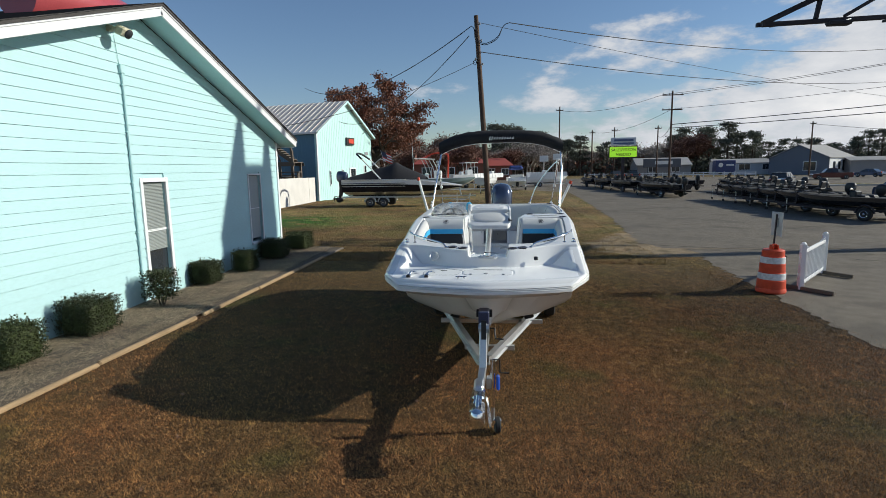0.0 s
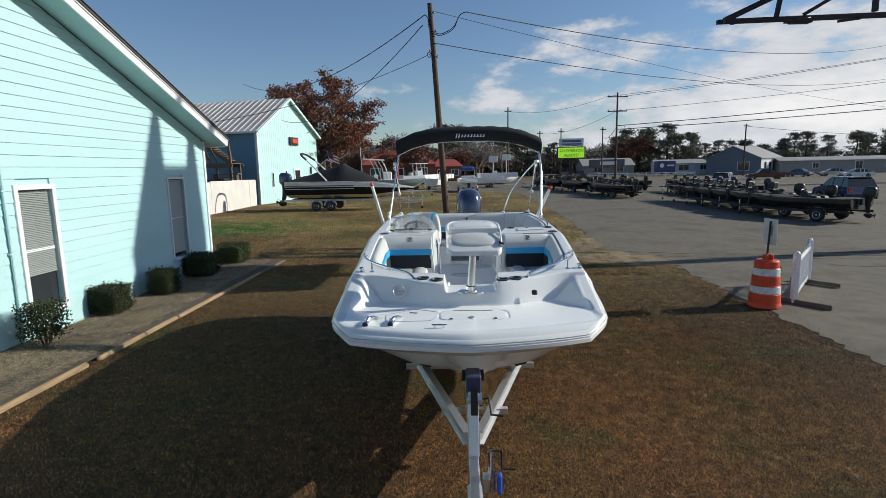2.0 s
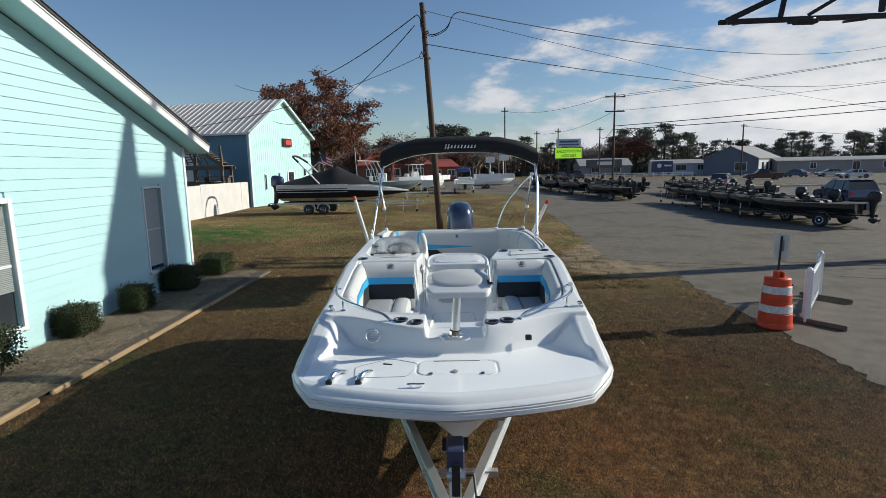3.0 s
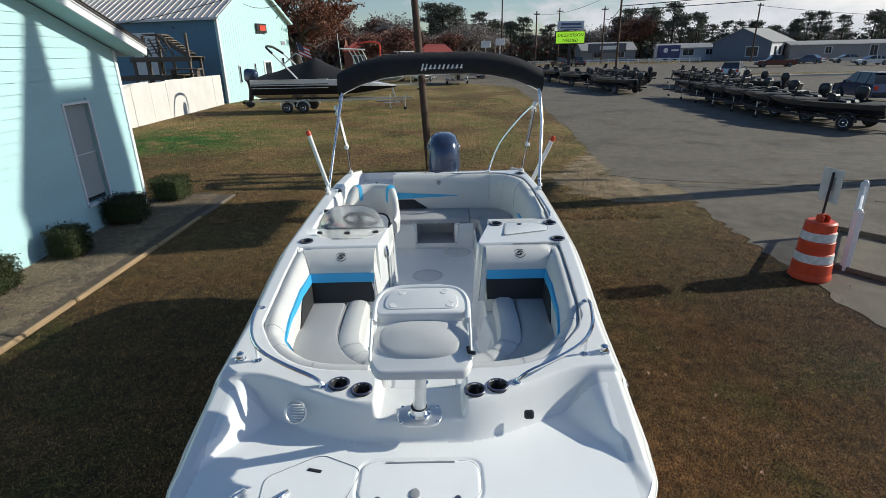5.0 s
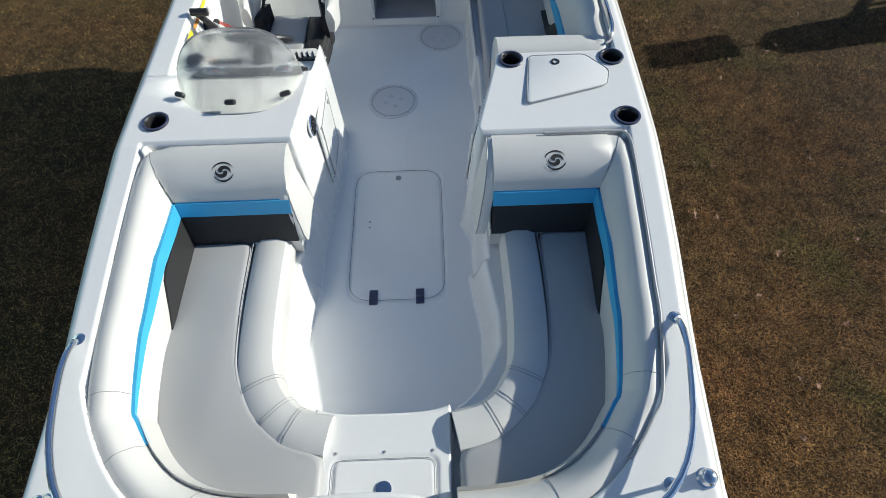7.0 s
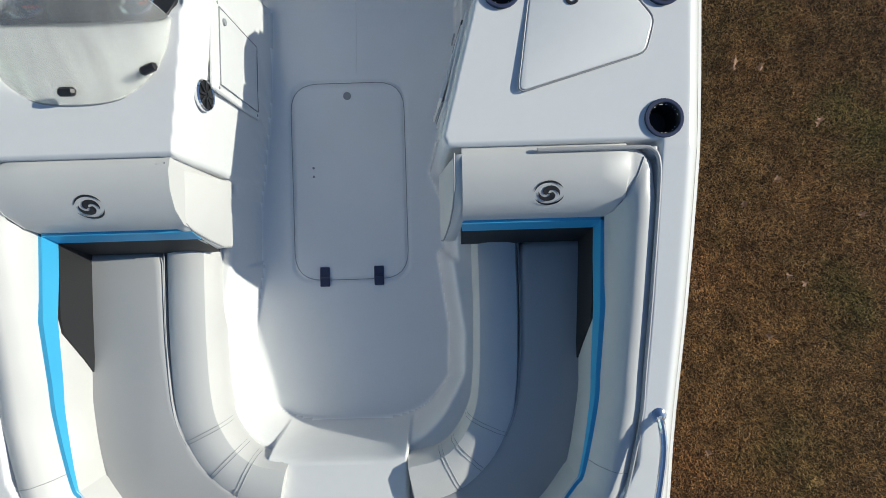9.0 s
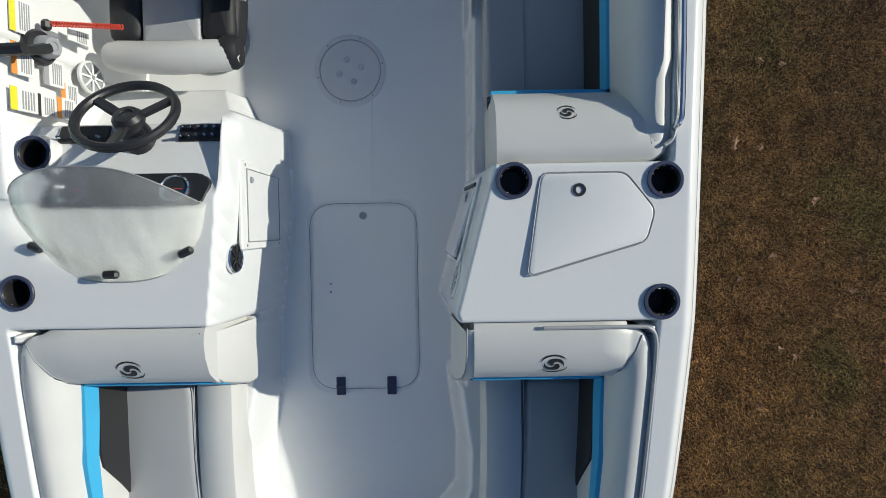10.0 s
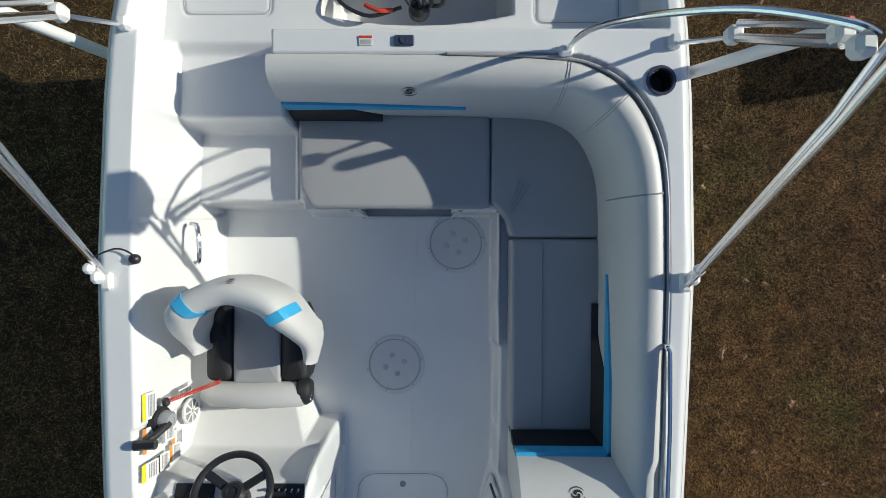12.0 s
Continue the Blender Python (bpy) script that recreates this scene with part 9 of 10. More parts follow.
part("top_sign", Geo().box((20.9, 95, 6.85), (4.2, 0.35, 1.35), 0.05), surf("sign_white", (0.62, 0.65, 0.70), 0.5, var=0.05), sgn, "white dealership sign with plain blue bars")
for z, w, h in ((7.05, 3.2, 0.34), (6.55, 3.4, 0.22), (6.28, 2.2, 0.10)):
    part("bar", Geo().box((20.9, 94.80, z), (w, 0.03, h), 0.0), surf("ink_blue", (0.08, 0.12, 0.25), 0.5), sgn)


def lettering(word, x, y, z, size, host, material):
    cu = bpy.data.curves.new("words", "FONT")
    cu.body, cu.size, cu.align_x, cu.extrude = word, size, "CENTER", 0.01
    cu.shear = 0.18
    tmp = new("words_tmp", cu)
    bpy.context.view_layer.update()
    me = bpy.data.meshes.new_from_object(tmp.evaluated_get(bpy.context.evaluated_depsgraph_get()))
    bpy.data.objects.remove(tmp)
    me.materials.clear()
    me.materials.append(material)
    me.transform(Matrix.Translation((x, y, z)) @ Matrix.Rotation(math.pi / 2, 4, "X"))
    return part("lettering", me, None, host, "dark lettering " + word)


INKD = surf("ink_dark", (0.02, 0.04, 0.01), 0.6)
lettering("SALESPERSON", 20.85, 94.73, 5.22, 0.66, sgn, INKD)
lettering("NEEDED", 20.85, 94.73, 4.45, 0.66, sgn, INKD)


def power_pole(x, y, h, arms, lean=0.0, label="dark wooden power pole with crossarms"):
    p = thing("power_pole", label, "power pole", (x, y, 0), "power poles")
    part("pole", Geo().tube([(x, y, -0.1), (x + lean, y, h)], [0.19, 0.13], 12), POLEWOOD, p)
    for z, w in arms:
        part("crossarm", Geo().box((x + lean * z / h, y - 0.15, z), (w, 0.14, 0.16), 0.01), POLEWOOD, p)
        for dx in (-w * 0.45, -w * 0.15, w * 0.15, w * 0.45):
            part("insulator", Geo().lathe((x + lean * z / h + dx, y - 0.15, z + 0.08), [(0.05, 0), (0.09, 0.05), (0.05, 0.1), (0.09, 0.14), (0.0, 0.25)], 8), GREYP, p)
    return p


power_pole(28.6, 95, 15.0, ((14.3, 3.4), (11.9, 3.3)))
power_pole(13.6, 128, 16.5, ((15.6, 1.6),), 0.0, "tall thin utility pole beside the road")
power_pole(22.2, 135, 11.5, ((10.8, 1.4),), 0.0, "utility pole with a short crossarm by the road")
power_pole(39.0, 140, 12.5, ((11.8, 1.6),), 0.0, "utility pole with a short crossarm by the road")
power_pole(67.0, 125, 11.5, ((11.0, 1.2),), 0.0, "roadside utility pole with a lamp bracket")
power_pole(30.5, 150, 13.0, ((12.2, 1.6),), 0.0, "utility pole with a short crossarm by the road")
for a, b, s, r in (((30.0, 95, 14.4), (120, 60, 26), 1.5, 0.03), ((27.0, 95, 14.4), (120, 58, 25.5), 1.5, 0.03), ((28.6, 95, 12.0), (120, 62, 21), 1.5, 0.03), ((28.6, 95, 9.5), (120, 55, 16.5), 1.0, 0.06), ((28.6, 95, 8.9), (120, 55, 15.0), 1.2, 0.06),
                   ((27.0, 95, 14.4), (13.6, 128, 15.6), 1.2, 0.03), ((28.6, 95, 12.0), (22.2, 135, 10.8), 1.2, 0.03), ((28.6, 95, 9.4), (39, 140, 10), 1.0, 0.05), ((67, 125, 11), (130, 130, 8), 1.0, 0.04)):
    solo("power_line", Geo().tube(wire(a, b, s, r), r, 5), WIRE, "distant black power line", "cable", group="power lines")
for x, y, z in ((9.5, 120, 4.6), (12.6, 122, 5.0)):
    g = Geo().box((x, y, z), (1.9, 0.2, 1.3), 0.03)
    g.tube([(x, y + 0.15, 0), (x, y + 0.15, z)], 0.09, 8)
    solo("distant_sign", g, WHITEP, "small white roadside sign on a pole", "sign", group="distant signs")

# ---- vehicles ----
PAINTS = {"silver": surf("paint_silver", (0.42, 0.43, 0.44), 0.25, 0.5, var=0.03, coat=0.6), "black": surf("paint_black", (0.015, 0.016, 0.018), 0.2, var=0.05, coat=0.7),
          "white": surf("paint_white", (0.72, 0.72, 0.72), 0.25, var=0.03, coat=0.5), "blue": surf("paint_blue", (0.05, 0.08, 0.16), 0.25, 0.3, var=0.04, coat=0.6), "maroon": surf("paint_maroon", (0.10, 0.02, 0.02), 0.25, 0.2, var=0.04, coat=0.6)}
HEADL = surf("headlight", (0.8, 0.8, 0.78), 0.15, var=0.02, coat=0.5)


def car(kind, paint, label, at, yaw):
    """A car along +X, wheels on z = 0."""
    L, W = (4.8, 1.9) if kind != "pickup" else (5.7, 1.95)
    c = thing(kind, label, {"suv": "car", "sedan": "car", "pickup": "truck"}[kind], (0, 0, 0), "vehicles by the road")
    hood, belt = (1.05, 1.12) if kind != "sedan" else (0.88, 0.95)
    prof = [(-L / 2, 0.55), (-L / 2 + 0.05, 0.80), (-L / 2 + 0.1, belt), (-0.2, belt + 0.02), (0.9, belt), (1.15, hood + 0.03), (L / 2 - 0.15, hood - 0.12), (L / 2, 0.75), (L / 2, 0.45), (L / 2 - 0.15, 0.30), (-L / 2 + 0.1, 0.30)]
    g = Geo()
    ring = [[(x, s * (W / 2 - e), z) for x, z in prof] for s, e in ((-1, 0.06), (-1, 0.0), (1, 0.0), (1, 0.06))]
    k = len(prof)
    ring[0] = [(x * 0.985, y, z + (0.0 if z < 0.5 else -0.02)) for x, y, z in ring[0]]
    ring[3] = [(x * 0.985, y, z + (0.0 if z < 0.5 else -0.02)) for x, y, z in ring[3]]
    g.add([p for r in (ring[0], ring[1], ring[2], ring[3]) for p in r], [(i * k + j, i * k + (j + 1) % k, (i + 1) * k + (j + 1) % k, (i + 1) * k + j) for i in range(3) for j in range(k)] + [tuple(range(k - 1, -1, -1)), tuple(3 * k + j for j in range(k))])
    part("body", g, PAINTS[paint], c)
    if kind == "suv":
        cab = [(-L / 2 + 0.12, belt), (-L / 2 + 0.35, 1.62), (-L / 2 + 0.6, 1.74), (0.15, 1.76), (0.45, 1.68), (1.15, belt + 0.02)]
    elif kind == "sedan":
        cab = [(-1.7, belt), (-1.05, 1.40), (-0.7, 1.47), (0.1, 1.47), (0.35, 1.42), (1.2, belt)]
    else:
        cab = [(-0.75, belt), (-0.65, 1.72), (-0.45, 1.82), (0.5, 1.82), (0.7, 1.74), (1.25, belt + 0.02)]
    g = Geo()
    kk = len(cab)
    g.add([(x, -W / 2 + 0.04 + 0.28 * (z - belt), z) for x, z in cab] + [(x, W / 2 - 0.04 - 0.28 * (z - belt), z) for x, z in cab], [tuple(range(kk)), tuple(range(2 * kk - 1, kk - 1, -1))] + [(j, j + 1, kk + j + 1, kk + j) for j in range(kk - 1)])
    part("glazing", g, GLASS, c, "dark tinted glazing")
    xs = [p[0] for p in cab]
    part("roof", Geo().box(((cab[2][0] + cab[3][0]) / 2, 0, cab[2][1] + 0.012), (cab[3][0] - cab[2][0] + 0.25, W - 0.42, 0.05), 0.02), PAINTS[paint], c)
    for x in (cab[0][0] + 0.9, cab[3][0] - 0.35):
        for sgn_ in (-1, 1):
            part("pillar", Geo().beam((x, sgn_ * (W / 2 - 0.03), belt), (x, sgn_ * (W / 2 - 0.2), cab[2][1]), 0.10, 0.05, 0.01), PAINTS[paint], c)
    if kind == "pickup":
        part("bed_well", Geo().box((-1.85, 0, belt + 0.012), (1.9, W - 0.3, 0.03), 0.0), BLACKP, c)
    for x in (-L / 2 + 0.95, L / 2 - 0.95):
        for sgn_ in (-1, 1):
            ty = part("tyre", Geo().lathe((x, sgn_ * (W / 2 - 0.2), 0.36), [(0.2, 0), (0.33, 0), (0.36, 0.03), (0.36, 0.19), (0.33, 0.22), (0.2, 0.22)], 22, (0, sgn_, 0)), RUBBER, c)
            part("rim", Geo().lathe((x, sgn_ * (W / 2 - 0.02), 0.36), [(0.22, 0.03), (0.19, 0.045), (0.07, 0.02), (0.0, 0.03)], 14, (0, sgn_, 0)), ALU, ty)
    for sgn_ in (-1, 1):
        part("headlight", Geo().box((L / 2 - 0.06, sgn_ * (W / 2 - 0.28), 0.78), (0.12, 0.36, 0.16), 0.04), HEADL, c)
        part("tail_light", Geo().box((-L / 2 + 0.06, sgn_ * (W / 2 - 0.2), 0.88), (0.12, 0.26, 0.3), 0.04), RED, c)
        part("mirror", Geo().box((0.85, sgn_ * (W / 2 + 0.1), belt + 0.05), (0.12, 0.2, 0.14), 0.04), PAINTS[paint], c)
    part("grille", Geo().box((L / 2 - 0.01, 0, 0.65), (0.05, W * 0.45, 0.22), 0.02), BLACKP, c)
    part("bumper", Geo().box((L / 2 - 0.03, 0, 0.42), (0.16, W - 0.1, 0.18), 0.05), BLACKP, c)
    part("bumper", Geo().box((-L / 2 + 0.03, 0, 0.48), (0.16, W - 0.1, 0.18), 0.05), BLACKP, c)
    c.matrix_basis = pose(*at, 0, 0, yaw)


car("suv", "silver", "silver SUV driving on the highway", (33.4, 67.5, -0.08), 52)
car("suv", "blue", "dark SUV parked beyond the bass boats", (28.2, 40.5, -0.08), 80)
car("pickup", "maroon", "dark pickup truck parked by the road", (55.0, 96.0, -0.08), 165)
car("sedan", "white", "white car parked by the mobile homes", (70.0, 95.0, -0.08), 170)
car("sedan", "silver", "pale sedan parked beside the road", (74.5, 107.0, -0.08), 165)
car("sedan", "blue", "dark sedan parked beside the road", (68.5, 108.0, -0.08), 120)
car("pickup", "black", "black pickup truck on the far side of the lot", (24.5, 118.0, -0.08), 100)
car("pickup", "black", "black pickup truck beyond the message sign", (29.0, 122.0, -0.08), 90)
car("sedan", "white", "white car far along the highway", (14.0, 128.0, -0.08), 80)

# ---- buildings across the highway ----
GREYSIDE = surf("grey_siding", (0.14, 0.16, 0.20), 0.6, var=0.06, scale=0.6, fine=8)
GREYROOF = surf("grey_roof", (0.33, 0.32, 0.31), 0.9, var=0.15, scale=0.5, fine=6)
TAN = surf("tan_siding", (0.30, 0.29, 0.29), 0.7, var=0.06, scale=0.6, fine=8)
PALE = surf("pale_siding", (0.50, 0.52, 0.56), 0.7, var=0.06, scale=0.6, fine=8)
REDROOF = surf("red_roof", (0.34, 0.07, 0.05), 0.7, var=0.1, scale=0.5, fine=5)


def hut(name, label, x, y, w, d, h, rise, yaw, wallm, roofm, wins, ridge_x=True, hip=0.0):
    """A gabled building, w along its local x, d deep; windows as (x, z, width, height) on its front."""
    b = thing(name, label, "building", (0, 0, 0), "buildings across the road")
    g = Geo()
    if ridge_x:
        g.add([(-w / 2, -d / 2, 0), (w / 2, -d / 2, 0), (w / 2, d / 2, 0), (-w / 2, d / 2, 0), (-w / 2, -d / 2, h), (w / 2, -d / 2, h), (w / 2, d / 2, h), (-w / 2, d / 2, h), (-w / 2, 0, h + rise), (w / 2, 0, h + rise)],
              [(0, 1, 5, 4), (2, 3, 7, 6), (1, 2, 6, 9, 5), (3, 0, 4, 8, 7), (3, 2, 1, 0)])
        o = 0.35
        quads = [[(-w / 2 - o + 0, -d / 2 - o, h - 0.12), (w / 2 + o, -d / 2 - o, h - 0.12), (w / 2 + o - hip, 0, h + rise + 0.06), (-w / 2 - o + hip, 0, h + rise + 0.06)],
                 [(w / 2 + o, d / 2 + o, h - 0.12), (-w / 2 - o, d / 2 + o, h - 0.12), (-w / 2 - o + hip, 0, h + rise + 0.06), (w / 2 + o - hip, 0, h + rise + 0.06)]]
    else:
        g.add([(-w / 2, -d / 2, 0), (w / 2, -d / 2, 0), (w / 2, d / 2, 0), (-w / 2, d / 2, 0), (-w / 2, -d / 2, h), (w / 2, -d / 2, h), (w / 2, d / 2, h), (-w / 2, d / 2, h), (0, -d / 2, h + rise), (0, d / 2, h + rise)],
              [(0, 1, 5, 8, 4), (2, 3, 7, 9, 6), (1, 2, 6, 5), (3, 0, 4, 7), (3, 2, 1, 0)])
        o = 0.35
        quads = [[(-w / 2 - o, d / 2 + o, h - 0.12), (-w / 2 - o, -d / 2 - o, h - 0.12), (0, -d / 2 - o, h + rise + 0.06), (0, d / 2 + o, h + rise + 0.06)],
                 [(w / 2 + o, -d / 2 - o, h - 0.12), (w / 2 + o, d / 2 + o, h - 0.12), (0, d / 2 + o, h + rise + 0.06), (0, -d / 2 - o, h + rise + 0.06)]]
    part("wall", g, wallm, b, smooth=0)
    for q in quads:
        r = Geo().add(q + [(x_, y_, z_ - 0.12) for x_, y_, z_ in q], [(0, 1, 2, 3), (7, 6, 5, 4), (0, 4, 5, 1), (1, 5, 6, 2), (2, 6, 7, 3), (3, 7, 4, 0)])
        part("roof", r, roofm, b, smooth=0)
    if hip:
        for sx_ in (-1, 1):
            r = Geo().add([(sx_ * (w / 2 + o), -d / 2 - o, h - 0.12), (sx_ * (w / 2 + o), d / 2 + o, h - 0.12), (sx_ * (w / 2 + o - hip), 0, h + rise + 0.06)], [(0, 1, 2)])
            part("roof", r, roofm, b, smooth=0)
    for wx, wz, ww, wh in wins:
        fr = part("window", Geo().box((wx, -d / 2 - 0.03, wz), (ww + 0.25, 0.10, wh + 0.25), 0.01), WHITEPAINT, b)
        part("pane", Geo().box((wx - ww / 4, -d / 2 - 0.09, wz), (ww / 2 - 0.08, 0.04, wh), 0.0), GLASS, fr)
        part("pane", Geo().box((wx + ww / 4, -d / 2 - 0.09, wz), (ww / 2 - 0.08, 0.04, wh), 0.0), GLASS, fr)
    b.matrix_basis = pose(x, y, gz(x), 0, 0, yaw)
    return b


home = hut("modular_home", "slate-grey modular home with a white side wall and shingle roof", 76.2, 141.5, 13.0, 14.5, 4.1, 3.0, -50, GREYSIDE, GREYROOF, [(2.6, 2.0, 2.6, 2.0)], ridge_x=False)
side_ob = part("wall", Geo().box((6.53, 0, 1.95), (0.07, 14.3, 3.85), 0.0), WHITEPAINT, home, "white boarded side wall")
side_ob.matrix_parent_inverse = Matrix.Identity(4)
for y, w, h in ((-4.6, 1.1, 1.8), (-1.8, 1.1, 1.8), (0.6, 1.0, 2.4), (3.6, 1.1, 1.8)):
    pane_ob = part("window", Geo().box((6.60, y, 2.1), (0.06, w, h), 0.0), GLASS, home)
    pane_ob.matrix_parent_inverse = Matrix.Identity(4)
hut("mobile_home", "long pale blue mobile home with dark shutters", 63.0, 150, 13.5, 5.0, 3.2, 0.9, -8, PALE, GREYROOF, [(-5, 2.0, 1.6, 1.3), (0.5, 2.0, 2.6, 1.4), (5.5, 2.0, 1.6, 1.3)])
hut("mobile_home", "long grey mobile home with a flat dark roof", 95.0, 135, 28.0, 6.0, 3.3, 0.7, -8, TAN, GREYROOF, [(-6, 2.0, 1.3, 1.3), (3.5, 1.7, 1.5, 2.2), (10, 2.0, 1.3, 1.3)])
hut("red_roof_restaurant", "low building with a red hipped metal roof", -11.4, 122, 15.6, 12, 3.9, 2.4, 4, surf("brick_wall", (0.20, 0.075, 0.05), 0.8, var=0.15, scale=1.0, fine=12), REDROOF, [(-5, 2.2, 2, 1.4), (0, 2.2, 2, 1.4), (5, 2.2, 2, 1.4)], hip=3.4)
hut("red_roof_wing", "lower wing with a red metal roof", -0.9, 126, 6.4, 9, 3.4, 1.5, 4, surf("brick_wing", (0.20, 0.08, 0.055), 0.8, var=0.15, scale=1.0, fine=12), REDROOF, [(-1.5, 1.9, 1.5, 1.3), (1.6, 1.9, 1.5, 1.3)], hip=1.6)
hut("roadside_shop", "dark low shop behind the highway", 44.0, 155, 14.0, 8, 3.0, 1.8, 0, TAN, GREYROOF, [(-3, 1.8, 2, 1.4), (3, 1.8, 2, 1.4)])
g = Geo().box((42.0, 146, 3.3), (9.5, 0.3, 2.2), 0.05)
for x in (38.5, 45.5):
    g.box((x, 146.2, 1.2), (0.2, 0.2, 2.9), 0.01)
bbd = solo("shop_banner", g, surf("banner_dark", (0.10, 0.11, 0.13), 0.5), "dark banner sign board with a pale bar", "sign")
part("bar", Geo().box((42.4, 145.8, 3.4), (4.5, 0.05, 0.9), 0.0), WHITEP, bbd)
bx = thing("storage_trailer", "dark blue box trailer with a plain white logo shape", "box trailer", (55.5, 141, 0))
part("box", Geo().box((55.5, 141, 2.2), (4.6, 2.4, 2.9), 0.05), surf("trailer_blue", (0.03, 0.05, 0.16), 0.4), bx)
part("logo_shape", Geo().lathe((54.3, 139.77, 2.5), [(0.55, 0), (0.55, 0.02), (0.0, 0.02)], 18, (0, -1, 0)), WHITEP, bx)
part("bar", Geo().box((56.5, 139.78, 2.5), (1.8, 0.03, 0.4), 0.0), WHITEP, bx)
for x in (54.3, 56.7):
    part("tyre", Geo().lathe((x, 139.9, 0.4), [(0.2, 0), (0.4, 0), (0.4, 0.25), (0.2, 0.25)], 16, (0, -1, 0)), RUBBER, bx)
# white rail fence in front of the homes
rf_ = thing("rail_fence", "low white rail fence in front of the homes", "fence", (60, 128, 0))
for k in range(18):
    x = 20 + k * 2.2
    y = 131 - 0.08 * k * 2.2
    part("post", Geo().box((x, y, 0.5), (0.16, 0.16, 1.1), 0.01), WHITEPAINT, rf_)
for z in (0.45, 0.85):
    part("rail", Geo().beam((20, 131, z), (57.4, 128.0, z), 0.08, 0.16, 0.01), WHITEPAINT, rf_)

# ---- trees ----
def crown_cards(g, rnd, c, r, n, size, flat=0.7):
    for _ in range(n):
        p = Vector((rnd.gauss(0, 0.5), rnd.gauss(0, 0.5), rnd.gauss(0, 0.5 * flat)))
        q = Vector(c) + p * r
        d = Vector((rnd.gauss(0, 1), rnd.gauss(0, 1), rnd.gauss(0, 1))).normalized()
        s = Matrix.Rotation(rnd.uniform(0, 6.28), 3, d) @ d.orthogonal().normalized()
        L, W = size * rnd.uniform(0.6, 1.4), size * rnd.uniform(0.3, 0.6)
        g.add([q, q + d * L * 0.5 + s * W, q + d * L, q + d * L * 0.45 - s * W], [(0, 1, 2, 3)])


def branchy(rnd, base, h, spread, levels, trunk_r, lean=0.0):
    """Trunk and limbs as tapered tubes; returns geometry and twig ends."""
    g, tips = Geo(), []

    def grow(p, d, length, r, lv):
        bend = Vector((rnd.gauss(0, 0.16), rnd.gauss(0, 0.16), rnd.gauss(0.04, 0.1)))
        mid = p + d * length * 0.5 + bend * length * 0.25
        end = p + (d + bend * 0.6).normalized() * length
        g.tube([p, mid, end], [r, r * 0.82, r * 0.62], 6 if lv < 2 else 4, cap=False)
        if lv >= 2:
            tips.append(mid)
        tips.append(end) if lv >= 1 else None
        if lv < levels:
            for _ in range(rnd.randint(3, 4) if lv else rnd.randint(5, 6)):
                a = rnd.uniform(0, 6.28)
                up_ = rnd.uniform(0.25, 0.95)
                nd = Vector((math.cos(a) * spread, math.sin(a) * spread, up_)).normalized()
                nd = (nd + d * 0.45).normalized()
                st = p.lerp(end, rnd.uniform(0.55, 1.0))
                grow(st, nd, length * rnd.uniform(0.55, 0.8), r * 0.52, lv + 1)
    grow(Vector(base), Vector((lean, 0, 1)).normalized(), h, trunk_r, 0)
    return g, tips


def oak(x, y, seed):
    """A broad oak: trunk and limbs, then leaf clumps through a dome with gaps, each on its own twig."""
    rnd = random.Random(seed)
    t = thing("oak_tree", "big oak with sparse rusty autumn leaves behind the barn", "tree", (x, y, 0))
    wood, leaves = Geo(), Geo()
    top = Vector((x + 0.3, y, 5.2))
    wood.tube([(x, y, -0.1), (x + 0.05, y, 2.0), (x + 0.1, y, 3.8), top], [0.50, 0.42, 0.38, 0.30], 10)
    joints = []
    for i in range(13):
        a = i * 2.4 + rnd.uniform(-0.3, 0.3)
        el = rnd.uniform(0.12, 1.25)
        st = Vector((x + 0.1, y, rnd.uniform(3.6, 5.4)))
        d = Vector((math.cos(a) * math.cos(el), math.sin(a) * math.cos(el), math.sin(el)))
        L = rnd.uniform(4.2, 6.0)
        pts = [st]
        for s_ in (0.3, 0.6, 1.0):
            pts.append(st + d * L * s_ + Vector((rnd.gauss(0, 0.3), rnd.gauss(0, 0.3), rnd.gauss(0.1, 0.3))))
        wood.tube(pts, [0.20, 0.15, 0.10, 0.05], 6, cap=False)
        joints += [pts[1].lerp(pts[2], f) for f in (0.2, 0.6, 1.0)] + [pts[2].lerp(pts[3], f) for f in (0.5, 1.0)]
    for i in range(190):
        while True:
            p = Vector((rnd.uniform(-1, 1), rnd.uniform(-1, 1), rnd.uniform(-0.85, 1)))
            if 0.40 < p.length < 1.0 + 0.14 * math.sin(3 * math.atan2(p.y, p.x) + 5 * p.z):
                break
        c = Vector((x + 6.2 * p.x + 0.2, y + 6.2 * p.y, 8.9 + 4.4 * p.z - 0.35 * abs(p.x)))
        q = min(joints, key=lambda j_: (j_ - c).length)
        m_ = q.lerp(c, 0.5) + Vector((rnd.gauss(0, 0.2), rnd.gauss(0, 0.2), rnd.gauss(0.1, 0.2)))
        wood.tube([q, m_, c], [0.055, 0.035, 0.012], 4, cap=False)
        for _ in range(3):
            crown_cards(leaves, rnd, c + Vector((rnd.gauss(0, 0.45), rnd.gauss(0, 0.45), rnd.gauss(0, 0.25))), rnd.uniform(0.40, 0.75), rnd.randint(38, 60), 0.20, 0.6)
    part("trunk", wood, BARK, t, smooth=60)
    part("crown", leaves, LEAF_OAK, t, "rust-brown oak leaves with gaps", smooth=0)
    return t


oak(-14.6, 62.0, 21)


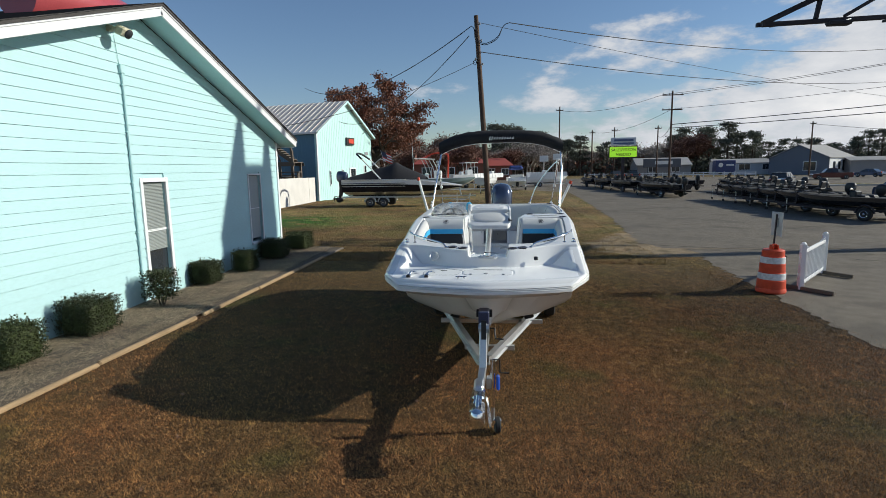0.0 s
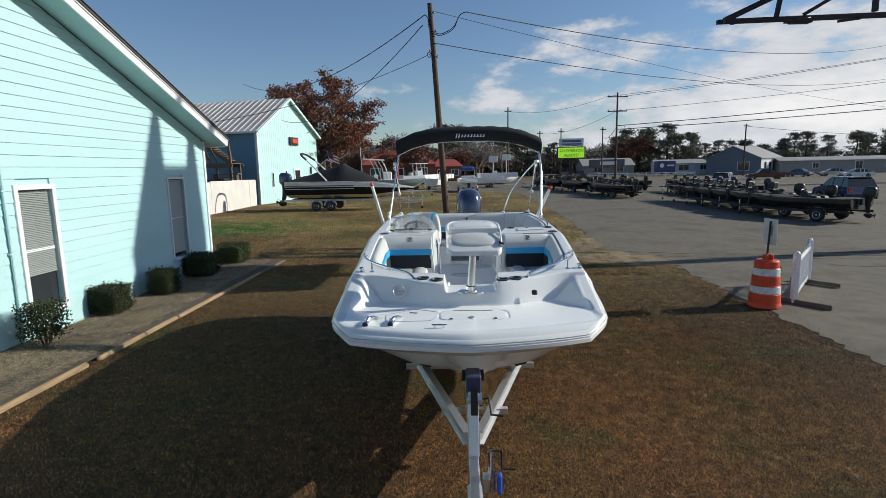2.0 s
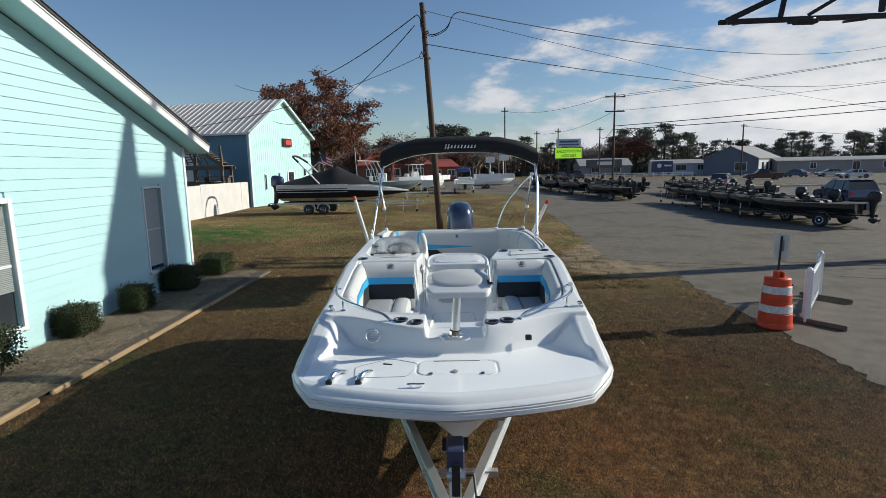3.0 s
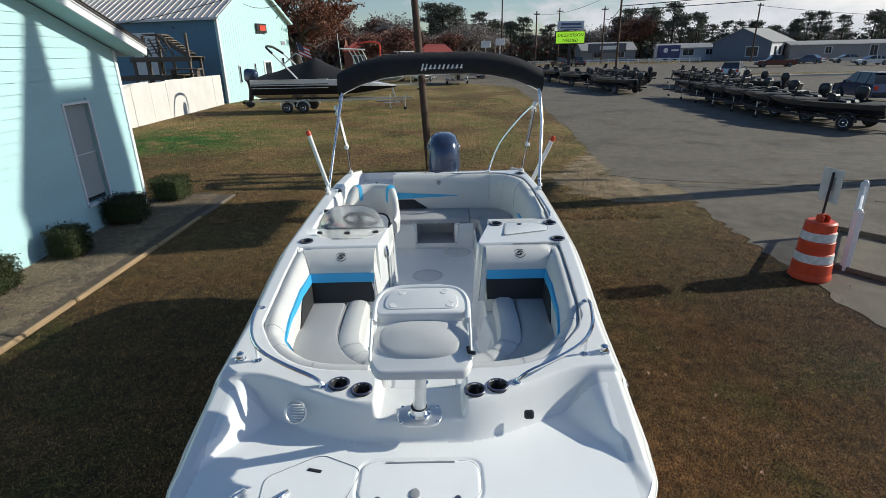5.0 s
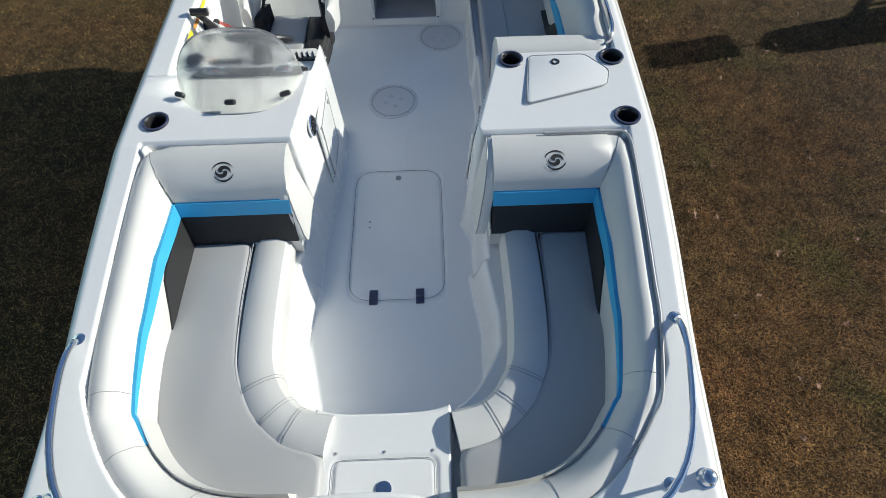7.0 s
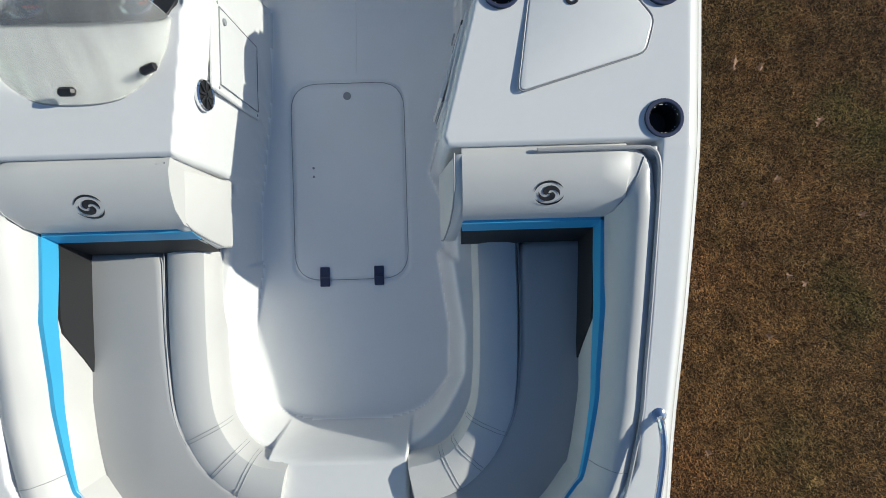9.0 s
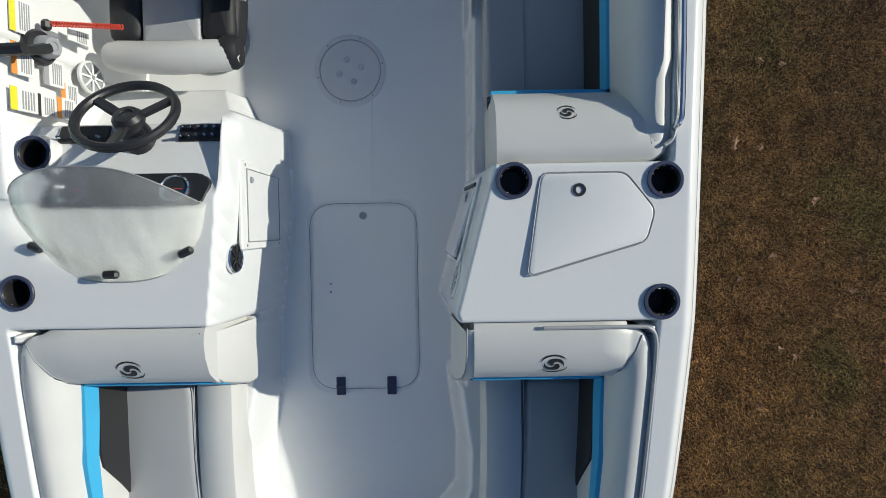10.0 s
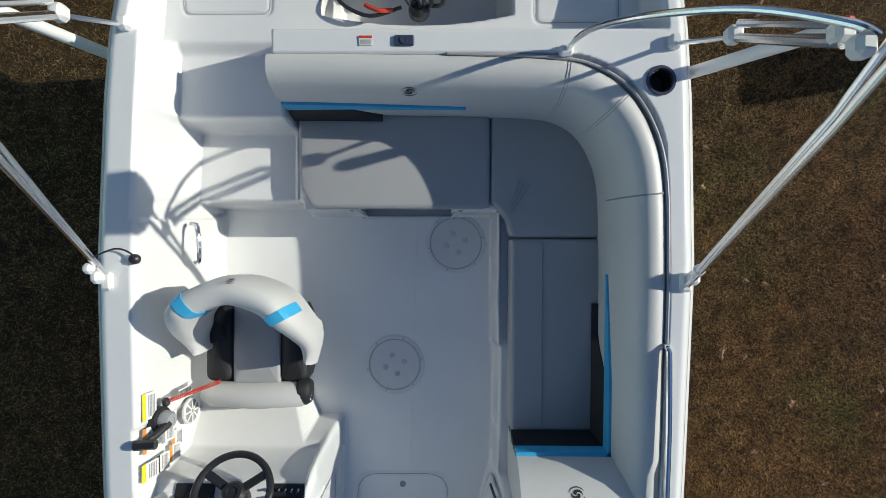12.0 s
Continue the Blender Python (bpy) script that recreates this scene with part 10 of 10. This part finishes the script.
def pine(seed, material, kind):
    rnd = random.Random(seed)
    t = thing("pine_tree" if kind == "pine" else "bare_tree", {"pine": "tall dark loblolly pine in the far tree line", "rust": "rusty autumn hardwood in the far tree line", "bare": "bare grey winter hardwood in the far tree line"}[kind], "tree", (0, 0, 0), "far tree line")
    h = rnd.uniform(12, 14)
    if kind == "pine":
        g = Geo().tube([(0, 0, -0.3), (0.15, 0.1, h * 0.5), (0.0, 0, h)], [0.28, 0.2, 0.06], 7)
        c = Geo()
        for k in range(30):
            z = h * rnd.uniform(0.42, 1.0)
            rr = 0.5 + 2.6 * (1.05 - z / h) ** 0.6 * rnd.uniform(0.5, 1.1)
            a = rnd.uniform(0, 6.28)
            p = Vector((rr * math.cos(a), rr * math.sin(a), z))
            g.tube([(0, 0, z - 0.3), p], [0.06, 0.02], 4, cap=False)
            crown_cards(c, rnd, p, 1.05, 85, 0.34, 0.45)
        crown_cards(c, rnd, (0, 0, h * 0.95), 1.2, 60, 0.42)
    else:
        g, tips = branchy(rnd, (0, 0, 0), h * 0.36, 0.85, 4, 0.25)
        c = Geo()
        for p in tips:
            crown_cards(c, rnd, p, 0.9, 7 if kind == "rust" else 2, 0.34 if kind == "rust" else 0.30)
    part("trunk", g, BARK if kind != "bare" else HAZY_BARE, t, smooth=60)
    part("crown", c, material, t, smooth=0)
    return t


protos = [pine(1, HAZY_PINE, "pine"), pine(2, HAZY_PINE, "pine"), pine(3, HAZY_PINE, "pine"), pine(4, HAZY_RUST, "rust"), pine(5, HAZY_RUST, "rust"), pine(6, HAZY_BARE, "bare"), pine(7, HAZY_BARE, "bare")]
rnd = random.Random(77)
used = set()


def plant(k, x, y, s, w=1.0):
    m = pose(x, y, gz(x) - 0.1, 0, 0, rnd.uniform(0, 360)) @ Matrix.Diagonal((s * w, s * w, s, 1))
    if k not in used:
        used.add(k)
        protos[k].matrix_basis = m
    else:
        ob = copy_thing(protos[k], m)
        ob.matrix_basis = m


# behind the barn and restaurant: rust and bare woods; across the road: pines
for i in range(34):
    plant(rnd.choice((3, 4, 5, 6, 5, 6)), -62 + i * 2.3 + rnd.uniform(-1, 1), 152 + rnd.uniform(-8, 14), rnd.uniform(0.72, 0.95), 1.3)
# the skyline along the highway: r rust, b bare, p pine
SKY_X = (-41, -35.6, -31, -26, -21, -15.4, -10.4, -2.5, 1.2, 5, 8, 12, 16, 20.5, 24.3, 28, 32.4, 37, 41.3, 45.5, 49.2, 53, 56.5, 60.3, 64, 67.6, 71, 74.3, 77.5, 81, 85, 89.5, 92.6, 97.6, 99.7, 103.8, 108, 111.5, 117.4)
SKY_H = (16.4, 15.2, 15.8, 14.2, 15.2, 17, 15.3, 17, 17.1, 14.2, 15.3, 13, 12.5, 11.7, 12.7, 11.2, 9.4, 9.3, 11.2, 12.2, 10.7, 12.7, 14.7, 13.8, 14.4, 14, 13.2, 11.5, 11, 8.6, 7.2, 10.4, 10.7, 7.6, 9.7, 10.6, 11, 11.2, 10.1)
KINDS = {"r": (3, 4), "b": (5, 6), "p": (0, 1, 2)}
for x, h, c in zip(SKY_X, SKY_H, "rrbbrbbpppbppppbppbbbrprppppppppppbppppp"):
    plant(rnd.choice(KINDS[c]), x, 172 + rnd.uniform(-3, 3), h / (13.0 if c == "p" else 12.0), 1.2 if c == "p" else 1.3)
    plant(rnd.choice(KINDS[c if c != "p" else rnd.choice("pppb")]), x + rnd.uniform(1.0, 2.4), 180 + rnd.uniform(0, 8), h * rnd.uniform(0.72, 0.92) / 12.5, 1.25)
for i in range(30):
    plant(rnd.choice((0, 1, 2, 6)), 119 + i * 3.4 + rnd.uniform(-1.5, 1.5), 168 + rnd.uniform(-8, 10) - 0.12 * i, rnd.uniform(0.75, 1.0), 1.2)
for i in range(44):
    x = 10 + i * 2.7 + rnd.uniform(-1, 1)
    plant(rnd.choice((0, 1, 2, 6, 3)), x, 196 + rnd.uniform(-6, 10), rnd.uniform(0.42, 0.58), 1.7)
for i in range(14):
    plant(rnd.choice((3, 4, 6)), -26 + i * 2.2, 140 + rnd.uniform(-4, 8), rnd.uniform(0.6, 0.8), 1.4)
for x, y, s in ((-7.0, 88, 0.68), (-9.5, 92, 0.62), (-19, 84, 0.7), (-24, 88, 0.8), (-30, 92, 0.8)):
    plant(rnd.choice((3, 4)), x, y, s, 1.2)


# undergrowth that closes the foot of the woods
def undergrowth(x0, x1, count, top, material, label):
    und = Geo()
    for _ in range(count):
        x = rnd.uniform(x0, x1)
        y = 184 + rnd.uniform(-12, 26) - 0.1 * max(0, x - 60)
        crown_cards(und, rnd, (x, y, rnd.uniform(0.3, top) * (0.75 + 0.25 * math.sin(x * 0.21))), 1.5, 5, 1.1)
    tagged(new("undergrowth", und.mesh("undergrowth", material, 0, fix=False)), label, "undergrowth", kind="stuff")


undergrowth(-75, 22, 3600, 9.0, HAZY_BARE, "grey-brown bare thicket at the foot of the woods")
undergrowth(-75, 60, 2200, 7.0, HAZY_RUST, "rusty brown brush along the far woods")
undergrowth(10, 200, 5600, 4.6, HAZY_PINE, "dark evergreen undergrowth along the far woods")
